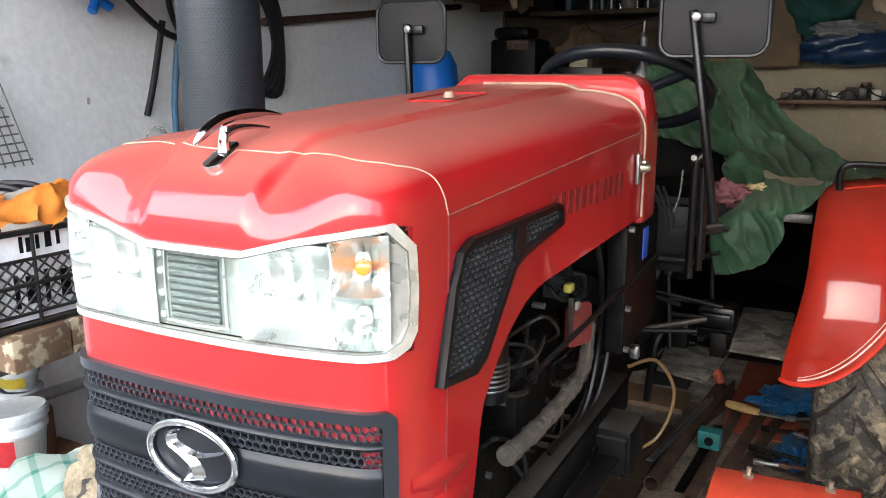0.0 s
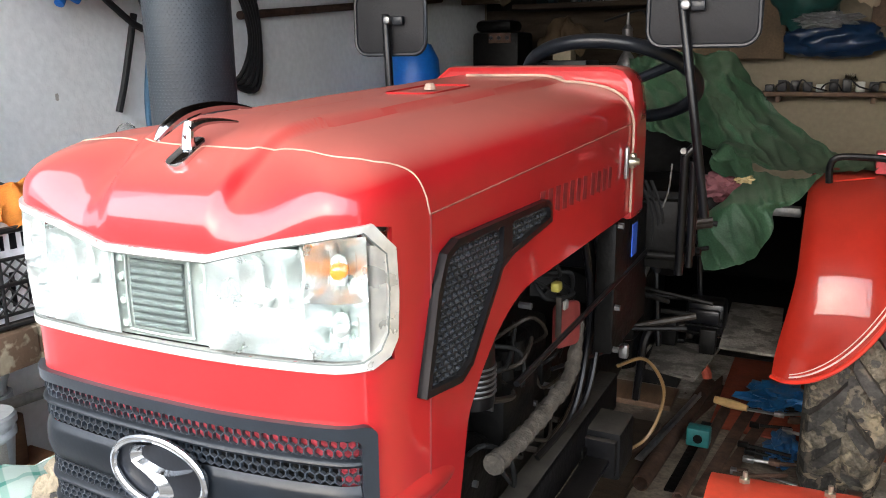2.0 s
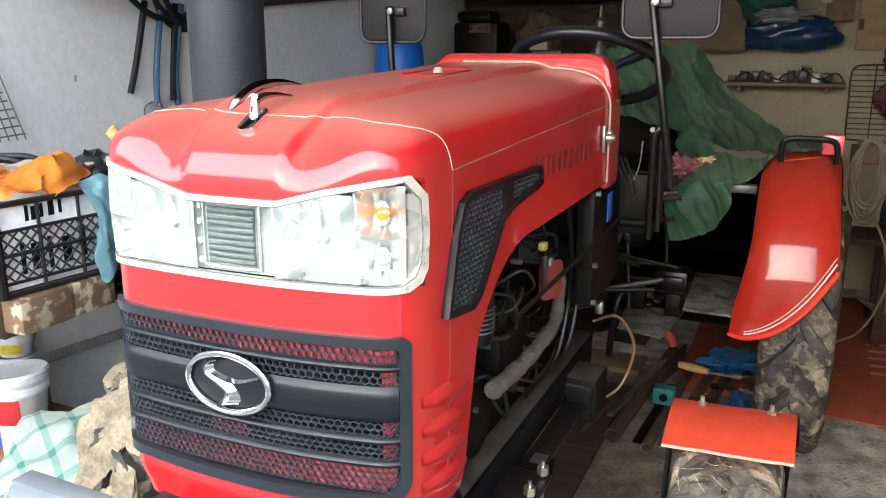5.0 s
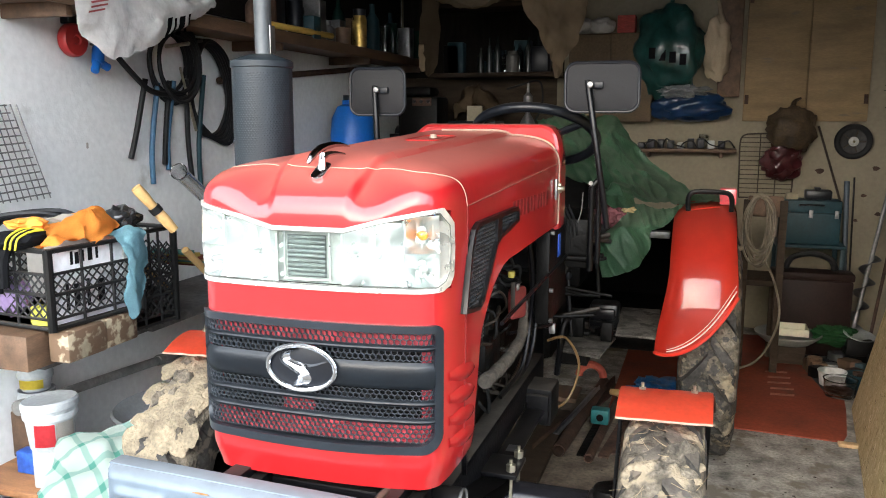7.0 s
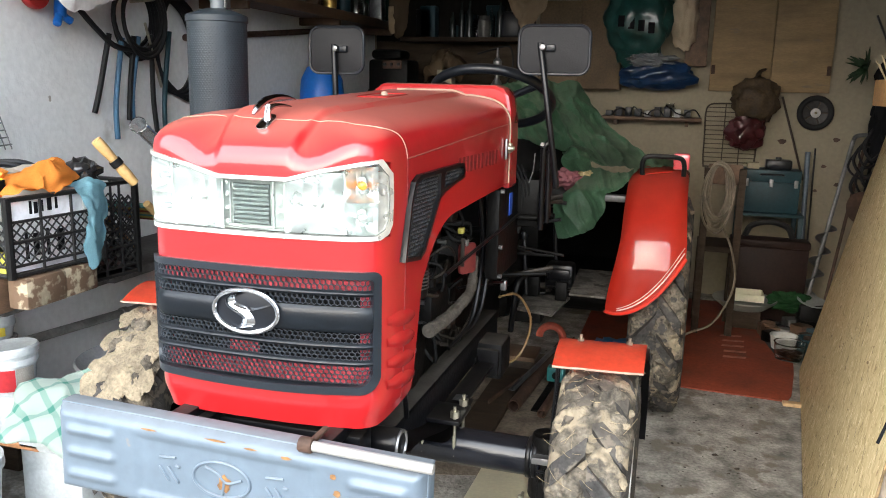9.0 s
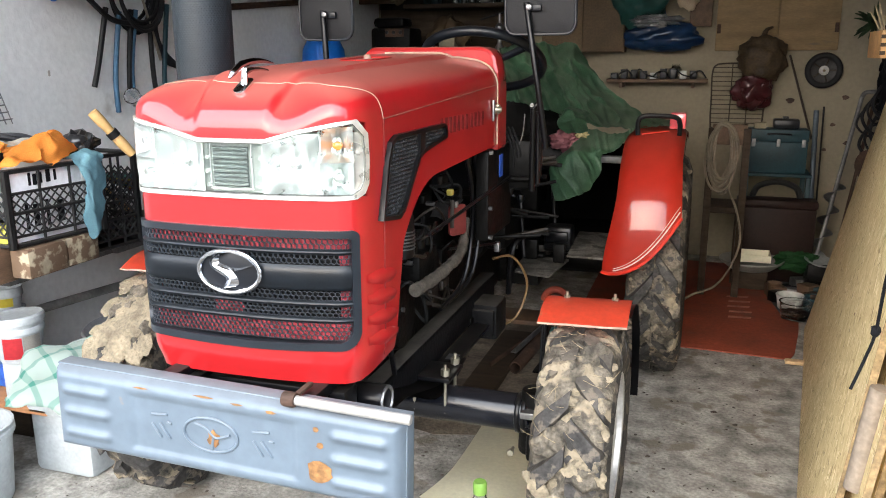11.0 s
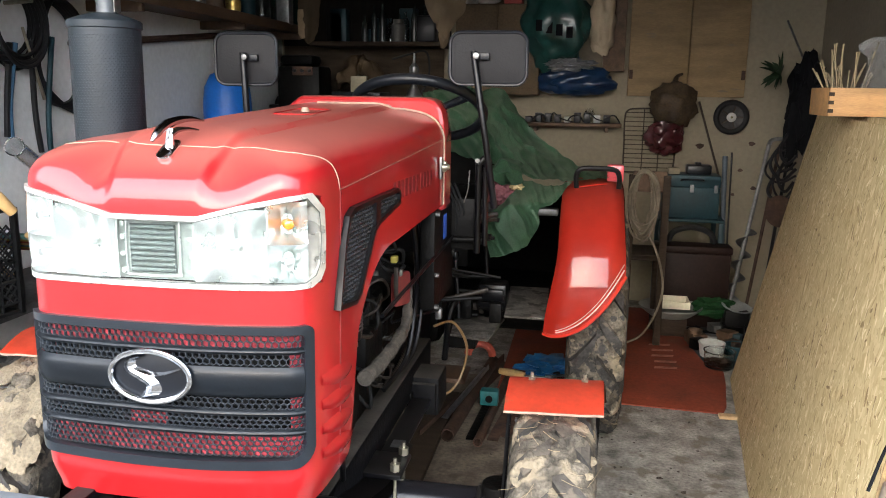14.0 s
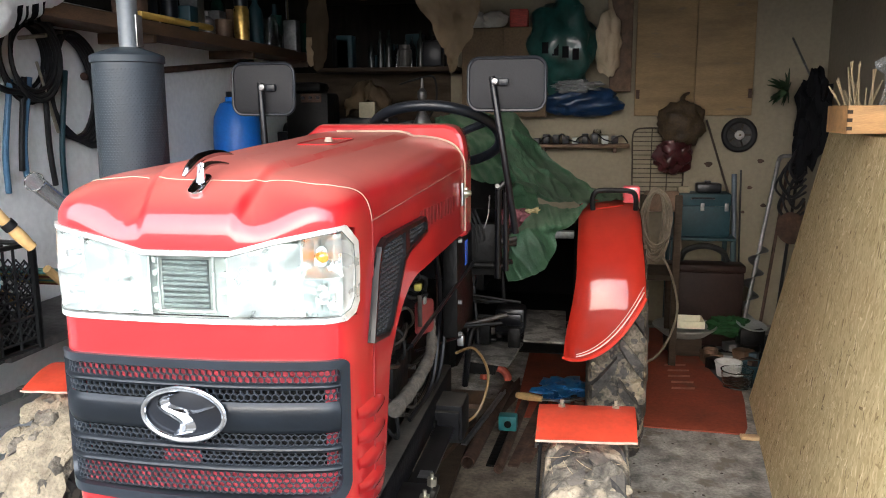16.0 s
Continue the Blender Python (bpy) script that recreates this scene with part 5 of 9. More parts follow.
for k in range(14):
    y, z = rng.uniform(0.34, 0.72), rng.uniform(0.56, 0.90)
    pts = [(0.135, y, z), (rng.uniform(0.16, 0.20), y + rng.uniform(-0.04, 0.06), z + rng.uniform(-0.04, 0.06)), (rng.uniform(0.15, 0.20), y + rng.uniform(0.05, 0.14), z + rng.uniform(-0.10, 0.05)), (0.13, y + rng.uniform(0.08, 0.18), z - rng.uniform(0.0, 0.10))]
    part("fuel_pipe", pipe(smooth_path(pts, 6), rng.uniform(0.0025, 0.005), 7), (CABLE, OILY, CABLE)[k % 3], engine)
for k in range(12):
    y, z = rng.uniform(0.32, 0.74), rng.uniform(0.50, 0.88)
    part("bracket", box(0.130, 0.130 + rng.uniform(0.012, 0.035), y, y + rng.uniform(0.02, 0.06), z, z + rng.uniform(0.015, 0.05), 0.004), (BLACK_GREASY, OILY)[k % 2], engine)
    part("bolt", rod((0.15, y + 0.01, z), (0.172, y + 0.01, z), 0.006, seg=6), (STEEL, OILY)[k % 2], engine)
for k in range(9):
    y, z = rng.uniform(1.0, 1.42), rng.uniform(0.56, 0.86)
    part("control_rod", rod((rng.uniform(0.16, 0.24), y, z), (rng.uniform(0.30, 0.42), y + rng.uniform(-0.05, 0.12), z + rng.uniform(-0.06, 0.06)), rng.uniform(0.004, 0.008), seg=8), (CABLE, OILY, BLACK_GREASY)[k % 3], tractor)
for k in range(8):
    x, y, z = rng.uniform(0.20, 0.34), rng.uniform(1.30, 1.62), rng.uniform(0.475, 0.54)
    part("pedal_bracket", box(x, x + rng.uniform(0.02, 0.06), y, y + rng.uniform(0.02, 0.05), 0.464, z, 0.005), (BLACK_GREASY, OILY)[k % 2], tractor)
for k in range(3):
    part("wiring", pipe(smooth_path([(0.255 + 0.012 * k, 0.965, 0.98), (0.285 + 0.01 * k, 0.97, 0.90), (0.275, 0.98 + 0.02 * k, 0.80), (0.24, 1.02, 0.70)], 6), 0.0035, 6), CABLE, tractor)
part("chain", pipe(smooth_path([(0.325, 0.925, 1.02), (0.322, 0.92, 0.97), (0.312, 0.92, 0.935)], 6), 0.003, 6, wave=lambda i: 0.0012 + 0.0010 * (i % 2)), STEEL, tractor)
# labels and pressed marks on the leaf spring
part("spring_label", box(0.205, 0.235, 0.56, 0.60, 0.4085, 0.4092, 0.0), STEEL, tractor)

# ---- front weight blade ----
BLADE = material("blue_grey_hammered_paint", (0.102, 0.132, 0.164), 0.45, metal=0.1, vary=0.15, scale=7, bump=0.12, grain=40, stain=(0.34, 0.19, 0.07), stain_scale=7, stain_at=0.70, dust=0.15)
blade_m = Matrix.Translation((-0.016, -0.115, 0.49)) @ Euler((0, radians(1.3), 0)).to_matrix().to_4x4()
BW, BH = 0.750, 0.178


def blade_front(u, v):
    x, z = BW * (u - 0.5), BH * (v - 0.5)
    e = min(BW / 2 - abs(x), BH / 2 - abs(z))
    y = -0.028 * (1 - max(0.0, 1 - e / 0.022) ** 2.2) if e < 0.022 else -0.028
    panel = min(0.185 - abs(x + 0.01), 0.062 - abs(z))
    y += 0.005 * ease(panel / 0.012)
    for zc in (-0.045, 0.0, 0.045):
        d = max(0, abs(abs(x) - 0.292) - 0.045)
        y -= 0.008 * math.exp(-((z - zc) / 0.009) ** 2 - (d / 0.008) ** 2)
    return blade_m @ Vector((x, y, z))


blade = part("front_blade", sheet(blade_front, 110, 40), BLADE, tractor, "blue-grey pressed steel front plate with rust spots", sharp=1.2)
part("blade_back", join(*[box(x0, x1, -0.006, 0.030, z0, z1, 0.003, m=blade_m) for x0, x1, z0, z1 in ((-BW / 2, BW / 2, BH / 2 - 0.006, BH / 2), (-BW / 2, BW / 2, -BH / 2, -BH / 2 + 0.006), (-BW / 2, -BW / 2 + 0.006, -BH / 2 + 0.006, BH / 2 - 0.006), (BW / 2 - 0.006, BW / 2, -BH / 2 + 0.006, BH / 2 - 0.006))]), BLADE, blade)


def on_blade(x, z, off=0.003):
    return blade_m @ Vector((x, -0.023 - off, z))


mark = part("embossed_oval", pipe([on_blade(-0.012 + 0.058 * math.cos(2 * math.pi * k / 40), 0.034 * math.sin(2 * math.pi * k / 40), 0.001) for k in range(40)], 0.003, 8, True), BLADE, blade, "plain embossed oval mark")
part("oval_figure", pipe(smooth_path([on_blade(-0.045, 0.020, 0.001), on_blade(-0.020, 0.012, 0.001), on_blade(0.0, -0.004, 0.001), on_blade(0.030, 0.006, 0.001)], 5), 0.003, 8), BLADE, mark)
part("oval_figure", rod(on_blade(-0.006, -0.004, 0.001), on_blade(-0.010, -0.030, 0.001), 0.003, seg=8), BLADE, mark)
for x0 in (-0.122, 0.098):
    for bx0, bz0, bx1, bz1 in ((0.0, 0.022, 0.036, 0.026), (0.0, 0.004, 0.020, -0.024), (0.018, 0.006, 0.040, -0.024), (0.034, 0.010, 0.044, 0.008)):
        part("embossed_bar", rod(on_blade(x0 + bx0 - 0.02, bz0, 0.001), on_blade(x0 + bx1 - 0.02, bz1, 0.001), 0.0028, seg=8, bevel=0.001), BLADE, blade, "plain embossed bar")
part("hinge_rod", rod(blade_m @ Vector((0.150, -0.020, 0.098)), blade_m @ Vector((0.388, -0.024, 0.098)), 0.0092, seg=14, bevel=0.002), material("pale_grey_painted_bar", (0.34, 0.33, 0.31), 0.5, metal=0.3, vary=0.2), blade, "pale round bar along the top")
part("rod_clamp", join(rod(blade_m @ Vector((0.142, -0.020, 0.098)), blade_m @ Vector((0.168, -0.020, 0.098)), 0.014, seg=12, bevel=0.003), box(0.150, 0.162, -0.02, 0.06, 0.092, 0.100, 0.003, m=blade_m)), RUST, blade)
for x in (-0.14, 0.16):
    part("carrier", box(x - 0.018, x + 0.018, 0.0, 0.20, 0.060, 0.085, 0.003, m=blade_m), BLACK_PAINT, blade)
part("rust_spot", prism([(0.024 * math.cos(a * 0.5) * (1 + 0.2 * math.sin(a * 1.7)), 0.022 * math.sin(a * 0.5)) for a in range(13)], 0.0006, blade_m @ Matrix.Translation((0.215, -0.0292, -0.03)) @ Euler((radians(90), 0, 0)).to_matrix().to_4x4()), material("orange_rust", (0.20, 0.10, 0.035), 0.9, vary=0.5, scale=60, bump=0.6), blade, "orange rust patch")
for k, (x, w, h) in enumerate(((-0.02, 0.020, 0.0022), (0.05, 0.012, 0.002), (0.12, 0.010, 0.003), (0.21, 0.006, 0.005), (0.218, 0.007, 0.006), (-0.16, 0.016, 0.002))):
    zc = 0.078 - 0.004 * k if k < 3 else (0.052, 0.022, 0.074)[k - 3]
    part("rust_spot", prism([(w * math.cos(a * 0.5) * (1 + 0.25 * math.sin(a * 2.3 + k)), h * math.sin(a * 0.5)) for a in range(13)], 0.0006, blade_m @ Matrix.Translation((x, -0.0290, zc)) @ Euler((radians(90), 0, 0)).to_matrix().to_4x4()), bpy.data.materials["orange_rust"], blade, "orange rust patch")
part("rust_spot", prism([(0.013 * math.cos(a * 0.5) * (1 + 0.3 * math.sin(a * 1.9)), 0.016 * math.sin(a * 0.5) * (1 + 0.2 * math.sin(a * 2.7))) for a in range(13)], 0.0006, blade_m @ Matrix.Translation((-0.006, -0.0242, -0.006)) @ Euler((radians(90), 0, 0)).to_matrix().to_4x4()), bpy.data.materials["orange_rust"], blade, "orange rust patch")

# ---- kit for loose things ----


def net(rows, n=6, wrinkle=0.0, scale=9.0, thick=0.003, seed=0.0, crease=None):
    """A cloth through a small net of places, with folds of its own."""
    lines = [smooth_path(r, n) for r in rows]
    cols = [smooth_path([l[i] for l in lines], n) for i in range(len(lines[0]))]
    bm = bmesh.new()
    g = []
    for c in cols:
        col = []
        for p in c:
            d = Vector((nz(p.x + seed, p.y, p.z, scale), nz(p.x, p.y + seed + 7, p.z, scale), nz(p.x, p.y, p.z + seed + 13, scale)))
            e = Vector((nz(p.x + seed, p.y, p.z, scale * 2.7), nz(p.x, p.y + seed + 5, p.z, scale * 2.7), nz(p.x, p.y, p.z + seed, scale * 2.7)))
            fold = abs(nz(p.x * 1.0 + seed, p.y * 0.7, p.z * 0.6, scale * 1.2))
            if crease:
                along, across, freq, depth = crease
                a, b = Vector(along).dot(p), Vector(across).dot(p)
                ridge = (1 - 2 * abs(nz(b * freq + seed, a * freq * 0.22, 0.3))) ** 3 + 0.5 * (1 - 2 * abs(nz(b * freq * 2.3 + seed, a * freq * 0.5, 5.1))) ** 3
                p = p + Vector((0.1, -0.75, 0.55)) * depth * ridge
            col.append(bm.verts.new(p + d * wrinkle + e * wrinkle * 0.45 + Vector((0, -1, 0.4)) * wrinkle * (0.5 - fold)))
        g.append(col)
    for a, b in zip(g, g[1:]):
        for k in range(len(a) - 1):
            bm.faces.new((a[k], b[k], b[k + 1], a[k + 1]))
    if thick:
        bmesh.ops.solidify(bm, geom=bm.faces[:], thickness=thick)
    return bm


def blob(c, r, rough=0.25, scale=2.2, seed=0.0, sub=4):
    """A lumpy soft body (a filled bag, a crumpled cloth)."""
    bm = bmesh.new()
    bmesh.ops.create_icosphere(bm, subdivisions=sub, radius=1)
    o = Vector((seed, seed * 1.7, -seed))
    for v in bm.verts:
        n = v.co.copy()
        k = 1 + rough * noise.noise(n * scale + o) + rough * 0.5 * (abs(noise.noise(n * scale * 2.6 + o)) - 0.3)
        v.co = Vector((c[0] + n.x * r[0] * k, c[1] + n.y * r[1] * k, c[2] + n.z * r[2] * k))
    return bm


def turned(name, label, category, at, profile, mat, seg=24, group=""):
    return single(name, lathe(profile, seg, Matrix.Translation(at)), mat, label, category, group)


def cloth_material(name, colour, rough=0.85, vary=0.3, weave=400.0, scale=5.0):
    return material(name, colour, rough, vary=vary, scale=scale, bump=0.25, grain=weave, spec=0.15)


GREEN_TARP = material("green_tarpaulin", (0.062, 0.140, 0.076), 0.45, vary=0.45, scale=7, bump=0.3, grain=260, dust=0.50, dust_colour=(0.25, 0.29, 0.21))
BLUE_PLASTIC = material("blue_plastic", (0.012, 0.13, 0.50), 0.4, vary=0.15)
WHITE_PLASTIC = material("white_plastic", (0.50, 0.50, 0.48), 0.5, vary=0.15, stain=(0.35, 0.32, 0.27), stain_scale=8, stain_at=0.64)
BLACK_RUBBER = material("black_rubber_hose", (0.011, 0.011, 0.012), 0.6, vary=0.3, scale=20, dust=0.12, spec=0.3)
TEAL = material("teal_painted_steel", (0.007, 0.038, 0.050), 0.55, vary=0.3, scale=8, stain=(0.16, 0.10, 0.06), stain_scale=9, stain_at=0.7)
MAROON = material("dark_maroon_panel", (0.020, 0.010, 0.008), 0.55, vary=0.4, scale=6, spec=0.2)
CARD = material("beige_card", (0.76, 0.72, 0.55), 0.8, vary=0.12, scale=4, stain=(0.30, 0.25, 0.16), stain_scale=6, stain_at=0.68)
CARTON = material("dull_carton", (0.28, 0.245, 0.17), 0.85, vary=0.2, scale=8)
PLY = material("old_plywood", (0.23, 0.160, 0.082), 0.75, vary=0.25, scale=4, bump=0.2, grain=50, stretch=(1, 1, 5), stain=(0.17, 0.13, 0.085), stain_scale=7, stain_at=0.64)
PEELING = material("peeling_cream_paint", (0.34, 0.29, 0.20), 0.8, vary=0.35, scale=8, bump=0.6, grain=60, stain=(0.12, 0.076, 0.046), stain_scale=24, stain_at=0.44)
BROWN_WOOD = material("varnished_brown_wood", (0.115, 0.068, 0.040), 0.6, vary=0.4, scale=6, stretch=(5, 1, 5))
GLASS_DARK = material("dark_bottle_glass", (0.012, 0.016, 0.012), 0.2, vary=0.1, bump=0.0, spec=0.4)
CLEAR = material("clear_plastic", (0.92, 0.94, 0.94), 0.08, vary=0.02, bump=0.03, trans=1.0)
ORANGE_CLOTH = cloth_material("orange_cloth", (0.92, 0.36, 0.07))
TEAL_CLOTH = cloth_material("pale_teal_towel", (0.24, 0.46, 0.54))
BLACK_CLOTH = cloth_material("black_cloth", (0.007, 0.0075, 0.009))
GREY_CLOTH = cloth_material("dirty_pale_cloth", (0.42, 0.40, 0.36))
WOODEN = material("turned_beech_handle", (0.55, 0.36, 0.15), 0.5, vary=0.2, scale=12)

# ---- tarpaulin over the seat ----
tarp = thing("tarpaulin", "crumpled dark green tarpaulin draped over the tractor seat", "tarpaulin", (0.3, 1.7, 0.86))
main_rows = [
    [(-0.03, 2.03, 1.20), (0.079, 2.02, 1.222), (0.197, 2.00, 1.222), (0.310, 1.97, 1.214), (0.372, 1.93, 1.124), (0.463, 1.88, 1.020), (0.583, 1.80, 0.959), (0.725, 1.72, 0.931)],
    [(0.00, 1.90, 1.10), (0.104, 1.88, 1.113), (0.204, 1.84, 1.099), (0.305, 1.80, 1.095), (0.371, 1.76, 1.042), (0.456, 1.73, 0.974), (0.569, 1.69, 0.940), (0.704, 1.64, 0.930)],
    [(0.02, 1.78, 1.00), (0.125, 1.76, 1.005), (0.217, 1.70, 0.978), (0.295, 1.66, 0.968), (0.407, 1.60, 0.942), (0.482, 1.57, 0.930), (0.572, 1.56, 0.926), (0.684, 1.57, 0.926)],
]
part("main_sheet", net(main_rows, 16, 0.016, 6.5, 0.002, 0.0, ((0.62, -0.35, -0.70), (0.70, 0.1, 0.70), 15.0, 0.024)), GREEN_TARP, tarp, "folded upper sheet over the seat back", sharp=1.5)
lobe_rows = [
    [(0.400, 1.60, 0.915), (0.461, 1.59, 0.912), (0.506, 1.58, 0.910), (0.575, 1.575, 0.920)],
    [(0.365, 1.50, 0.860), (0.407, 1.48, 0.868), (0.465, 1.50, 0.868), (0.538, 1.52, 0.875)],
    [(0.309, 1.47, 0.817), (0.368, 1.44, 0.832), (0.425, 1.46, 0.838), (0.478, 1.50, 0.835)],
    [(0.300, 1.455, 0.755), (0.359, 1.43, 0.770), (0.421, 1.44, 0.778), (0.477, 1.48, 0.789)],
    [(0.322, 1.455, 0.676), (0.361, 1.44, 0.689), (0.408, 1.445, 0.705), (0.440, 1.46, 0.721)],
]
part("hanging_flap", net(lobe_rows, 14, 0.010, 9.0, 0.002, 3.0, ((0.35, 0.1, -0.93), (0.92, 0.1, 0.35), 14.0, 0.019)), GREEN_TARP, tarp, "hanging rounded flap", sharp=1.5)
lump_rows = [
    [(0.300, 1.64, 0.968), (0.349, 1.60, 1.008), (0.404, 1.63, 0.975)],
    [(0.305, 1.56, 0.943), (0.359, 1.53, 0.965), (0.412, 1.56, 0.950)],
    [(0.335, 1.57, 0.912), (0.382, 1.55, 0.908), (0.415, 1.57, 0.915)],
]
part("bunched_fold", net(lump_rows, 16, 0.012, 14.0, 0.002, 8.0, ((0.8, 0.1, -0.6), (0.6, 0.1, 0.8), 18.0, 0.012)), GREEN_TARP, tarp, "bunched fold beside the wheel", sharp=1.5)
single("pink_rag", blob((0.335, 1.60, 0.880), (0.055, 0.05, 0.038), 0.5, 3.0, 2.0), cloth_material("dull_pink_rag", (0.19, 0.075, 0.085)), "crumpled dull pink rag beside the tarpaulin", "rag")

single("cream_scrap", blob((0.395, 1.565, 0.905), (0.026, 0.022, 0.014), 0.5, 3.0, 4.0, 3), cloth_material("cream_scrap_cloth", (0.34, 0.27, 0.14)), "small cream scrap of cloth under the tarpaulin", "scrap")

# ---- leaning boards ----


def board_x(y, z):
    return 1.035 + 0.11 * y + 0.125 * z + 0.085 * clamp((y - 0.5) / 1.8) ** 1.5 * z


def strand_board(name, k, y0, y1, h, label):
    ob = thing(name, label, "board", (board_x(0.2, 0) + 0.028 * k, 0.2, 0), "boards leaning in a stack")
    d = 0.002 + 0.030 * k

    def face(u, v):
        y, z = y0 + (y1 - y0) * u, h * v
        return Vector((board_x(y, z) + d + 0.003 * nz(y * 2, z * 2, k), y, z))
    bm = sheet(face, 16, 10)
    bmesh.ops.recalc_face_normals(bm, faces=bm.faces)
    bmesh.ops.solidify(bm, geom=bm.faces[:], thickness=-0.012 if bm.faces[0].normal.x < 0 else 0.012)
    mean = sum(v.co.x - board_x(v.co.y, v.co.z) - d for v in bm.verts) / len(bm.verts)
    e0, e1 = (-0.0005, 0.0125) if mean > 0 else (-0.0125, 0.0005)
    part("panel", bm, OSB, ob, "", 0.5)
    part("sawn_edge", box(e0, e1, -0.0022, 0.0, 0, h, 0.0, m=Matrix.Translation((board_x(y0, 0) + d, y0, 0)) @ Matrix(((1, 0, 0.125, 0), (0, 1, 0, 0), (0, 0, 1, 0), (0, 0, 0, 1)))), OSB_EDGE, ob, "pale sawn front edge")
    return ob


strand_board("strand_board", 0, 0.21, 2.36, 1.158, "large strand board leaning in a stack, golden chips")
strand_board("strand_board", 1, 0.13, 2.34, 1.168, "second strand board behind the leaning one")
strand_board("strand_board", 2, 0.19, 2.34, 1.150, "third strand board in the leaning stack")
strand_board("strand_board", 3, 0.10, 2.32, 1.160, "rearmost strand board in the leaning stack")
single("foam_roll", pipe([(board_x(0.20, z) + 0.012, 0.195 - 0.004 * math.sin(z * 20), z) for z in [0.40 + 0.02 * i for i in range(11)]], 0.019, 12), material("grey_brown_felt", (0.20, 0.16, 0.12), 0.9, vary=0.4, scale=20), "grey rolled felt wedged at the board's edge", "roll")
single("wooden_chip", box(1.035, 1.075, 0.62, 0.70, 0.0, 0.035, 0.003), PALE_WOOD, "small pale wood wedge on the concrete floor", "wood wedge")
single("wooden_chip", box(1.17, 1.25, 1.90, 1.935, 0.0, 0.014, 0.003), PALE_WOOD, "thin wood offcut beside the orange mat", "wood offcut")
BOX_WOOD = material("orange_brown_box_wood", (0.42, 0.235, 0.095), 0.6, vary=0.3, scale=6, bump=0.25, grain=70, stretch=(1, 7, 7))
wb = thing("wooden_box", "small unpainted wooden box with finger joints", "box", (1.4, 1.2, 1.17))
for nm, c in (("side", (1.250, 1.60, 1.20, 1.215, 1.169, 1.244)), ("side", (1.250, 1.60, 1.375, 1.39, 1.169, 1.244)), ("end", (1.250, 1.265, 1.216, 1.374, 1.169, 1.244)), ("base", (1.266, 1.60, 1.216, 1.374, 1.169, 1.179))):
    part(nm, box(*c, 0.002), BOX_WOOD, wb)
for k in range(3):
    part("joint", box(1.2485, 1.262, 1.1985, 1.2005, 1.178 + 0.022 * k, 1.188 + 0.022 * k, 0.0), DARK_WOOD, wb, "dark finger joint")
bundle = thing("reed_bundle", "bundle of dry reeds in clear film on the box", "reeds", (1.36, 1.30, 1.18))
rng = random.Random(8)
for k in range(26):
    p = Vector((1.31 + rng.uniform(-0.03, 0.03), 1.29 + rng.uniform(-0.03, 0.03), 1.180))
    part("reed", rod(p, p + Vector((rng.uniform(-0.06, 0.06), rng.uniform(-0.03, 0.06), rng.uniform(0.10, 0.19))), 0.0022, seg=5), STRAW, bundle)
film = single("plastic_film", net([[(1.34, 1.23, 1.180), (1.42, 1.23, 1.180), (1.52, 1.24, 1.180)], [(1.33, 1.24, 1.26), (1.42, 1.26, 1.27), (1.53, 1.26, 1.26)], [(1.35, 1.31, 1.36), (1.43, 1.32, 1.38), (1.54, 1.31, 1.36)]], 8, 0.03, 12, 0.001, 4.0), material("dusty_clear_film", (0.30, 0.31, 0.31), 0.2, vary=0.3, alpha=0.45, coat=0.6), "crumpled dusty clear film in the wooden box", "film")
cordline = thing("plumb_tool", "pointed metal tool hanging on a dark cord by the boards", "hanging tool", (1.10, 0.04, 1.02))
TOOL = material("scratched_grey_tool", (0.40, 0.41, 0.43), 0.35, metal=0.8, vary=0.4, scale=40)
part("body", lathe([(0, -0.055), (0.006, -0.045), (0.016, -0.012), (0.019, 0.0), (0.019, 0.09), (0.015, 0.10), (0.015, 0.20), (0, 0.20)], 18, Matrix.Translation((1.098, 0.04, 1.045))), TOOL, cordline)
part("hook", pipe([(1.098, 0.04, 1.24), (1.10, 0.042, 1.50), (1.10, 0.04, 2.249)], 0.003, 6), BLACK_CLOTH, cordline)
part("cord", pipe(smooth_path([(1.11, 0.06, 1.02), (1.118, 0.09, 0.93), (1.112, 0.12, 0.82), (1.113, 0.15, 0.72), (1.105, 0.165, 0.665), (1.085, 0.15, 0.61)], 6), 0.0028, 6), BLACK_CLOTH, cordline, "dark knotted cord")
part("knot", blob((1.113, 0.152, 0.72), (0.008, 0.006, 0.012), 0.4, 3, 1, 2), BLACK_CLOTH, cordline)

# ---- rear wall ----
cab = thing("plywood_cabinet", "pair of stained plywood doors on the rear wall", "cabinet", (1.14, 3.6, 1.2))
part("body", box(0.825, 1.46, 3.625, 3.649, 1.205, 1.98, 0.003), PLY, cab)
for x0, x1 in ((0.826, 1.146), (1.152, 1.459)):
    d = part("door", box(x0, x1, 3.606, 3.6245, 1.206, 1.979, 0.003), PLY, cab)
    for hz in (1.30, 1.85):
        part("hinge", box(x0 + 0.004 if x0 < 1 else x1 - 0.024, x0 + 0.024 if x0 < 1 else x1 - 0.004, 3.602, 3.606, hz, hz + 0.05, 0.001), RUST, d)
DARK_PLY = material("dark_stained_plywood", (0.13, 0.092, 0.055), 0.7, vary=0.35, scale=5, spec=0.3)
panel = thing("cupboard", "tall dull brown cupboard front behind the tractor", "cupboard", (0.15, 3.6, 1.2))
part("body", box(-0.15, 0.33, 3.50, 3.649, 1.20, 1.70, 0.004), DARK_PLY, panel)
part("door", box(-0.145, 0.09, 3.488, 3.499, 1.205, 1.695, 0.004), DARK_PLY, panel)
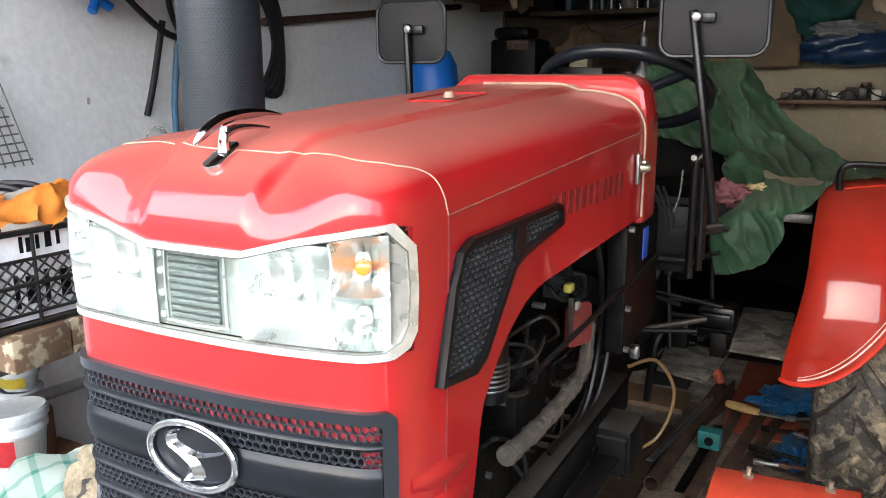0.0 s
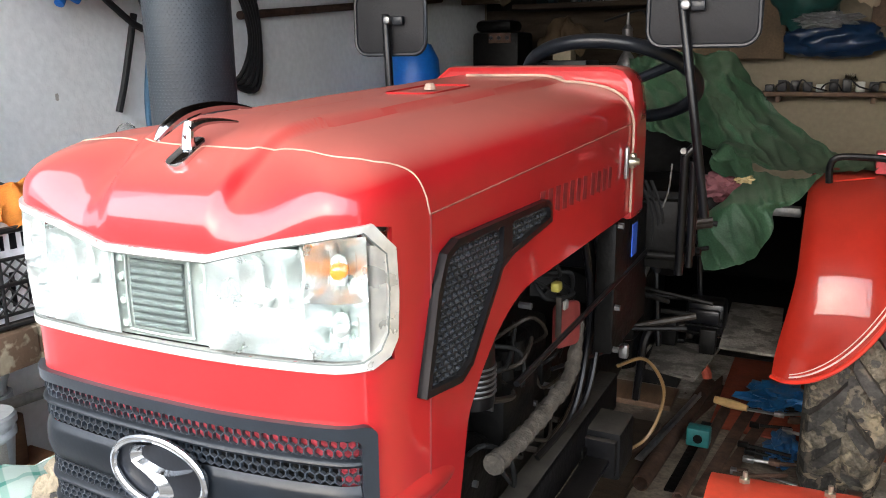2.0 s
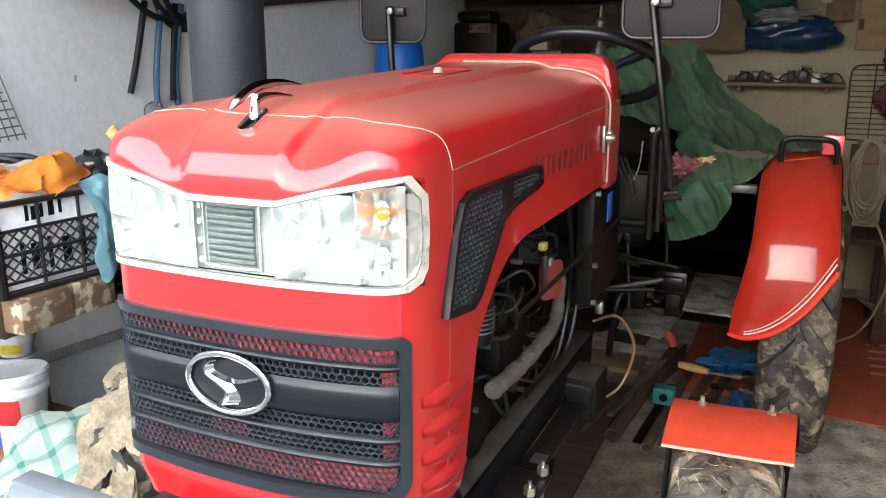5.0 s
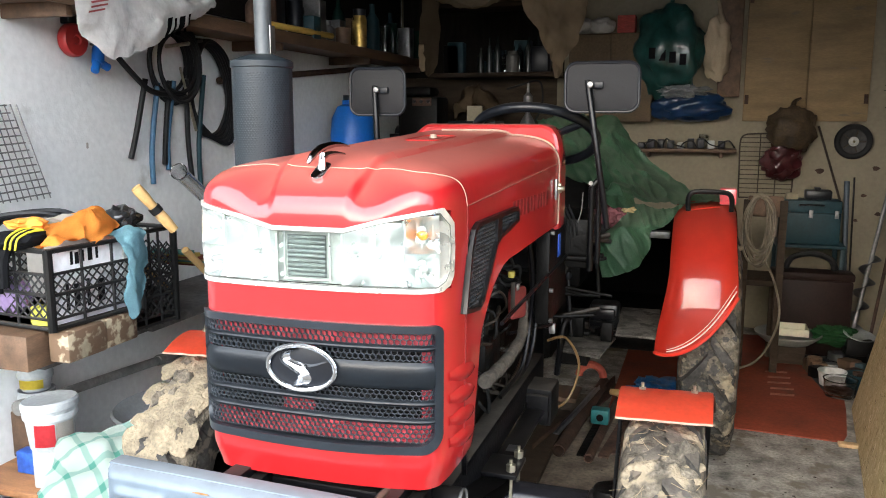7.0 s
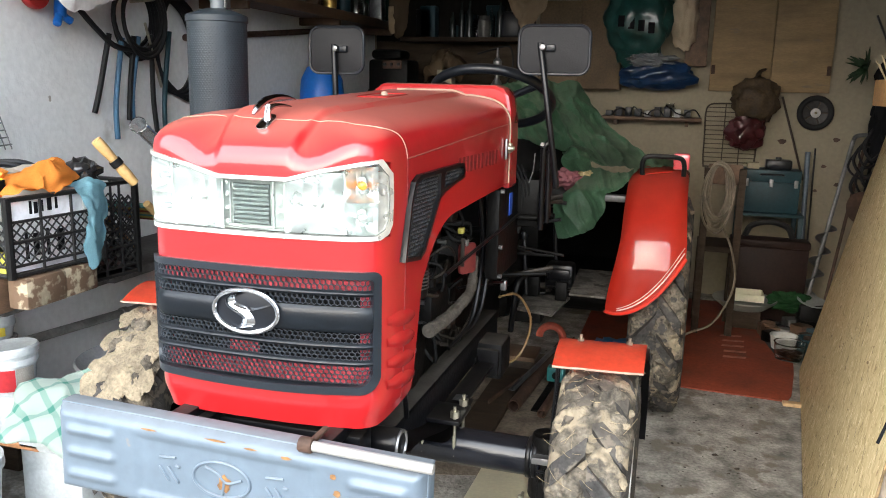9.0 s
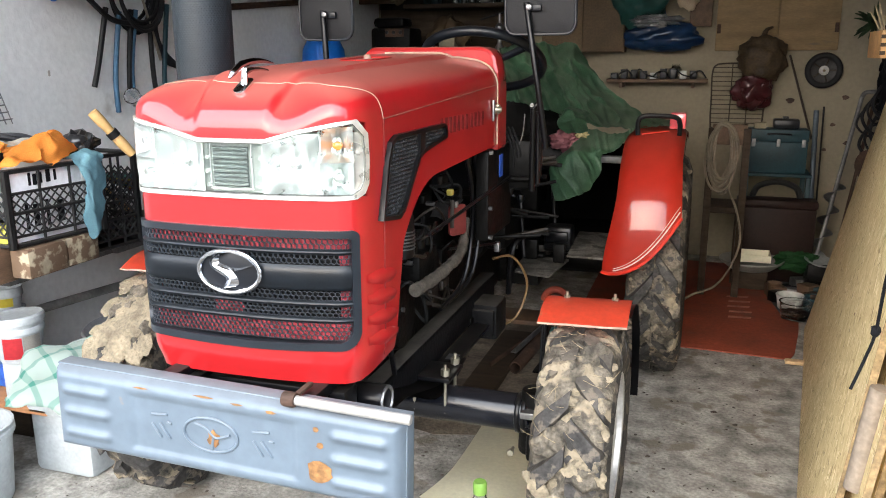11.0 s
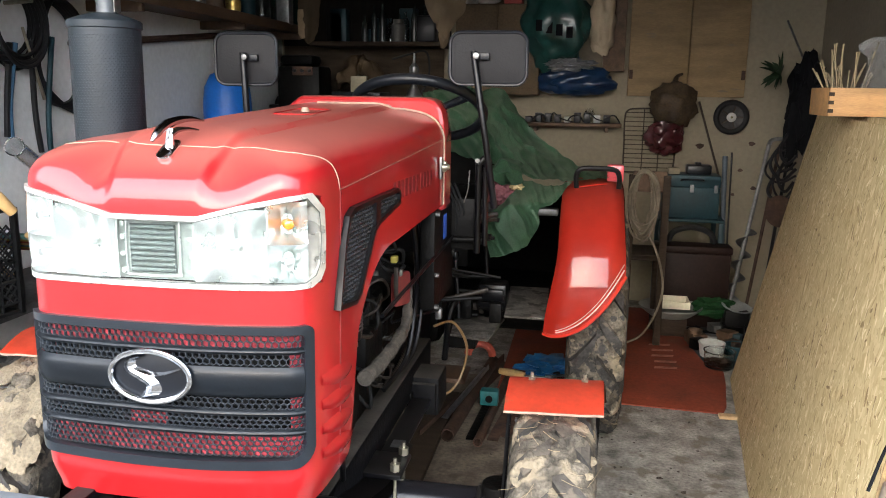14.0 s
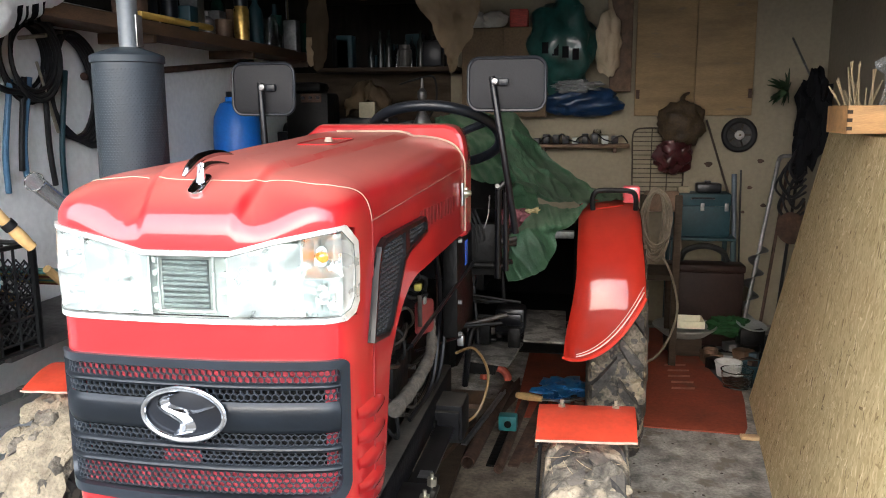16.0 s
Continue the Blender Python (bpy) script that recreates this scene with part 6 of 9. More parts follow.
part("door", box(0.095, 0.325, 3.488, 3.499, 1.205, 1.695, 0.004), DARK_PLY, panel)
narrow = single("narrow_cupboard", box(0.68, 0.80, 3.56, 3.649, 1.34, 1.98, 0.004), BROWN_WOOD, "narrow brown wall cupboard beside plywood doors", "cupboard")
box_row = thing("bread_bag", "two pale bags on top of the cupboard", "bag", (0.02, 3.55, 1.70))
for x in (-0.09, 0.03):
    part("bag", blob((x, 3.56, 1.745), (0.075, 0.06, 0.05), 0.2, 2.0, x * 9), GREY_CLOTH, box_row)
single("striped_box", box(0.12, 0.22, 3.52, 3.62, 1.702, 1.80, 0.003), material("red_printed_carton", (0.42, 0.06, 0.05), 0.6, vary=0.4, scale=30, stretch=(1, 1, 6)), "small red printed carton on the cupboard", "carton")
shelf = thing("wall_shelf", "narrow wooden shelf crowded with chargers and cables", "shelf", (0.53, 3.6, 1.04))
part("board", box(0.24, 0.80, 3.48, 3.649, 1.030, 1.050, 0.003), BROWN_WOOD, shelf)
for x in (0.32, 0.72):
    part("bracket", box(x - 0.01, x + 0.01, 3.50, 3.648, 1.0, 1.029, 0.002), BROWN_WOOD, shelf)
rng = random.Random(21)
for k in range(9):
    x = 0.28 + 0.055 * k
    single("charger", box(x - 0.020, x + 0.018, 3.51 + 0.01 * (k % 3), 3.57, 1.0505, 1.0505 + rng.uniform(0.025, 0.065), 0.004), WHITE_PLASTIC if k in (4, 7) else BLACK_PLASTIC, "white plug-in charger on the shelf" if k in (4, 7) else "black electric gadget on the wall shelf", "charger", "gadgets on the shelf")
for k in range(5):
    x = 0.30 + 0.10 * k
    single("cable", pipe(smooth_path([(x, 3.52, 1.06), (x + 0.02, 3.51, 1.085 + 0.02 * (k % 2)), (x + 0.06, 3.50, 1.095 - 0.02 * (k % 2)), (x + 0.09 + 0.04 * (k % 2), 3.50, 1.056)], 6), 0.004, 6), BLACK_RUBBER, "looped black cable on the wall shelf", "cable", "cables on the shelf")
single("pale_jar", lathe([(0, 0), (0.03, 0), (0.032, 0.05), (0.022, 0.065), (0.022, 0.08), (0, 0.08)], 18, Matrix.Translation((0.62, 3.60, 1.0505))), CLEAR, "small glass jar on the wall shelf", "jar")


def hung_bag(name, c, r, mat, label, seed, hook):
    o = thing(name, label, "bag", (c[0], c[1], c[2] - r[2]))
    part("bag", blob(c, r, 0.28, 2.4, seed), mat, o, "", 1.2)
    part("neck", pipe(smooth_path([(c[0], c[1], c[2] + r[2] * 0.85), (c[0] + 0.01, c[1] + 0.01, c[2] + r[2] + 0.03), hook], 5), 0.016, 8, wave=lambda i: 0.018 - 0.0012 * i), mat, o)
    return o


SHINY_GREEN = material("dark_green_plastic_bag", (0.012, 0.055, 0.048), 0.35, vary=0.5, scale=10, bump=0.4, grain=30, coat=0.3)
SHINY_BLUE = material("dark_blue_plastic_bag", (0.008, 0.030, 0.085), 0.35, vary=0.4, scale=10, bump=0.4, grain=30, coat=0.3)
gb = hung_bag("shopping_bag", (0.41, 3.50, 1.60), (0.19, 0.10, 0.24), SHINY_GREEN, "stuffed dark green plastic bag on the wall", 1.0, (0.44, 3.60, 2.05))
for k in range(4):
    part("print_bar", box(0.31 + 0.055 * k, 0.345 + 0.055 * k, 3.392, 3.398, 1.545 - 0.012 * k, 1.605 - 0.012 * k, 0.001), BLACK_CLOTH, gb, "plain dark print bar")
hung_bag("sack", (0.665, 3.52, 1.60), (0.075, 0.08, 0.17), cloth_material("pale_sackcloth", (0.42, 0.34, 0.24)), "pale sackcloth bag hanging on the wall", 4.0, (0.64, 3.60, 2.0))
hung_bag("blue_bag", (0.53, 3.53, 1.285), (0.215, 0.09, 0.085), SHINY_BLUE, "rolled dark blue plastic bag below others", 7.0, (0.52, 3.62, 1.5))
single("clear_bag", blob((0.50, 3.47, 1.37), (0.13, 0.05, 0.035), 0.5, 3, 5), material("grey_plastic_film", (0.16, 0.165, 0.17), 0.3, vary=0.3), "crumpled grey plastic film between two bags", "film")
brown = hung_bag("mesh_bag", (1.075, 3.53, 1.16), (0.125, 0.08, 0.12), material("brown_mesh_bag", (0.05, 0.032, 0.015), 0.7, vary=0.5, scale=16, bump=0.5), "brown and maroon bag hung before the rack", 2.0, (1.12, 3.60, 1.33))
part("lower_bag", blob((1.04, 3.53, 0.985), (0.105, 0.07, 0.10), 0.3, 2.5, 6.0), material("maroon_plastic", (0.055, 0.010, 0.012), 0.35, vary=0.4, coat=0.3), brown, "glossy maroon lower bag")
WIRE = material("rusty_wire", (0.06, 0.045, 0.035), 0.6, metal=0.4, vary=0.4)
rack = thing("wire_rack", "rusty wire oven rack hung on the rear wall", "rack", (0.97, 3.62, 0.78))
loop = [(0.83, 3.635, 0.79), (0.825, 3.635, 0.95), (0.822, 3.635, 1.08), (0.84, 3.635, 1.125), (0.90, 3.635, 1.135), (1.05, 3.635, 1.135), (1.10, 3.635, 1.12), (1.11, 3.635, 1.0), (1.108, 3.635, 0.80), (1.08, 3.635, 0.775), (0.86, 3.635, 0.772)]
part("rim", pipe(smooth_path(loop, 4, True), 0.0045, 6, True), WIRE, rack)
for k in range(13):
    z = 0.80 + 0.026 * k
    part("wire", rod((0.826, 3.635, z), (1.108, 3.635, z), 0.0025, seg=5), WIRE, rack)
for x in (0.93, 1.02):
    part("wire", rod((x, 3.638, 0.775), (x, 3.638, 1.135), 0.003, seg=5), WIRE, rack)
single("leaning_rod", rod((1.225, 3.63, 1.18), (1.375, 3.60, 0.72), 0.006, seg=8), WIRE, "thin rusty rod leaning on the wall", "rod")
whl = thing("cart_wheel", "small black wheel with spoked hub on the wall", "wheel", (1.402, 3.6, 1.097))
ang = Matrix.Translation((1.402, 3.615, 1.097)) @ Euler((radians(90), 0, 0)).to_matrix().to_4x4()
part("tyre", pipe([ang @ Vector((0.080 * math.cos(2 * math.pi * k / 40), 0.080 * math.sin(2 * math.pi * k / 40), 0)) for k in range(40)], 0.017, 12, True), BLACK_RUBBER, whl)
part("rim", lathe([(0.066, -0.008), (0.066, 0.008), (0.055, 0.004), (0.02, 0.002), (0.018, 0.012), (0, 0.012)], 32, ang), material("dull_grey_alloy", (0.035, 0.034, 0.033), 0.5, metal=0.3, vary=0.4, scale=30), whl)
for k in range(5):
    a = 2 * math.pi * k / 5
    part("spoke", rod(ang @ Vector((0.015 * math.cos(a), 0.015 * math.sin(a), 0.010)), ang @ Vector((0.062 * math.cos(a), 0.062 * math.sin(a), 0.006)), 0.0045, seg=6), WIRE, whl)
part("hub", rod(ang @ Vector((0, 0, 0)), ang @ Vector((0, 0, 0.018)), 0.026, seg=20, bevel=0.004), material("grey_hub_metal", (0.36, 0.35, 0.33), 0.5, metal=0.5, vary=0.3), whl, "dull grey hub")
part("hub_bolt", rod(ang @ Vector((0, 0, 0.018)), ang @ Vector((0, 0, 0.024)), 0.007, seg=8), CHROME, whl)
for k, (x, z, w) in enumerate(((1.25, 0.93, 0.022), (1.53, 0.95, 0.018), (1.48, 0.80, 0.014), (1.56, 0.70, 0.016), (1.45, 0.66, 0.012))):
    single("wall_chip", prism([(w * math.cos(a) * (1 + 0.3 * math.sin(3 * a + k)), 0.7 * w * math.sin(a)) for a in [2 * math.pi * i / 9 for i in range(9)]], 0.003, Matrix.Translation((x, 3.6499, z)) @ Euler((radians(90), 0, 0)).to_matrix().to_4x4()), RUST, "brown chip in the plaster of the wall", "wall damage", "chips in the plaster")

table = thing("metal_stand", "dark teal steel stand against the rear wall", "stand", (1.18, 3.4, 0))
part("top", box(1.02, 1.36, 3.28, 3.56, 0.545, 0.560, 0.003), TEAL, table)
for x in (1.035, 1.345):
    for y in (3.29, 3.55):
        part("leg", box(x - 0.012, x + 0.012, y - 0.012, y + 0.012, 0, 0.5449, 0.002), TEAL, table)
tb = thing("toolbox", "dark teal steel toolbox on a stand", "toolbox", (1.18, 3.4, 0.56))
part("body", box(1.038, 1.332, 3.34, 3.50, 0.5605, 0.725, 0.005), TEAL, tb)
lid = part("lid", box(1.036, 1.334, 3.337, 3.503, 0.7255, 0.792, 0.006), TEAL, tb)
for x in (1.06, 1.185, 1.31):
    part("latch", box(x - 0.010, x + 0.010, 3.329, 3.3365, 0.700, 0.742, 0.002), STEEL, tb, "worn steel latch")
part("handle", pipe(smooth_path([(1.13, 3.334, 0.765), (1.135, 3.318, 0.770), (1.235, 3.318, 0.770), (1.24, 3.334, 0.765)], 4), 0.005, 6), BLACK_PLASTIC, lid)
single("black_case", join(box(1.155, 1.285, 3.36, 3.45, 0.7925, 0.845, 0.010), box(1.20, 1.23, 3.38, 3.42, 0.845, 0.858, 0.004)), BLACK_PLASTIC, "lumpy black case on the toolbox", "case")
single("small_carton", box(1.06, 1.12, 3.37, 3.43, 0.7925, 0.825, 0.003), CARTON, "small pale carton on the toolbox", "carton")
chest = thing("chest", "low dark maroon chest on the floor", "chest", (1.19, 3.35, 0))
part("body", box(1.00, 1.385, 3.14, 3.27, 0.0, 0.40, 0.008), MAROON, chest)
part("lid", box(0.995, 1.39, 3.135, 3.275, 0.401, 0.440, 0.008), MAROON, chest)
single("bent_bar", pipe(smooth_path([(1.07, 3.24, 0.442), (1.10, 3.24, 0.50), (1.19, 3.24, 0.525), (1.28, 3.24, 0.50), (1.31, 3.24, 0.442)], 6), 0.016, 8), BLACK_RUBBER, "black curved rubber bar on the chest", "rubber bar")
single("blue_pipe", rod((1.40, 3.45, 0.0), (1.385, 3.60, 0.88), 0.014, seg=10), material("blue_grey_pipe", (0.10, 0.13, 0.17), 0.5, metal=0.3, vary=0.3), "blue-grey pipe leaning beside the toolbox", "pipe")
single("thin_rod", rod((1.43, 3.50, 0.0), (1.425, 3.63, 0.90), 0.005, seg=8), BLACK_PAINT, "thin black rod leaning on the wall", "rod")

stand = thing("wooden_chair_back", "old dark wooden chair holding a coiled hose", "chair", (0.92, 2.75, 0))
for x, y in ((0.84, 2.78), (1.0, 2.78), (0.84, 3.05), (1.0, 3.05)):
    part("leg", box(x - 0.017, x + 0.017, y - 0.017, y + 0.017, 0, 0.84 if y < 3 else 0.45, 0.003), DARK_WOOD, stand)
part("backrest", box(0.84, 1.0, 2.772, 2.788, 0.76, 0.86, 0.008), BROWN_WOOD, stand)
part("seat", box(0.825, 1.015, 2.80, 3.07, 0.42, 0.45, 0.006), DARK_WOOD, stand)
coil = thing("hose_coil", "coil of pale grey hose hung on the chair", "hose", (0.90, 2.72, 0.55))
PALE_HOSE = material("pale_grey_hose", (0.175, 0.145, 0.105), 0.6, vary=0.3, scale=14)
for k in range(9):
    rx, rz = 0.038 + 0.0040 * k, 0.130 + 0.006 * ((k * 5) % 7)
    pts = [(0.892 + 0.006 * math.sin(k * 2.1) + rx * math.cos(2 * math.pi * i / 28), 2.735 - 0.006 * k + 0.01 * math.sin(i), 0.868 - rz + rz * math.sin(2 * math.pi * i / 28) + 0.008 * math.sin(k * 1.3)) for i in range(28)]
    part("turn", pipe(pts, 0.0055, 6, True), PALE_HOSE, coil)
part("tail", pipe(smooth_path([(0.93, 2.70, 0.56), (0.975, 2.68, 0.46), (1.00, 2.64, 0.33), (0.97, 2.58, 0.22), (0.90, 2.50, 0.13), (0.80, 2.42, 0.10), (0.66, 2.36, 0.006)], 7), 0.0055, 6), PALE_HOSE, coil)

auger = thing("garden_auger", "hand earth auger leaning in the corner", "auger", (1.44, 3.25, 0))
a0, a1 = Vector((1.395, 3.22, 0.02)), Vector((1.575, 3.42, 0.96))
part("shaft", rod(a0, a1, 0.011, seg=10), STEEL, auger)


def flight(u, v):
    d = (a1 - a0).normalized()
    s = d.orthogonal().normalized()
    t = d.cross(s)
    a = u * 2 * math.pi * 4
    return a0 + d * (0.02 + 0.50 * u) + (s * math.cos(a) + t * math.sin(a)) * (0.010 + 0.038 * v)


part("flight", sheet(flight, 72, 3, 0.002), STEEL, auger)
part("handle", pipe(smooth_path([a1, a1 + Vector((0.03, 0.02, 0.03)), a1 + Vector((0.16, 0.02, 0.03))], 5), 0.011, 8), STEEL, auger)
coat = thing("hanging_coat", "black work clothes and cables hung in the corner", "clothes", (1.62, 3.45, 0.8))
part("coat", blob((1.735, 3.42, 1.19), (0.090, 0.10, 0.23), 0.45, 2.6, 3.0), BLACK_CLOTH, coat)
part("sleeve", blob((1.68, 3.40, 1.00), (0.040, 0.045, 0.16), 0.45, 3.0, 5.0, 3), BLACK_CLOTH, coat)
part("hanger", rod((1.72, 3.42, 1.38), (1.66, 3.649, 1.62), 0.006, seg=8), STEEL, coat)
for k in range(7):
    w, z = 0.030 + 0.011 * (k % 4), 0.93 - 0.035 * k
    part("cable", pipe(smooth_path([(1.70, 3.40, z + 0.12), (1.70 - w * 1.6, 3.37, z + 0.09), (1.68 - w * 2.0, 3.35, z), (1.69 - w, 3.35, z - 0.06 - 0.01 * (k % 3)), (1.70 + 0.2 * w, 3.37, z - 0.02)], 6), 0.006 if k % 2 else 0.0085, 6), BLACK_RUBBER, coat)
dried = thing("dried_herbs", "bunch of dark green dried plants on the wall", "plants", (1.53, 3.45, 1.25))
LEAF = material("dull_green_leaf", (0.035, 0.07, 0.03), 0.7, vary=0.5, scale=20)
rng = random.Random(4)
for k in range(34):
    p = Vector((1.60, 3.42, 1.33))
    d = Vector((rng.uniform(-1, 0.1), rng.uniform(-0.4, 0.3), rng.uniform(-0.8, 0.8))).normalized()
    e = p + d * rng.uniform(0.05, 0.13)
    s = d.orthogonal().normalized() * 0.010
    part("leaf", sheet(lambda u, v: p.lerp(e, u) + s * (2 * v - 1) * math.sin(math.pi * clamp(0.1 + 0.85 * u)) + Vector((0, 0, 0.008 * math.sin(3 * u))), 4, 2, 0.0008), LEAF, dried)
part("twig", rod((1.60, 3.42, 1.33), (1.62, 3.649, 1.38), 0.004, seg=6), BROWN_WOOD, dried)
for k in range(4):
    single("tool_shaft", rod((1.50 + 0.05 * k, 3.30 - 0.12 * k, 0.0), (1.66 + 0.03 * k, 3.55 - 0.06 * k, 0.95 - 0.10 * k), 0.009, seg=8), BLACK_PAINT if k % 2 else RUST, "long tool shaft leaning in the dark corner", "tool", "tools in the corner")
ring = single("old_wheel_rim", pipe([(1.55 + 0.02 * math.cos(2 * math.pi * k / 30), 2.95 + 0.13 * math.cos(2 * math.pi * k / 30), 0.30 + 0.13 * math.sin(2 * math.pi * k / 30)) for k in range(30)], 0.014, 8, True), BLACK_RUBBER, "thin black ring among tools in the corner", "ring")
ring.location.z = -0.155
single("pot_lid", lathe([(0, 0.0), (0.08, 0.0), (0.085, 0.006), (0.03, 0.02), (0, 0.022)], 28, Matrix.Translation((1.63, 3.30, 0.62)) @ Euler((radians(78), 0, radians(20))).to_matrix().to_4x4()), RUST, "rusty round lid hung among tools", "lid")

# ---- mats and clutter on the floor ----
MAT = material("orange_red_floor_mat", (0.24, 0.050, 0.024), 0.75, vary=0.35, scale=4, bump=0.3, grain=80, stain=(0.16, 0.05, 0.03), stain_scale=5, stain_at=0.60)
mat_ob = thing("floor_mat", "worn orange-red mat on the concrete floor", "mat", (0.9, 2.7, 0))
part("sheet", prism([(0.30, 1.99), (0.82, 1.965), (1.19, 1.945), (1.215, 2.02), (1.255, 2.30), (1.27, 2.46), (1.20, 2.55), (1.17, 2.75), (1.13, 3.10), (1.10, 3.45), (0.30, 3.5)], 0.006, Matrix.Translation((0, 0, 0.001)), 0.001), MAT, mat_ob)
FAINT = material("faint_worn_print", (0.42, 0.18, 0.13), 0.8, vary=0.4, scale=20)
for k in range(5):
    part("print_bar", prism([(0, 0), (0.10, 0.01), (0.105, 0.035), (0.005, 0.028)], 0.0006, Matrix.Translation((0.965 + 0.006 * (k % 2), 2.42 + 0.085 * k, 0.0072))), FAINT, mat_ob, "faint worn print bar")
single("dark_mat", prism([(1.16, 2.60), (1.28, 2.50), (1.55, 2.55), (1.6, 3.4), (1.14, 3.42), (1.15, 3.0)], 0.005, Matrix.Translation((0, 0, 0.001)), 0.001), material("dark_grey_mat", (0.045, 0.052, 0.055), 0.8, vary=0.4, scale=8, bump=0.4), "dark grey rubber mat in the corner", "mat")
single("low_block", box(1.00, 1.16, 2.93, 3.09, 0.0075, 0.104, 0.006), DARK_WOOD, "dark wooden block under the enamel basin", "block")
dish = thing("enamel_basin", "shallow pale enamel basin on a dark block", "basin", (1.08, 3.0, 0.105))
part("basin", lathe([(0, 0.012), (0.10, 0.014), (0.15, 0.045), (0.158, 0.050), (0.160, 0.046), (0.152, 0.036), (0.105, 0.0), (0, 0.0)], 36, Matrix.Translation((1.08, 3.00, 0.105))), material("dull_enamel", (0.22, 0.22, 0.20), 0.4, vary=0.25, stain=(0.14, 0.10, 0.07), stain_scale=9, stain_at=0.6), dish)
tray = thing("carton_tray", "open pale carton tray in the basin", "carton", (1.09, 3.0, 0.15))
for c in ((1.01, 1.17, 2.93, 3.07, 0.151, 0.156), (1.01, 1.17, 2.930, 2.934, 0.156, 0.188), (1.01, 1.17, 3.066, 3.07, 0.156, 0.188), (1.01, 1.014, 2.934, 3.066, 0.156, 0.188), (1.166, 1.17, 2.934, 3.066, 0.156, 0.188)):
    part("panel", box(*c, 0.001), CARD, tray)
rng = random.Random(12)
JUNK = [RUST, BLACK_GREASY, STEEL, BROWN_WOOD, BROWN_WOOD, BLACK_GREASY, TEAL, RUST]
for k in range(30):
    x, y = rng.uniform(1.16, 1.52), rng.uniform(2.62, 3.25)
    if y > 3.1 and x < 1.41:
        x += 0.25
    kind = rng.randrange(4)
    m = JUNK[rng.randrange(len(JUNK))]
    if kind == 0:
        h = rng.uniform(0.05, 0.13)
        r = rng.uniform(0.03, 0.06)
        turned("tin_can", "old tin can among clutter on the floor", "can", (x, y, 0.007), [(0, 0), (r, 0), (r, 0.006), (r - 0.002, h - 0.006), (r + 0.001, h), (r - 0.004, h), (r - 0.006, 0.01), (0, 0.01)], m, 20, "clutter in the corner")
    elif kind == 1:
        a = rng.uniform(0, 3)
        L = rng.uniform(0.08, 0.2)
        single("scrap_bar", rod((x, y, 0.02), (x + L * math.cos(a), y + L * math.sin(a) * 0.6, 0.02 + rng.uniform(0, 0.08)), rng.uniform(0.006, 0.014), seg=8), m, "short scrap bar lying among floor clutter", "scrap", "clutter in the corner")
    elif kind == 2:
        w, d, h = rng.uniform(0.05, 0.11), rng.uniform(0.04, 0.09), rng.uniform(0.03, 0.08)
        single("small_box", box(-w / 2, w / 2, -d / 2, d / 2, 0, h, 0.004, m=Matrix.Translation((x, y, 0.007)) @ Euler((0, 0, rng.uniform(0, 3))).to_matrix().to_4x4()), m, "small worn box among clutter on the floor", "box", "clutter in the corner")
    else:
        single("rag", blob((x, y, 0.03), (rng.uniform(0.04, 0.09), rng.uniform(0.03, 0.07), 0.028), 0.5, 2.5, k, 3), m if m in (GREY_CLOTH, CARD) else BLACK_CLOTH, "crumpled rag among clutter on the floor", "rag", "clutter in the corner")
single("green_cloth", blob((1.30, 3.02, 0.15), (0.10, 0.06, 0.05), 0.6, 2.6, 9.0), cloth_material("bright_green_cloth", (0.015, 0.055, 0.018)), "crumpled green cloth on floor clutter", "cloth")
turned("white_tub", "white plastic tub on the floor near boards", "tub", (1.245, 2.66, 0.006), [(0, 0), (0.050, 0), (0.053, 0.01), (0.060, 0.06), (0.064, 0.064), (0.062, 0.068), (0.056, 0.066), (0.050, 0.012), (0, 0.01)], WHITE_PLASTIC)
turned("clear_tub", "clear plastic tub with dark contents on floor", "tub", (1.255, 2.50, 0.006), [(0, 0), (0.058, 0), (0.062, 0.01), (0.068, 0.075), (0.072, 0.08), (0.066, 0.08), (0.058, 0.012), (0, 0.012)], CLEAR)
single("bolts", blob((1.255, 2.50, 0.040), (0.054, 0.054, 0.022), 0.5, 5, 1.0, 3), RUST, "rusty bolts filling the clear tub", "bolts")
single("small_pot", lathe([(0, 0), (0.05, 0), (0.055, 0.06), (0.06, 0.065), (0.052, 0.065), (0.046, 0.008), (0, 0.008)], 24, Matrix.Translation((1.36, 2.66, 0.006))), TEAL, "teal painted pot on the dark mat", "pot")
single("round_plate", lathe([(0, 0), (0.05, 0), (0.075, 0.012), (0.075, 0.016), (0.048, 0.006), (0, 0.006)], 28, Matrix.Translation((1.40, 2.98, 0.16)) @ Euler((radians(10), radians(8), 0)).to_matrix().to_4x4()), material("grey_disc", (0.30, 0.31, 0.30), 0.5, vary=0.3), "grey round disc on the clutter pile", "disc")
single("crate_of_junk", box(1.34, 1.46, 2.93, 3.05, 0.006, 0.158, 0.008), BLACK_GREASY, "dark greasy block under the disc", "block")
single("bottle_yellow", lathe([(0, 0), (0.014, 0), (0.014, 0.10), (0.006, 0.13), (0.006, 0.15), (0, 0.15)], 14, Matrix.Translation((1.47, 2.80, 0.006))), material("yellow_plastic", (0.55, 0.45, 0.08), 0.4, vary=0.2), "thin yellow plastic bottle standing upright", "bottle")

# packed earth and oil under the tractor
DIRT = material("packed_oily_dirt", (0.155, 0.125, 0.092), 0.95, vary=0.6, scale=9, bump=0.8, grain=80, stain=(0.075, 0.058, 0.044), stain_scale=7, stain_at=0.55)
dirt_edge = []
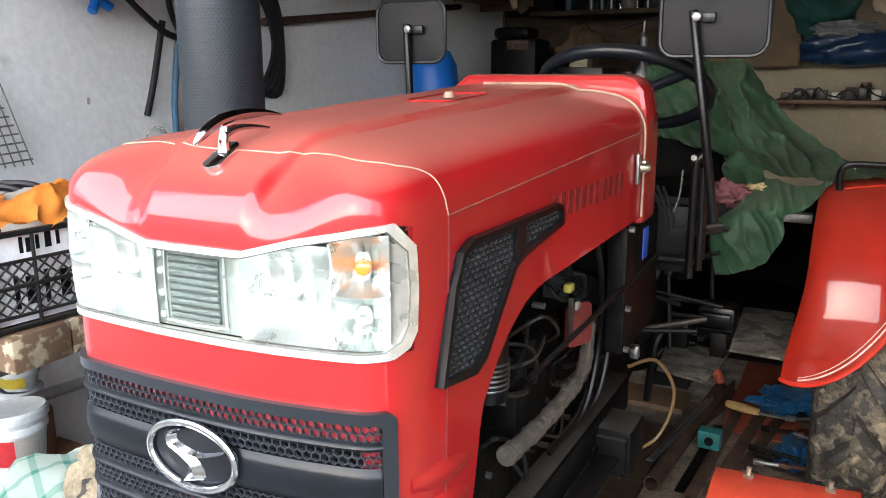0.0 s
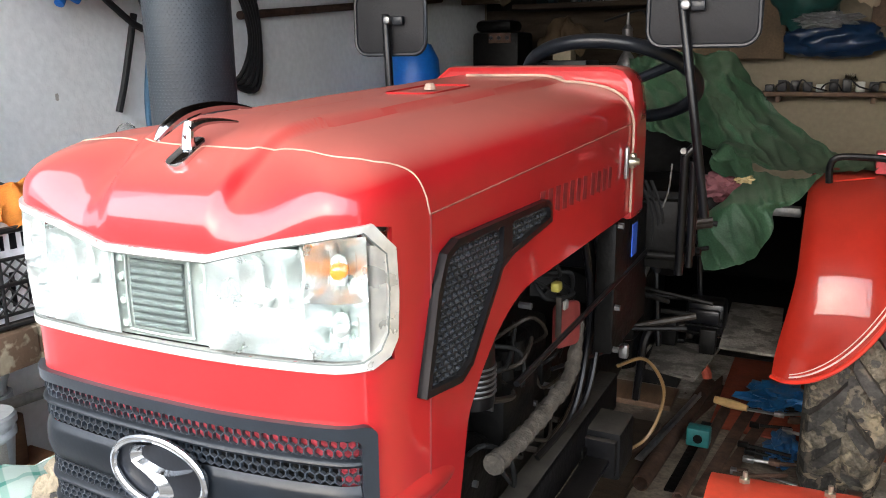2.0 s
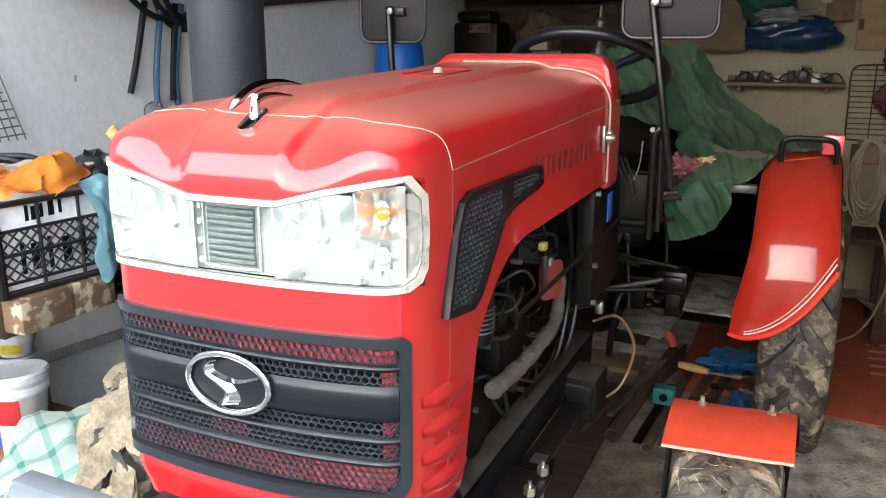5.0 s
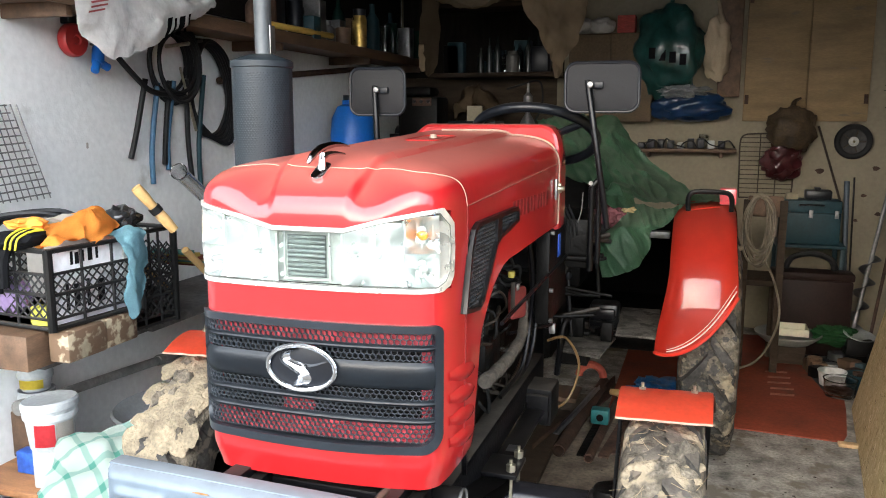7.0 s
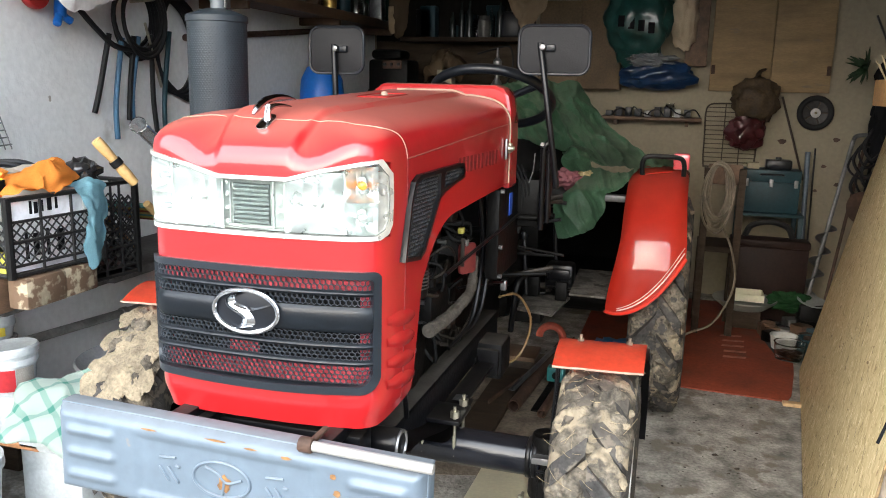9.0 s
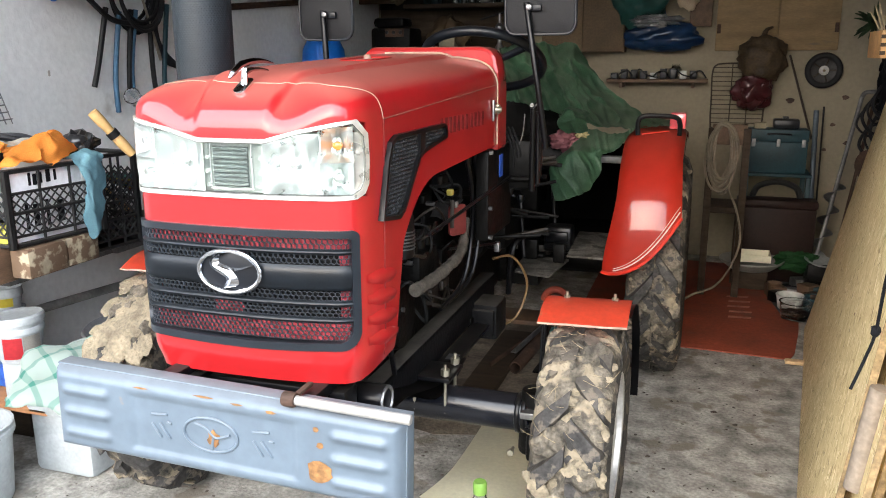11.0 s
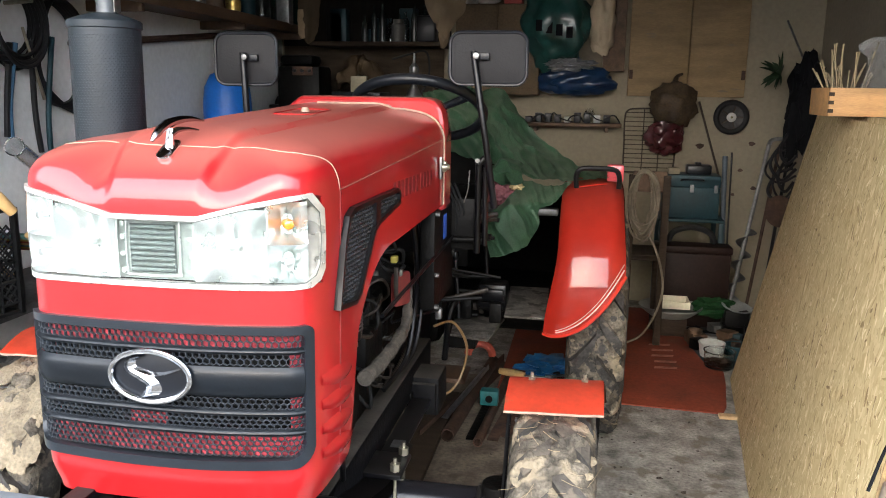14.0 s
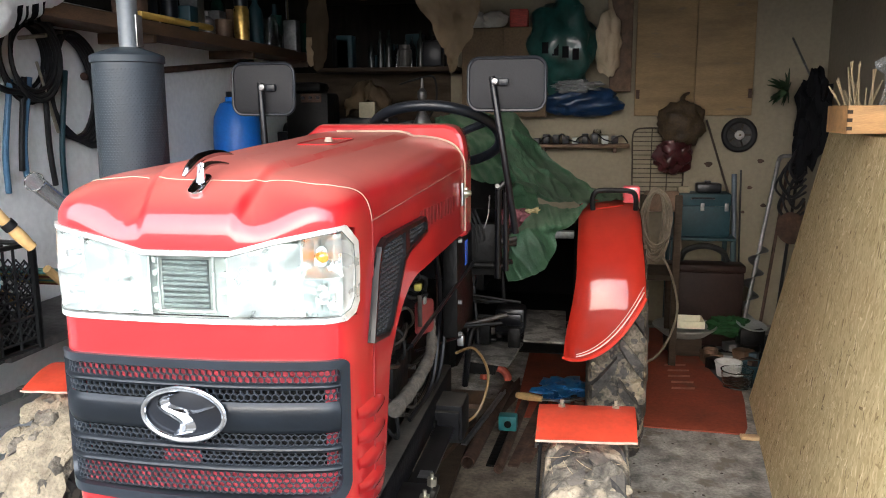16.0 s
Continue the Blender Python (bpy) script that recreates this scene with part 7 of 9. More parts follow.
for k in range(44):
    a = 2 * math.pi * k / 44
    w = 1 + 0.10 * math.sin(3 * a + 1) + 0.07 * math.sin(7 * a) + 0.04 * math.sin(13 * a + 2)
    dirt_edge.append((0.05 + 0.50 * w * math.copysign(abs(math.cos(a)) ** 0.7, math.cos(a)), 1.62 + 0.62 * w * math.copysign(abs(math.sin(a)) ** 0.7, math.sin(a))))
single("packed_dirt", prism(dirt_edge, 0.0008, Matrix.Translation((0, 0, 0.0001)), 0.0), DIRT, "dark oily earth trodden into the concrete floor", "dirt")
# scrap iron under the tractor
iron = [((0.16, 1.40), (0.36, 2.30), "angle"), ((0.235, 1.42), (0.30, 2.25), "tube"), ((0.345, 1.40), (0.385, 2.05), "tube"), ((0.39, 1.46), (0.47, 2.2), "flat"), ((0.315, 1.45), (0.345, 1.95), "flat"), ((0.43, 1.5), (0.52, 2.1), "flat")]
for k, ((xa, ya), (xb, yb), kind) in enumerate(iron):
    xa, ya, xb, yb = xa - 0.05, ya + 0.06, xb - 0.05, yb + 0.06
    d = Vector((xb - xa, yb - ya, 0))
    m = Matrix.Translation((xa, ya, 0.001)) @ Euler((0, 0, math.atan2(d.y, d.x) - math.pi / 2)).to_matrix().to_4x4()
    L = d.length
    if kind == "tube":
        r = 0.024 if k == 1 else 0.017
        single("iron_tube", lathe([(r, 0), (r, L), (r - 0.004, L), (r - 0.004, 0), (r, 0)], 20, m @ Matrix.Translation((0, 0, r)) @ Euler((radians(-90), 0, 0)).to_matrix().to_4x4()), RUST, "rusty iron tube lying under the tractor", "tube", "scrap iron under the tractor")
    elif kind == "angle":
        single("angle_iron", join(box(-0.022, 0.022, 0, L, 0, 0.005, 0.001, m=m), box(-0.022, -0.017, 0, L, 0.0051, 0.042, 0.001, m=m)), RUST, "rusty angle iron lying under the tractor", "angle iron", "scrap iron under the tractor")
    else:
        single("flat_bar", box(-0.020, 0.020, 0, L, 0, 0.007, 0.001, m=m), RUST if k % 2 else BLACK_GREASY, "flat iron bar lying under the tractor", "flat bar", "scrap iron under the tractor")
single("channel_strip", join(box(-0.012, 0.012, 0, 0.50, 0, 0.004, 0.001, m=Matrix.Translation((0.160, 1.555, 0.055)) @ Euler((radians(3), 0, radians(-10.5))).to_matrix().to_4x4()), box(0.007, 0.011, 0, 0.50, 0.004, 0.018, 0.001, m=Matrix.Translation((0.160, 1.555, 0.055)) @ Euler((radians(3), 0, radians(-10.5))).to_matrix().to_4x4())), STEEL, "pale steel channel strip on scrap iron", "strip")
teal_block = thing("teal_clamp", "teal painted clamp block on scrap iron", "clamp", (0.297, 1.77, 0.05))
part("block", box(0.262, 0.332, 1.75, 1.80, 0.036, 0.095, 0.006), material("teal_hammered", (0.02, 0.14, 0.14), 0.5, vary=0.3), teal_block)
part("hole_ring", rod((0.298, 1.746, 0.065), (0.298, 1.7515, 0.065), 0.014, seg=16), BLACK_GREASY, teal_block)
hand = thing("wood_chisel", "old chisel with wooden handle on floor", "chisel", (0.32, 2.10, 0.04))
part("handle", pipe([(0.300 + 0.11 * i / 8, 2.10 - 0.03 * i / 8, 0.055) for i in range(9)], 0.014, 10, wave=lambda i: 0.010 + 0.006 * math.sin(math.pi * (0.15 + i / 10))), WOODEN, hand)
part("blade", box(0.41, 0.52, 2.060, 2.078, 0.050, 0.055, 0.001), STEEL, hand)
single("blue_plastic_bag", blob((0.50, 2.24, 0.045), (0.12, 0.09, 0.038), 0.55, 2.8, 6.0), material("blue_film", (0.02, 0.14, 0.36), 0.35, vary=0.4, coat=0.3), "crumpled blue plastic bag on the floor", "bag")
single("blue_plastic_bag", blob((0.54, 1.86, 0.030), (0.05, 0.10, 0.028), 0.55, 2.8, 8.0), material("blue_film_dull", (0.02, 0.10, 0.25), 0.4, vary=0.4), "dull blue plastic scrap beside scrap iron", "bag")
single("red_pipe_bend", pipe([(0.19 + 0.055 * math.cos(radians(a)), 2.30, 0.05 + 0.055 * math.sin(radians(a))) for a in range(0, 181, 15)], 0.018, 10), material("faded_red_pipe", (0.50, 0.10, 0.06), 0.5, vary=0.3), "faded red bent pipe on the floor", "pipe")
rng = random.Random(31)
for k in range(14):
    x, y, a = rng.uniform(0.42, 0.56), rng.uniform(1.62, 2.15), rng.uniform(-0.5, 0.5)
    L = rng.uniform(0.10, 0.20)
    single("hand_tool", join(rod((x, y, 0.02 + 0.003 * k), (x + L * math.cos(a), y + L * math.sin(a), 0.022 + 0.003 * k), 0.006, seg=8), box(x - 0.016, x + 0.016, y - 0.010, y + 0.010, 0.012 + 0.003 * k, 0.028 + 0.003 * k, 0.003)), (STEEL, RUST, BLACK_GREASY)[k % 3], "worn steel hand tool in a heap", "tool", "hand tools on the floor")
single("wood_plank", box(-0.35, 0.16, 2.05, 2.22, 0.001, 0.022, 0.003), BROWN_WOOD, "short wooden plank lying under the tractor", "plank")
single("wood_plank", box(0.04, 0.16, 1.05, 1.9, 0.001, 0.025, 0.003), DARK_WOOD, "dark plank lying under the gearbox", "plank")
single("floor_card", net([[(0.15, 0.50, 0.03), (0.30, 0.47, 0.014), (0.47, 0.475, 0.012)], [(0.185, 0.70, 0.022), (0.31, 0.69, 0.028), (0.455, 0.68, 0.012)], [(0.185, 1.08, 0.008), (0.31, 1.06, 0.008), (0.45, 1.05, 0.008)]], 6, 0.003, 5, 0.0015), CARD, "bent sheet of beige card under the axle", "card")
bottle = thing("plastic_bottle", "clear plastic bottle with green cap on the floor", "bottle", (0.405, 0.19, 0))
bx_m = Matrix.Translation((0.405, 0.19, 0.001))
part("body", lathe([(0, 0), (0.034, 0), (0.036, 0.01), (0.036, 0.16), (0.033, 0.20), (0.014, 0.255), (0.0125, 0.275), (0.0105, 0.275), (0.012, 0.252), (0.031, 0.198), (0.034, 0.158), (0.034, 0.012), (0, 0.004)], 28, bx_m), CLEAR, bottle)
part("liquid", lathe([(0, 0.006), (0.033, 0.012), (0.033, 0.15), (0, 0.15)], 24, bx_m), material("dark_liquid", (0.02, 0.018, 0.02), 0.1, vary=0.1, coat=1.0), bottle)
part("cap", lathe([(0.0145, 0.262), (0.0152, 0.264), (0.0152, 0.286), (0.013, 0.290), (0, 0.290)], 22, bx_m), material("green_cap", (0.16, 0.30, 0.05), 0.4, vary=0.2), bottle, "olive green screw cap")

# ---- bench and crates by the side wall ----
GREY_BENCH = material("dusty_grey_bench", (0.105, 0.10, 0.096), 0.85, vary=0.5, scale=7, bump=0.4, grain=60)
bench = thing("bench", "low dark bench of planks and old beams", "bench", (-1.05, 0.8, 0))
part("top", box(-1.245, -0.93, 0.70, 2.60, 0.575, 0.605, 0.004), GREY_BENCH, bench)
part("beam", box(-1.14, -0.835, 0.40, 0.52, 0.615, 0.694, 0.006), PEELING, bench, "beam with peeling cream paint")
part("beam", box(-0.895, -0.832, 0.262, 0.399, 0.615, 0.694, 0.006), PEELING, bench, "beam end with peeling cream paint")
part("block", box(-1.12, -0.905, 0.205, 0.30, 0.600, 0.694, 0.010), BROWN_WOOD, bench, "worn brown block")
part("spacer", box(-0.93, -0.90, 0.30, 0.36, 0.64, 0.694, 0.004), PALE_WOOD, bench)
part("cross_beam", box(-1.20, -0.95, 0.30, 0.72, 0.575, 0.599, 0.004), GREY_BENCH, bench)
for x, y in ((-1.20, 1.6), (-0.96, 1.6), (-1.2, 2.5), (-0.96, 2.5)):
    part("leg", box(x - 0.025, x + 0.025, y - 0.025, y + 0.025, 0, 0.5745, 0.004), DARK_WOOD, bench)


def lattice(p, ux, uz, w, h, thick, label_parent, mat):
    """One wall of a plastic crate: frame, rails and a diagonal mesh."""
    ux, uz = Vector(ux).normalized(), Vector(uz)
    p = Vector(p)

    def at(a, b):
        return p + ux * a + uz * b
    bars = []
    n = int(w / 0.026)
    step = w / n
    bands = ((0.030, 0.088), (0.094, 0.140)) if h < 0.25 else ((0.03, h - 0.05),)
    for z0, z1 in bands:
        dz = z1 - z0
        k = dz / 0.026 * step
        i = -int(dz / 0.026) - 1
        while i < n + 1:
            for sgn in (1, -1):
                a0, a1 = i * step, i * step + k
                b0, b1 = (z0, z1) if sgn > 0 else (z1, z0)
                if a0 < 0:
                    f = -a0 / (a1 - a0)
                    a0, b0 = 0, b0 + (b1 - b0) * f
                if a1 > w:
                    f = (w - a0) / (a1 - a0)
                    a1, b1 = w, b0 + (b1 - b0) * f
                if a1 - a0 > 0.004:
                    bars.append(rod(at(a0, b0), at(a1, b1), 0.0024, seg=5))
            i += 1
    part("lattice", join(*bars), mat, label_parent)
    for z, r in ((0.006, 0.006), (0.030, 0.004), (0.091, 0.005), (0.143, 0.004), (h - 0.004, 0.007)):
        part("rail", rod(at(0, z), at(w, z), r, seg=8), mat, label_parent)
    m = 3
    for k in range(m + 1):
        part("stile", rod(at(w * k / m, 0), at(w * k / m, h), 0.011 if k in (0, m) else 0.004, seg=8), mat, label_parent)


CRATE = material("black_crate_plastic", (0.012, 0.0125, 0.013), 0.42, vary=0.3, scale=12, dust=0.12)


def crate(c0, c1, c2, h, label):
    """A crate with a corner at c0, reaching to c1 and c2."""
    c0, c1, c2 = Vector(c0), Vector(c1), Vector(c2)
    o = thing("plastic_crate", label, "crate", tuple((c1 + c2) / 2), "plastic crates on the bench")
    up = (0, 0, 1)
    lattice(c0, c1 - c0, up, (c1 - c0).length, h, 0.004, o, CRATE)
    lattice(c0, c2 - c0, up, (c2 - c0).length, h, 0.004, o, CRATE)
    c3 = c1 + c2 - c0
    lattice(c1, c3 - c1, up, (c3 - c1).length, h, 0.004, o, CRATE)
    lattice(c2, c3 - c2, up, (c3 - c2).length, h, 0.004, o, CRATE)
    bm = bmesh.new()
    bm.faces.new([bm.verts.new(v + Vector((0, 0, 0.004))) for v in (c0, c1, c3, c2)])
    bmesh.ops.solidify(bm, geom=bm.faces[:], thickness=0.004)
    part("floor", bm, CRATE, o)
    return o


crate((-0.866, 0.252, 0.696), (-0.835, 0.545, 0.696), (-1.215, 0.285, 0.696), 0.205, "black lattice crate packed with rags and gloves")
crate((-0.905, 0.570, 0.606), (-0.885, 0.760, 0.606), (-1.20, 0.60, 0.606), 0.29, "second black lattice crate behind the first")
single("printed_film", box(-1.19, -0.852, 0.50, 0.515, 0.71, 0.90, 0.004), WHITE_PLASTIC, "white printed film lining the crate", "film")
lining = thing("crate_lining", "white printed plastic lining inside the crate", "lining", (-0.86, 0.4, 0.70))
lm = Matrix.Translation((-0.884, 0.262, 0.706)) @ Euler((0, 0, radians(-6))).to_matrix().to_4x4()
part("sheet", box(0.0, 0.003, 0.0, 0.26, 0.0, 0.185, 0.001, m=lm), material("crumpled_white_film", (0.88, 0.89, 0.90), 0.4, vary=0.2, scale=14, bump=0.6, grain=40), lining)
for y, z, w, h in ((0.07, 0.165, 0.008, 0.034), (0.084, 0.165, 0.012, 0.030), (0.105, 0.168, 0.008, 0.030), (0.125, 0.168, 0.014, 0.034), (0.150, 0.170, 0.008, 0.030), (0.05, 0.05, 0.010, 0.070), (0.075, 0.055, 0.018, 0.060), (0.115, 0.05, 0.010, 0.072), (0.150, 0.055, 0.022, 0.060), (0.200, 0.06, 0.010, 0.066)):
    part("print_bar", box(0.0035, 0.0045, y, y + w, z - 0.02, z - 0.02 + h, 0.0, m=lm), BLACK_CLOTH, lining, "plain black print bar")
single("yellow_sponge", box(-0.95, -0.89, 0.262, 0.30, 0.703, 0.755, 0.010), material("yellow_green_foam", (0.50, 0.48, 0.08), 0.9, vary=0.3), "yellow-green sponge inside the crate", "sponge")
single("lilac_pack", blob((-1.02, 0.285, 0.77), (0.06, 0.022, 0.05), 0.4, 3, 3, 3), material("lilac_film", (0.25, 0.18, 0.35), 0.4, vary=0.3), "lilac plastic pack inside the crate", "pack")
rag_rows = [[(-1.02, 0.46, 0.935), (-0.97, 0.48, 0.965), (-0.91, 0.49, 0.975), (-0.860, 0.50, 0.930)], [(-1.03, 0.39, 0.920), (-0.96, 0.40, 0.935), (-0.90, 0.42, 0.975), (-0.845, 0.44, 0.918)], [(-1.02, 0.31, 0.912), (-0.95, 0.31, 0.930), (-0.89, 0.34, 0.922), (-0.850, 0.36, 0.912)], [(-0.98, 0.26, 0.908), (-0.93, 0.262, 0.912), (-0.88, 0.268, 0.908), (-0.858, 0.30, 0.904)]]
single("orange_cloth", net(rag_rows, 9, 0.024, 17, 0.003, 2.0), ORANGE_CLOTH, "crumpled orange cloth on top of crate", "cloth", sharp=1.5)
glove = thing("work_glove", "black work glove with yellow stripes on crate", "glove", (-1.03, 0.24, 0.80))
part("palm", blob((-0.985, 0.262, 0.918), (0.075, 0.055, 0.024), 0.25, 2, 4, 3), BLACK_CLOTH, glove)
part("cuff", blob((-0.925, 0.262, 0.928), (0.030, 0.045, 0.022), 0.2, 3, 6, 3), BLACK_CLOTH, glove)
for k in range(4):
    part("finger", pipe(smooth_path([(-1.05 + 0.026 * k, 0.245, 0.915), (-1.052 + 0.024 * k, 0.228, 0.875), (-1.045 + 0.022 * k, 0.222, 0.79 + 0.016 * (k % 2))], 5), 0.0145, 8), BLACK_CLOTH, glove)
for k in range(3):
    part("stripe", pipe(smooth_path([(-0.950 + 0.016 * k, 0.208, 0.905), (-0.945 + 0.016 * k, 0.214, 0.932), (-0.938 + 0.016 * k, 0.245, 0.949 - 0.002 * k), (-0.930 + 0.016 * k, 0.28, 0.946)], 4), 0.0028, 5), material("yellow_stripe", (0.62, 0.56, 0.03), 0.7), glove, "yellow stripe")
single("orange_rag", blob((-1.03, 0.36, 0.945), (0.055, 0.045, 0.018), 0.5, 3, 12, 3), ORANGE_CLOTH, "orange rag bundled behind the glove", "rag")
single("black_pouch", blob((-0.90, 0.56, 0.935), (0.05, 0.045, 0.045), 0.4, 2.5, 6, 3), material("glossy_black_film", (0.012, 0.012, 0.013), 0.25, vary=0.3, coat=0.5), "glossy black plastic bundle on the crate", "bundle")
single("pale_rag", blob((-0.98, 0.44, 0.935), (0.09, 0.05, 0.025), 0.5, 3, 8, 3), GREY_CLOTH, "pale crumpled rag on top of crate", "rag")
for k in range(2):
    single("curved_crowbar", pipe(smooth_path([(-1.20, 0.34 + 0.05 * k, 0.905), (-1.14, 0.36 + 0.05 * k, 0.955), (-1.03, 0.42 + 0.05 * k, 0.965), (-0.98, 0.46 + 0.05 * k, 0.935)], 6), 0.009, 8), BLACK_PLASTIC, "black curved crowbar lying over the crate", "crowbar")
towel_rows = [[(-0.865, 0.455, 0.912), (-0.860, 0.50, 0.922), (-0.852, 0.548, 0.914)], [(-0.828, 0.452, 0.90), (-0.820, 0.505, 0.912), (-0.815, 0.556, 0.905)], [(-0.820, 0.472, 0.84), (-0.806, 0.505, 0.845), (-0.812, 0.552, 0.84)], [(-0.822, 0.468, 0.76), (-0.804, 0.492, 0.765), (-0.814, 0.540, 0.775)], [(-0.820, 0.466, 0.690), (-0.808, 0.488, 0.685), (-0.814, 0.522, 0.715)]]
single("towel", net(towel_rows, 8, 0.013, 22, 0.004, 5.0), TEAL_CLOTH, "pale teal towel hanging over the crate", "towel", sharp=1.5)
mallet = thing("hammer_handle", "turned pale wooden handle lying across the crate", "handle", (-0.84, 0.60, 0.90))
part("handle", pipe([Vector((-0.86, 0.575, 1.028)).lerp(Vector((-0.80, 0.655, 0.900)), i / 12) for i in range(13)], 0.015, 12, wave=lambda i: 0.0145 + 0.0015 * math.sin(i * 0.9)), WOODEN, mallet)
part("grip", pipe([Vector((-0.86, 0.575, 1.028)).lerp(Vector((-0.80, 0.655, 0.900)), 0.45 + 0.018 * i) for i in range(8)], 0.0175, 12), BLACK_RUBBER, mallet)
tube = thing("clear_tube", "clear plastic tube sticking out beside the hood", "tube", (-0.75, 0.66, 0.9))
ta, tb_ = Vector((-0.705, 0.56, 1.076)), Vector((-0.775, 0.79, 0.975))
tube_m = Matrix.Translation(ta) @ (tb_ - ta).to_track_quat("Z", "Y").to_matrix().to_4x4()
tube_l = (tb_ - ta).length
part("wall", lathe([(0.0235, 0.0), (0.022, 0.006), (0.020, 0.02), (0.020, tube_l), (0.0175, tube_l), (0.0175, 0.02), (0.0195, 0.005), (0.021, 0.0), (0.0235, 0.0)], 28, tube_m), CLEAR, tube)
part("holder", rod(tb_, (-0.76, 0.82, 0.62), 0.012, seg=8), BLACK_PAINT, tube)
part("holder_foot", rod((-0.76, 0.82, 0.62), (-0.70, 0.66, 0.001), 0.014, seg=8), BLACK_PAINT, tube)
stripes = [(0.10, 0.25, 0.22), (0.55, 0.42, 0.10), (0.25, 0.07, 0.04), (0.40, 0.30, 0.12)]
deck = thing("striped_folding_chair", "folded chair with striped cloth behind crates", "folding chair", (-1.0, 0.85, 0.605))
for k in range(7):
    part("stripe", box(-1.10, -0.86, 0.80 + 0.03 * k, 0.829 + 0.03 * k, 0.80 - 0.012 * k, 0.812 - 0.012 * k, 0.002), material("stripe_%s" % "abcdefg"[k], stripes[k % 4], 0.8, vary=0.3), deck)
for x in (-1.10, -0.86):
    part("rail", rod((x, 0.78, 0.82), (x, 1.02, 0.62), 0.012, seg=8), WOODEN, deck)

# ---- under the bench: pails, basin, rags ----
low = thing("low_plank", "low orange-brown plank carrying a pail", "plank", (-1.1, 0.4, 0))
part("board", box(-1.24, -0.86, 0.28, 0.62, 0.215, 0.235, 0.004), material("orange_brown_plank", (0.30, 0.14, 0.06), 0.7, vary=0.35, scale=5, stretch=(1, 6, 1)), low)
for x in (-1.20, -0.92):
    part("block", box(x - 0.04, x + 0.04, 0.50, 0.60, 0.001, 0.2149, 0.004), DARK_WOOD, low)


DULL_WHITE = material("dull_white_plastic", (0.38, 0.41, 0.42), 0.5, vary=0.2, scale=10)


def pail(name, x, y, z, r, h, label, handle=False, lid=False):
    o = thing(name, label, "bucket", (x, y, z), "pails under the bench")
    part("body", lathe([(0, 0), (r * 0.82, 0), (r * 0.84, 0.006), (r * 0.97, h - 0.03), (r * 1.04, h - 0.028), (r * 1.04, h - 0.016), (r * 1.0, h - 0.012), (r * 1.03, h), (r * 0.97, h), (r * 0.80, 0.01), (0, 0.01)], 32, Matrix.Translation((x, y, z))), DULL_WHITE, o)
    if lid:
        part("lid", lathe([(0, 0.008), (r * 0.90, 0.008), (r * 1.02, 0.012), (r * 1.09, 0.006), (r * 1.09, -0.010), (r * 1.05, -0.010), (r * 1.05, 0.0), (0, 0.0)], 32, Matrix.Translation((x, y, z + h + 0.006)) @ Euler((0, radians(-4), 0)).to_matrix().to_4x4()), DULL_WHITE, o, "loose white lid")
    if handle:
        part("handle", pipe(smooth_path([(x - r * 1.04, y, z + h - 0.022), (x - r * 0.8, y - r * 0.8, z + h - 0.07), (x, y - r * 1.15, z + h - 0.085), (x + r * 0.8, y - r * 0.8, z + h - 0.07), (x + r * 1.04, y, z + h - 0.022)], 6), 0.0025, 6), STEEL, o)
    return o


def pail_label(o, x, y, z, r, a0, a1, h, mat, label):
    part("label", sheet(lambda u, v: Vector((x + (r + 0.0015) * math.cos(radians(a0 + (a1 - a0) * u)), y + (r + 0.0015) * math.sin(radians(a0 + (a1 - a0) * u)), z + h * v)), 12, 3, 0.0008), mat, o, label)


RED_LABEL = material("red_paper_label", (0.52, 0.03, 0.04), 0.5, vary=0.2)
p1_ = pail("pail", -0.990, 0.345, 0.352, 0.066, 0.112, "white lidded plastic pail with a red label", lid=True)
pail_label(p1_, -0.990, 0.345, 0.368, 0.0625, -85, -38, 0.060, RED_LABEL, "red label")
pail_label(p1_, -0.990, 0.345, 0.370, 0.0628, -36, 10, 0.060, GREY_CLOTH, "grey printed label")
single("pail_stand", box(-1.03, -0.95, 0.31, 0.39, 0.2355, 0.3515, 0.006), DULL_WHITE, "pale block under the labelled pail", "block")
can = pail("paint_can", -1.192, 0.500, 0.4355, 0.047, 0.066, "small white can with a yellow label")
pail_label(can, -1.192, 0.500, 0.446, 0.0450, -110, -20, 0.034, material("yellow_paper_label", (0.60, 0.48, 0.05), 0.5, vary=0.2), "yellow label")
pail("paint_tub", -1.192, 0.500, 0.3755, 0.050, 0.0595, "white plastic tub below a smaller can")
single("tub_stand", box(-1.246, -1.145, 0.45, 0.55, 0.2355, 0.3750, 0.005), BROWN_WOOD, "brown box carrying the paint tubs", "box")
pail("pail", -1.02, 0.16, 0.001, 0.115, 0.22, "large white pail standing on the floor", handle=True)
single("blue_pack", box(-1.15, -1.08, 0.37, 0.41, 0.236, 0.300, 0.004), material("blue_printed_pack", (0.03, 0.10, 0.42), 0.4, vary=0.4, scale=40), "small blue printed pack on the plank", "pack")
single("wall_pipe", join(rod((-1.12, 0.36, 0.431), (-1.12, 2.0, 0.325), 0.0145, seg=16), rod((-1.12, 0.36, 0.431), (-1.12, 0.39, 0.429), 0.022, seg=16, bevel=0.004), rod((-1.12, 0.95, 0.393), (-1.12, 0.98, 0.391), 0.019, seg=16, bevel=0.004)), material("grey_iron_pipe", (0.22, 0.22, 0.21), 0.6, metal=0.4, vary=0.35, scale=12), "grey iron pipe running along the wall", "pipe")
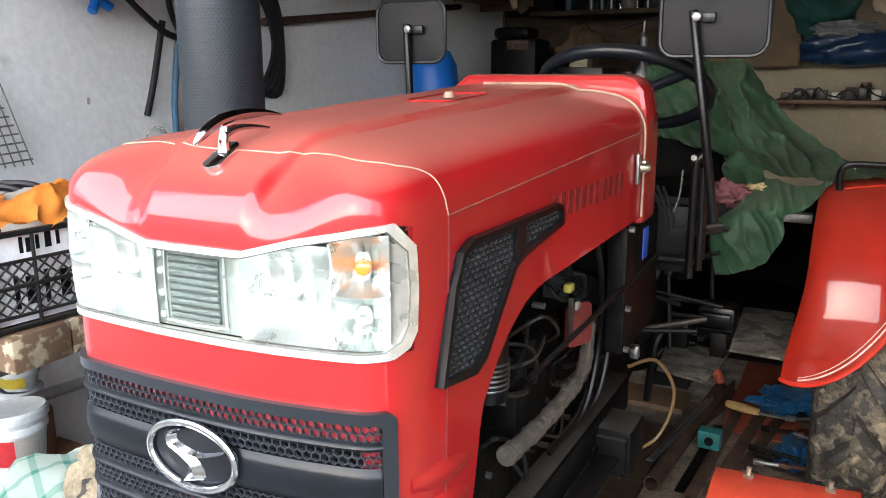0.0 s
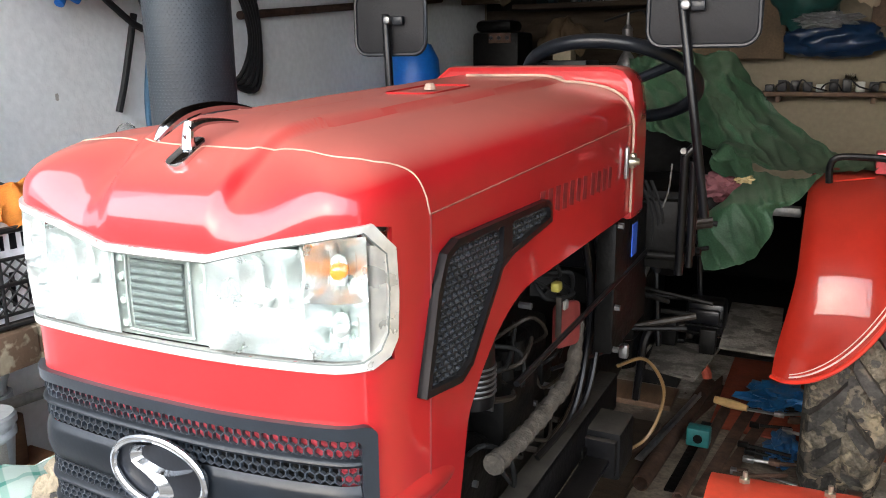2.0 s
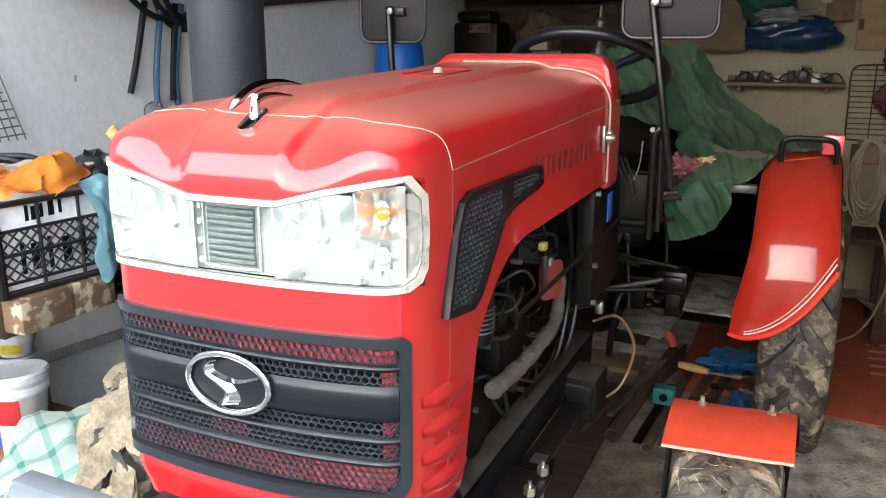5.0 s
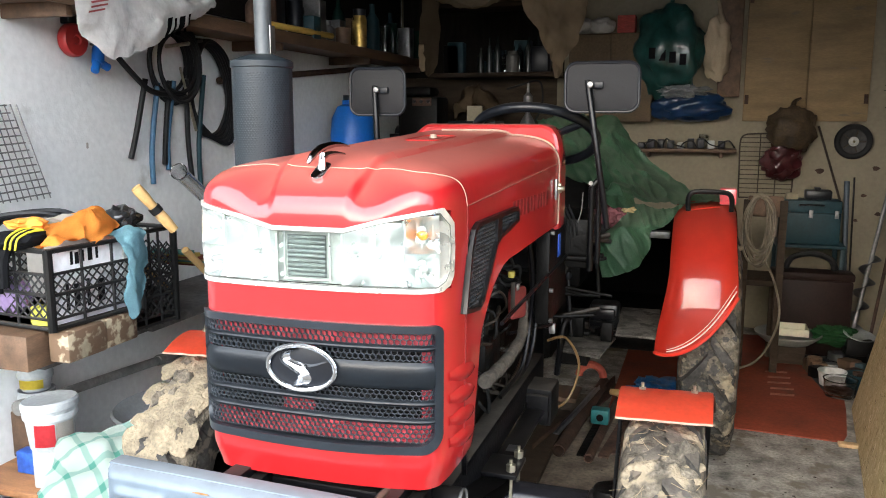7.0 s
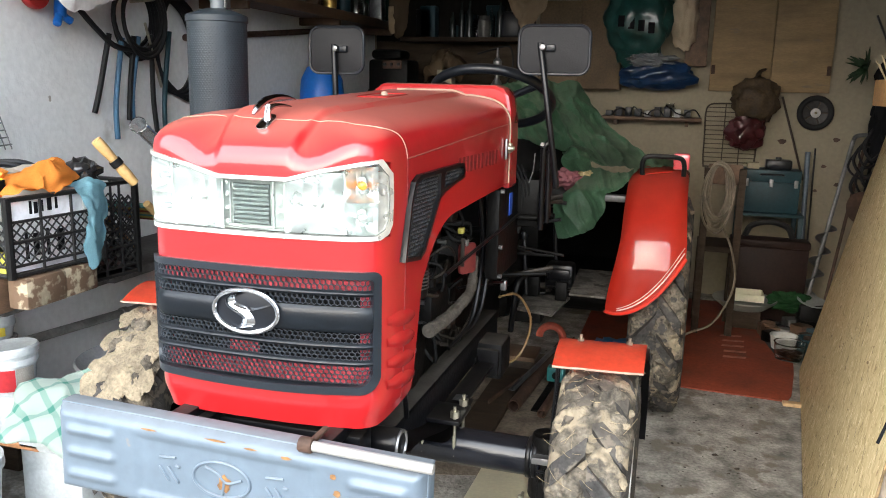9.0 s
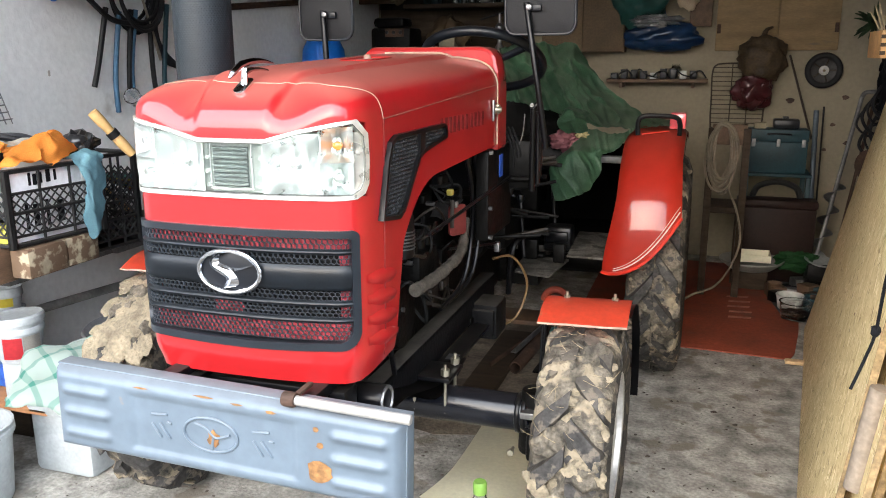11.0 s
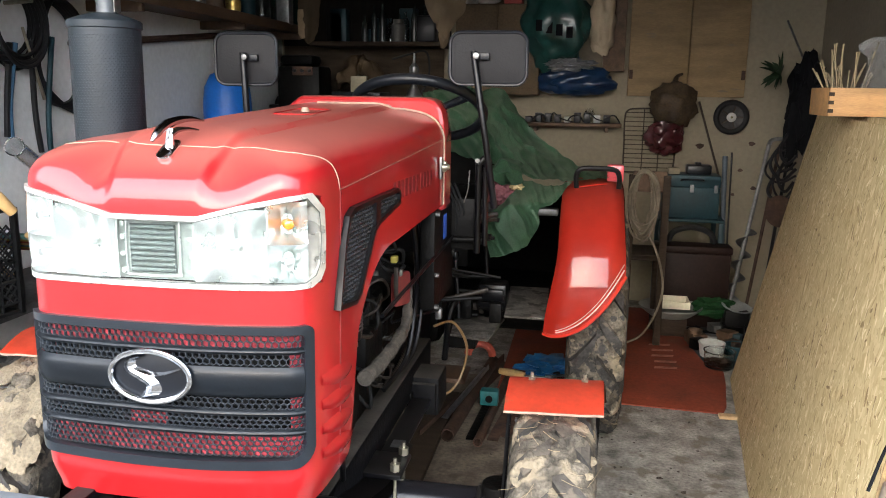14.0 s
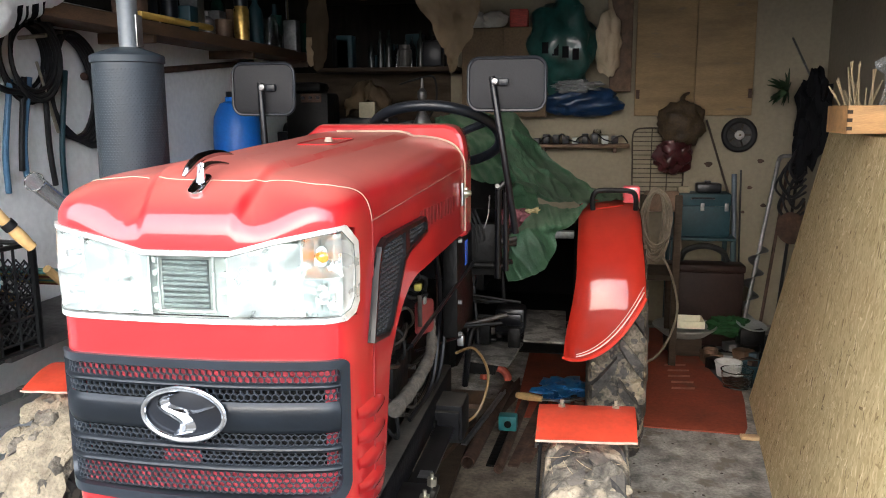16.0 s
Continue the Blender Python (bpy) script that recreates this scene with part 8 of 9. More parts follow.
single("pipe_hanger", rod((-1.12, 1.6, 0.355), (-1.12, 1.6, 0.5749), 0.006, seg=6), RUST, "thin rusty hanger of the wall pipe", "hanger")
basin = single("grey_basin", lathe([(0, 0.0), (0.13, 0.0), (0.21, 0.13), (0.222, 0.135), (0.215, 0.142), (0.125, 0.012), (0, 0.012)], 40, Matrix.Translation((-0.93, 0.83, 0.16))), material("pale_grey_plastic", (0.38, 0.40, 0.41), 0.5, vary=0.2), "pale grey plastic basin beside the wheel", "basin")
single("basin_stool", box(-1.04, -0.82, 0.73, 0.93, 0.001, 0.1595, 0.004), DARK_WOOD, "dark wooden block under the basin", "block")
cr = thing("stacked_box", "pale box under the checked towel", "box", (-0.86, 0.45, 0))
part("body", box(-0.93, -0.72, 0.28, 0.47, 0.2155, 0.32, 0.01), DULL_WHITE, cr)
part("foot", box(-0.99, -0.78, 0.34, 0.56, 0.001, 0.2145, 0.02), DULL_WHITE, cr)


def checked_material():
    m = cloth_material("checked_towel", (0.50, 0.55, 0.51))
    t, n = m.node_tree, m.node_tree.nodes
    co = n.new("ShaderNodeTexCoord")
    mp = n.new("ShaderNodeMapping")
    mp.inputs["Rotation"].default_value = (0, 0, 0.5)
    link(t, co.outputs["Object"], mp.inputs[0])
    last = None
    for axis in ("X", "Y"):
        wv = n.new("ShaderNodeTexWave")
        wv.bands_direction = axis
        wv.inputs["Scale"].default_value = 5.0
        wv.inputs["Distortion"].default_value = 0.6
        link(t, mp.outputs[0], wv.inputs["Vector"])
        gt = n.new("ShaderNodeMapRange")
        gt.inputs[1].default_value, gt.inputs[2].default_value = 0.84, 0.91
        gt.inputs[4].default_value = 0.5
        link(t, wv.outputs[1], gt.inputs[0])
        if last is None:
            last = gt.outputs[0]
        else:
            ad = n.new("ShaderNodeMath")
            ad.use_clamp = True
            link(t, last, ad.inputs[0])
            link(t, gt.outputs[0], ad.inputs[1])
            last = ad.outputs[0]
    mx = n.new("ShaderNodeMixRGB")
    link(t, last, mx.inputs[0])
    mx.inputs[1].default_value, mx.inputs[2].default_value = (0.46, 0.55, 0.50, 1), (0.10, 0.30, 0.24, 1)
    link(t, mx.outputs[0], n["Principled BSDF"].inputs["Base Color"])
    return m


check_rows = [[(-1.08, 0.36, 0.33), (-0.98, 0.48, 0.355), (-0.90, 0.55, 0.34), (-0.80, 0.60, 0.27)], [(-1.05, 0.27, 0.30), (-0.95, 0.35, 0.32), (-0.86, 0.42, 0.29), (-0.76, 0.46, 0.21)], [(-1.02, 0.19, 0.25), (-0.92, 0.24, 0.235), (-0.82, 0.28, 0.19), (-0.72, 0.32, 0.13)], [(-1.00, 0.13, 0.18), (-0.90, 0.16, 0.15), (-0.80, 0.18, 0.10), (-0.70, 0.22, 0.06)]]
check_rows = [[(-0.95 + (x + 1.08) * 1.18 + 0.05 * (3 - k) / 3, y - 0.075, z + 0.066) for k, (x, y, z) in enumerate(row)] for row in check_rows[:3]]
single("checked_towel", net(check_rows, 8, 0.022, 11, 0.004, 1.0), checked_material(), "white and green checked towel spread over a box", "towel", sharp=1.5)
single("blue_clip", box(-0.84, -0.81, 0.52, 0.56, 0.281, 0.345, 0.005), BLUE_PLASTIC, "small blue plastic clip on the box", "clip")
single("black_sack", blob((-1.16, 0.08, 0.20), (0.07, 0.06, 0.20), 0.3, 2, 3, 3), BLACK_CLOTH, "black sack standing at the wall", "sack")

# ---- side wall ----
reel = thing("red_reel", "round red tape reel hung on the wall", "reel", (-1.24, 0.77, 1.41))
rm = Matrix.Translation((-1.235, 0.772, 1.452)) @ Euler((0, radians(90), 0)).to_matrix().to_4x4()
part("case", lathe([(0, 0.0), (0.046, 0.0), (0.050, 0.006), (0.050, 0.026), (0.046, 0.032), (0.016, 0.034), (0.012, 0.030), (0, 0.030)], 32, rm), material("dull_red_plastic", (0.42, 0.03, 0.03), 0.45, vary=0.2), reel)
part("clip", box(-1.248, -1.215, 0.755, 0.79, 1.500, 1.545, 0.004), BLACK_PLASTIC, reel)
valve = thing("blue_valve", "blue plastic hose valve hanging on the wall", "valve", (-1.23, 0.86, 1.34))
part("body", rod((-1.22, 0.88, 1.44), (-1.21, 0.862, 1.385), 0.019, seg=14, bevel=0.004), BLUE_PLASTIC, valve)
part("arm", rod((-1.212, 0.865, 1.40), (-1.20, 0.835, 1.362), 0.013, seg=12, bevel=0.003), BLUE_PLASTIC, valve)
part("arm", rod((-1.212, 0.865, 1.395), (-1.20, 0.90, 1.375), 0.013, seg=12, bevel=0.003), BLUE_PLASTIC, valve)
part("nail", rod((-1.25, 0.88, 1.45), (-1.21, 0.88, 1.44), 0.004, seg=6), STEEL, valve)
part("hose", pipe(smooth_path([(-1.22, 0.88, 1.45), (-1.21, 0.92, 1.44), (-1.20, 1.00, 1.37), (-1.20, 1.10, 1.31), (-1.20, 1.22, 1.30)], 6), 0.010, 8), BLACK_RUBBER, valve)
wall_coil = thing("black_hose_coil", "coiled black rubber hose hung on the wall", "hose", (-1.22, 1.25, 1.25))
for k in range(10):
    ry, rz = 0.105 + 0.0065 * (k % 7), 0.105 + 0.006 * ((k * 3) % 7)
    part("turn", pipe([(-1.238 + 0.006 * k + 0.002 * math.sin(0.2 * i + k), 1.25 + 0.004 * math.sin(k) + ry * math.cos(2 * math.pi * i / 30), 1.412 + 0.004 * math.cos(2 * k) + rz * math.sin(2 * math.pi * i / 30)) for i in range(30)], 0.0070, 7, True), BLACK_RUBBER, wall_coil)
part("nail", rod((-1.251, 1.26, 1.475), (-1.15, 1.26, 1.482), 0.007, seg=8), ZINC, wall_coil)
loop2 = thing("black_cable_loop", "loose loops of black cable on the wall", "cable", (-1.22, 1.48, 1.0))
for k in range(5):
    part("turn", pipe(smooth_path([(-1.235 + 0.008 * k, 1.38 + 0.012 * k, 1.50), (-1.22, 1.52 + 0.02 * k, 1.46), (-1.21, 1.58 + 0.012 * k, 1.30), (-1.22, 1.53 + 0.02 * k, 1.17 - 0.012 * k), (-1.23, 1.43 + 0.01 * k, 1.16), (-1.235, 1.38, 1.28)], 6, True), 0.0085, 7, True), BLACK_RUBBER, loop2)
part("nail", rod((-1.251, 1.40, 1.498), (-1.19, 1.40, 1.505), 0.005, seg=8), STEEL, loop2)
tails = [(1.06, 1.27, 1.02, 1.08, BLACK_RUBBER, "black"), (1.125, 1.26, 1.13, 0.985, TEAL_CLOTH, "blue"), (1.19, 1.27, 1.20, 1.05, BLACK_RUBBER, "grey"), (1.215, 1.27, 1.22, 1.03, BLUE_PLASTIC, "blue"), (1.29, 1.28, 1.36, 0.99, BLACK_RUBBER, "black"), (1.40, 1.30, 1.41, 0.95, TEAL, "teal")]
BLUEGREY = material("blue_rubber_strap", (0.05, 0.12, 0.20), 0.6, vary=0.3)
for k, (y0, z0, y1, z1, m, c) in enumerate(tails):
    single("hanging_strap", pipe(smooth_path([(-1.205, y0 + 0.02, z0 + 0.08), (-1.225, (y0 + y1) / 2 + 0.006 * (-1) ** k, (z0 + z1) / 2), (-1.235, y1, z1)], 7), 0.0095, 8), BLUEGREY if c == "blue" else m, "straight %s hose end hanging on the wall" % c, "hose end", "hose ends on the wall")
single("brass_lance", join(rod((-1.205, 1.31, 1.30), (-1.215, 1.37, 1.17), 0.006, seg=8), rod((-1.205, 1.31, 1.30), (-1.20, 1.27, 1.40), 0.005, seg=8)), ZINC, "thin brass spray lance among the hoses", "lance")
single("wall_pole", rod((-1.225, 1.55, 1.365), (-1.225, 3.05, 1.50), 0.014, seg=10), RUST, "long dark pole fixed along the wall", "pole")
wrack = thing("wire_basket", "white wire grid hung on the side wall", "wire grid", (-1.24, 0.45, 1.0))
for k in range(13):
    z = 1.0 + 0.021 * k
    part("wire", rod((-1.236 + 0.05 * (1 - k / 12), 0.20, z - 0.02), (-1.236 + 0.05 * (1 - k / 12), 0.605 - 0.007 * k, z), 0.0022, seg=5), STEEL, wrack)
for k in range(17):
    y = 0.22 + 0.024 * k
    part("wire", rod((-1.186, y, 0.985), (-1.238, y - 0.05 * k / 17, 1.255), 0.0018, seg=5), STEEL, wrack)
part("hook", rod((-1.251, 0.40, 1.258), (-1.22, 0.40, 1.25), 0.004, seg=6), STEEL, wrack)
single("wall_chip", prism([(0.010 * math.cos(a), 0.007 * math.sin(a) * (1 + 0.4 * math.cos(2 * a))) for a in [2 * math.pi * i / 9 for i in range(9)]], 0.002, Matrix.Translation((-1.2501, 0.835, 1.13)) @ Euler((0, radians(90), 0)).to_matrix().to_4x4()), GREY_CLOTH, "small grey scuff on the plaster wall", "wall damage", "chips in the plaster")

# ---- long shelf on the side wall ----
ls = thing("long_shelf", "long brown wooden shelf crowded with junk", "shelf", (-1.12, 1.7, 1.56))
part("board", box(-1.249, -1.00, 0.40, 3.45, 1.530, 1.555, 0.004), BROWN_WOOD, ls)
part("front_edge", box(-0.999, -0.985, 0.40, 3.45, 1.515, 1.562, 0.003), BROWN_WOOD, ls)
for y in (0.55, 1.7, 2.6, 3.35):
    part("bracket", box(-1.249, -1.02, y - 0.012, y + 0.012, 1.49, 1.5295, 0.003), BROWN_WOOD, ls)
sack_rows = [[(-1.2, 0.51, 1.56), (-1.17, 0.71, 1.6), (-1.15, 0.93, 1.62), (-1.14, 1.15, 1.64)], [(-0.99, 0.5, 1.54), (-0.97, 0.68, 1.56), (-0.96, 0.88, 1.575), (-0.96, 1.15, 1.6)], [(-0.965, 0.51, 1.49), (-0.95, 0.65, 1.47), (-0.945, 0.85, 1.48), (-0.955, 1.09, 1.55)], [(-0.985, 0.57, 1.43), (-0.965, 0.66, 1.39), (-0.96, 0.79, 1.41), (-0.975, 0.97, 1.5)]]
sackb = thing("white_sack", "crumpled white printed plastic sack over the shelf", "sack", (-1.05, 1.1, 1.585))
sack_bm = net(sack_rows, 14, 0.016, 10, 0.0, 6.0, ((0.1, 0.5, -0.86), (0.1, 0.86, 0.5), 11.0, 0.013))
SACK_SKIN = BVHTree.FromBMesh(sack_bm)
bmesh.ops.solidify(sack_bm, geom=sack_bm.faces[:], thickness=0.002)
part("sheet", sack_bm, material("white_woven_plastic", (0.86, 0.86, 0.85), 0.42, vary=0.15, scale=9, bump=0.4, grain=60), sackb, "", 1.5)
part("filling", blob((-1.12, 0.84, 1.61), (0.08, 0.26, 0.05), 0.25, 2, 2), GREY_CLOTH, sackb)


def on_sack(y, z):
    h = SACK_SKIN.ray_cast(Vector((0, y, z)), Vector((-1, 0, 0)))
    return h[0] + Vector((0.004, -0.002, 0)) if h[0] else Vector((-0.955, y, z))


PINK_PRINT = material("faded_red_print", (0.45, 0.10, 0.10), 0.6, vary=0.2)
for y, z, w, h, mat in ((0.86, 1.455, 0.022, 0.062, BLACK_CLOTH), (0.895, 1.465, 0.012, 0.055, BLACK_CLOTH), (0.920, 1.472, 0.024, 0.056, BLACK_CLOTH), (0.960, 1.485, 0.014, 0.055, BLACK_CLOTH), (0.55, 1.520, 0.07, 0.005, PINK_PRINT), (0.545, 1.507, 0.065, 0.005, PINK_PRINT), (0.54, 1.494, 0.06, 0.005, PINK_PRINT)):
    part("print_bar", sheet(lambda u, v: on_sack(y + w * u, z + h * v + 0.25 * w * u), 5, 5, 0.0006), mat, sackb, "plain print bar")
rng = random.Random(77)
SHELF_MATS = [GLASS_DARK, BLACK_PLASTIC, RUST, TEAL, STEEL, BROWN_WOOD, material("dark_green_glass", (0.008, 0.028, 0.022), 0.2, vary=0.1, spec=0.4)]


def shelf_bottle(x, y, z, r, h, mat, group):
    return turned("bottle", "dusty dark bottle standing on a shelf", "bottle", (x, y, z), [(0, 0), (r, 0), (r, h * 0.62), (r * 0.9, h * 0.70), (r * 0.38, h * 0.82), (r * 0.36, h), (0, h)], mat, 16, group)


for k in range(24):
    y = 1.55 + 0.078 * k
    if y > 3.4:
        break
    x, m = -1.10 + rng.uniform(-0.05, 0.06), SHELF_MATS[rng.randrange(len(SHELF_MATS))]
    h = rng.uniform(0.10, 0.30)
    if k % 3 == 0:
        shelf_bottle(x, y, 1.5555, rng.uniform(0.025, 0.038), h, m, "bottles on the long shelf")
    elif k % 3 == 1:
        w = rng.uniform(0.03, 0.05)
        single("tin", lathe([(0, 0), (w, 0), (w, h * 0.6), (w * 0.93, h * 0.62), (0, h * 0.62)], 18, Matrix.Translation((x, y, 1.5555))), m, "old tin standing on the long shelf", "tin", "tins on the long shelf")
    else:
        single("shelf_box", box(x - 0.06, x + 0.06, y - 0.034, y + 0.034, 1.5555, 1.5555 + h * 0.7, 0.004), m, "dark worn box on the long shelf", "box", "boxes on the long shelf")
single("axe_handle", rod((-0.99, 1.55, 1.576), (-0.99, 2.10, 1.583), 0.013, seg=10, bevel=0.003), material("yellow_wood_handle", (0.55, 0.36, 0.08), 0.5, vary=0.2), "yellow wooden tool handle on shelf's edge", "handle")
gold = thing("gold_tin", "gold foil wrapped tin hanging from shelf", "tin", (-0.96, 2.45, 1.60))
part("tin", lathe([(0, 0), (0.035, 0), (0.036, 0.02), (0.036, 0.13), (0.03, 0.15), (0, 0.15)], 20, Matrix.Translation((-1.01, 2.45, 1.563))), material("gold_foil", (0.50, 0.34, 0.10), 0.3, metal=0.8, vary=0.4, scale=30, bump=0.6, grain=50), gold)
part("lid", lathe([(0.031, 0.15), (0.031, 0.18), (0, 0.18)], 18, Matrix.Translation((-1.01, 2.45, 1.563))), BLACK_PLASTIC, gold)
turned("glass_jar", "empty glass jar on the long shelf", "jar", (-1.01, 2.78, 1.563), [(0, 0), (0.045, 0), (0.046, 0.10), (0.035, 0.12), (0.035, 0.14), (0.032, 0.14), (0.032, 0.12), (0.043, 0.10), (0.043, 0.004), (0, 0.004)], CLEAR)

# ---- rear workbench and shelf ----
wbk = thing("workbench", "dark workbench loaded with tools at the rear", "workbench", (-0.6, 3.2, 0))
part("top", box(-1.22, -0.12, 2.85, 3.62, 1.00, 1.04, 0.006), DARK_WOOD, wbk)
part("front_board", box(-1.22, -0.12, 2.86, 2.885, 0.80, 0.9995, 0.004), DARK_WOOD, wbk)
for x in (-1.18, -0.16):
    for y in (2.91, 3.58):
        part("leg", box(x - 0.03, x + 0.03, y - 0.03, y + 0.03, 0, 0.9995, 0.004), DARK_WOOD, wbk)
drum = thing("blue_drum", "tall blue plastic drum beside the wall", "drum", (-1.06, 2.46, 0.556))
part("body", lathe([(0, 0), (0.105, 0), (0.112, 0.02), (0.112, 0.58), (0.105, 0.66), (0.075, 0.72), (0.05, 0.73), (0.05, 0.75), (0, 0.75)], 32, Matrix.Translation((-1.06, 2.46, 0.556))), BLUE_PLASTIC, drum)
part("cap", lathe([(0.046, 0.75), (0.046, 0.775), (0, 0.775)], 20, Matrix.Translation((-1.06, 2.46, 0.556))), BLACK_PLASTIC, drum)
rng = random.Random(55)
for k in range(26):
    x, y = -1.15 + 0.038 * k + rng.uniform(-0.02, 0.02), rng.uniform(3.24, 3.5)
    m = (BLACK_GREASY, BLACK_PLASTIC, RUST, STEEL, BROWN_WOOD, CARTON, TEAL)[rng.randrange(7)]
    if k % 4 == 3:
        m = (BLACK_GREASY, BLACK_PLASTIC)[k % 2]
    h = rng.uniform(0.05, 0.17)
    if k % 3 == 0:
        single("machine_part", join(rod((x - 0.05, y, 1.041 + h * 0.4), (x + 0.05, y, 1.041 + h * 0.4), h * 0.4, seg=14, bevel=0.006), box(x - 0.03, x + 0.03, y - 0.03, y + 0.03, 1.0405, 1.05, 0.002)), m, "greasy machine part on the rear workbench", "machine part", "clutter on the workbench")
    elif k % 3 == 1:
        single("bench_box", box(x - 0.045, x + 0.045, y - 0.05, y + 0.05, 1.0405, 1.0405 + h, 0.005), m, "small worn box on the rear workbench", "box", "clutter on the workbench")
    else:
        single("bench_rag", blob((x, y, 1.075), (0.06, 0.05, 0.034), 0.5, 2.6, k * 1.3, 3), BLACK_CLOTH if k % 2 else GREY_CLOTH, "crumpled rag on the rear workbench", "rag", "clutter on the workbench")
single("open_carton", box(-0.60, -0.515, 2.93, 3.01, 1.205, 1.285, 0.003), CARTON, "small open carton on bench clutter", "carton")
single("tool_case", box(-0.70, -0.44, 2.92, 3.13, 1.0405, 1.2045, 0.004), BLACK_PLASTIC, "black tool case on the rear workbench", "case")
single("oil_can", lathe([(0, 0), (0.05, 0), (0.052, 0.04), (0.03, 0.09), (0.012, 0.12), (0.012, 0.16), (0.024, 0.18), (0.024, 0.21), (0.008, 0.23), (0.005, 0.28), (0, 0.28)], 20, Matrix.Translation((-0.28, 3.0, 1.1255))), STEEL, "steel oil can with spout on bench", "oil can")
single("oil_drum_block", box(-0.35, -0.21, 2.93, 3.07, 1.0405, 1.125, 0.006), DARK_WOOD, "dark block under the oil can", "block")
# near-black for panels that paint the shade on the upper walls
DIM_WALL = material("dim_wall_black", (0.013, 0.011, 0.009), 0.85, vary=0.5, scale=6, bump=0.4, stretch=(6, 1, 1), spec=0.15)
rs = thing("rear_shelf", "dark rear shelf with a few dusty bottles", "shelf", (-0.55, 3.5, 1.40))
part("board", box(-0.98, -0.16, 3.38, 3.649, 1.46, 1.485, 0.004), DARK_WOOD, rs)
part("upper_board", box(-0.98, -0.16, 3.38, 3.649, 1.86, 1.885, 0.004), DARK_WOOD, rs)
# added panels: black above, brown below, painting how light falls off there
part("back", box(-1.23, -0.20, 3.632, 3.6485, 1.47, 2.22, 0.0), DIM_WALL, rs)
part("lower_back", box(-1.23, -0.24, 3.634, 3.6485, 1.05, 1.469, 0.0), material("dim_wall_brown", (0.060, 0.045, 0.031), 0.85, vary=0.5, scale=5, bump=0.4, stretch=(1, 1, 6), spec=0.15), rs, "added brown panel that paints the dim wall below the shelf")
part("shade_lining", box(-1.2485, -1.236, 1.30, 3.60, 1.62, 2.22, 0.0), DIM_WALL, rs)
rng = random.Random(66)
DIM_GLASS = material("dusty_dark_glass", (0.020, 0.026, 0.024), 0.22, vary=0.4, scale=30, spec=0.4)
for k in range(8):
    x = -0.665 + 0.047 * k
    shelf_bottle(x, 3.46 + rng.uniform(-0.03, 0.05), 1.4855, rng.uniform(0.016, 0.026), rng.uniform(0.12, 0.22), CLEAR if k in (3, 5) else DIM_GLASS, "bottles on the rear shelf")
single("grey_jar", lathe([(0, 0), (0.036, 0), (0.038, 0.01), (0.038, 0.09), (0.030, 0.10), (0.030, 0.12), (0, 0.12)], 22, Matrix.Translation((-0.46, 3.40, 1.4855))), material("pale_dusty_jar", (0.075, 0.072, 0.066), 0.5, vary=0.3), "pale dusty jar on the rear shelf", "jar")
single("dark_canister", box(-0.36, -0.25, 3.40, 3.50, 1.4855, 1.63, 0.012), BLACK_PLASTIC, "dark canister at the end of the shelf", "canister")
# dusty film hanging under the ceiling
DRAPE = cloth_material("dusty_brown_drapery", (0.23, 0.175, 0.115), scale=8.0)
single("ceiling_drape", net([[(-0.90, 2.50, 1.90), (-0.66, 2.52, 1.80), (-0.46, 2.55, 1.755), (-0.28, 2.56, 1.80), (-0.20, 2.58, 1.86)], [(-0.90, 2.60, 1.95), (-0.64, 2.62, 1.83), (-0.44, 2.64, 1.79), (-0.26, 2.64, 1.83), (-0.16, 2.64, 1.90)], [(-0.88, 2.80, 2.24), (-0.62, 2.82, 2.20), (-0.42, 2.82, 2.18), (-0.22, 2.82, 2.20), (-0.08, 2.80, 2.249)]], 9, 0.024, 9, 0.003, 2.0), DRAPE, "dusty brown film sagging from the ceiling", "drapery", sharp=1.5)
single("side_drape", net([[(-0.30, 2.56, 2.12), (-0.18, 2.58, 2.12), (-0.06, 2.62, 2.12), (0.10, 2.68, 2.12)], [(-0.235, 2.58, 1.80), (-0.14, 2.60, 1.79), (-0.04, 2.64, 1.80), (0.08, 2.70, 1.82)], [(-0.155, 2.59, 1.62), (-0.10, 2.60, 1.60), (-0.03, 2.63, 1.62), (0.05, 2.68, 1.66)], [(-0.085, 2.60, 1.50), (-0.060, 2.61, 1.49), (-0.035, 2.62, 1.50), (-0.005, 2.64, 1.53)], [(-0.060, 2.60, 1.42), (-0.050, 2.605, 1.415), (-0.042, 2.61, 1.42), (-0.035, 2.62, 1.43)]], 9, 0.020, 13, 0.003, 7.0), DRAPE, "long dusty brown film hanging beside the shelf", "drapery", sharp=1.5)
single("net_bag", net([[(-0.745, 2.58, 2.12), (-0.69, 2.60, 2.12), (-0.64, 2.62, 2.12)], [(-0.735, 2.57, 1.70), (-0.69, 2.57, 1.70), (-0.640, 2.60, 1.70)], [(-0.735, 2.56, 1.54), (-0.69, 2.55, 1.53), (-0.645, 2.58, 1.54)], [(-0.710, 2.57, 1.44), (-0.69, 2.57, 1.425), (-0.665, 2.58, 1.44)]], 8, 0.016, 14, 0.003, 9.0), cloth_material("brown_netting", (0.060, 0.044, 0.028)), "dark brown net bag hanging from the ceiling", "bag", sharp=1.5)
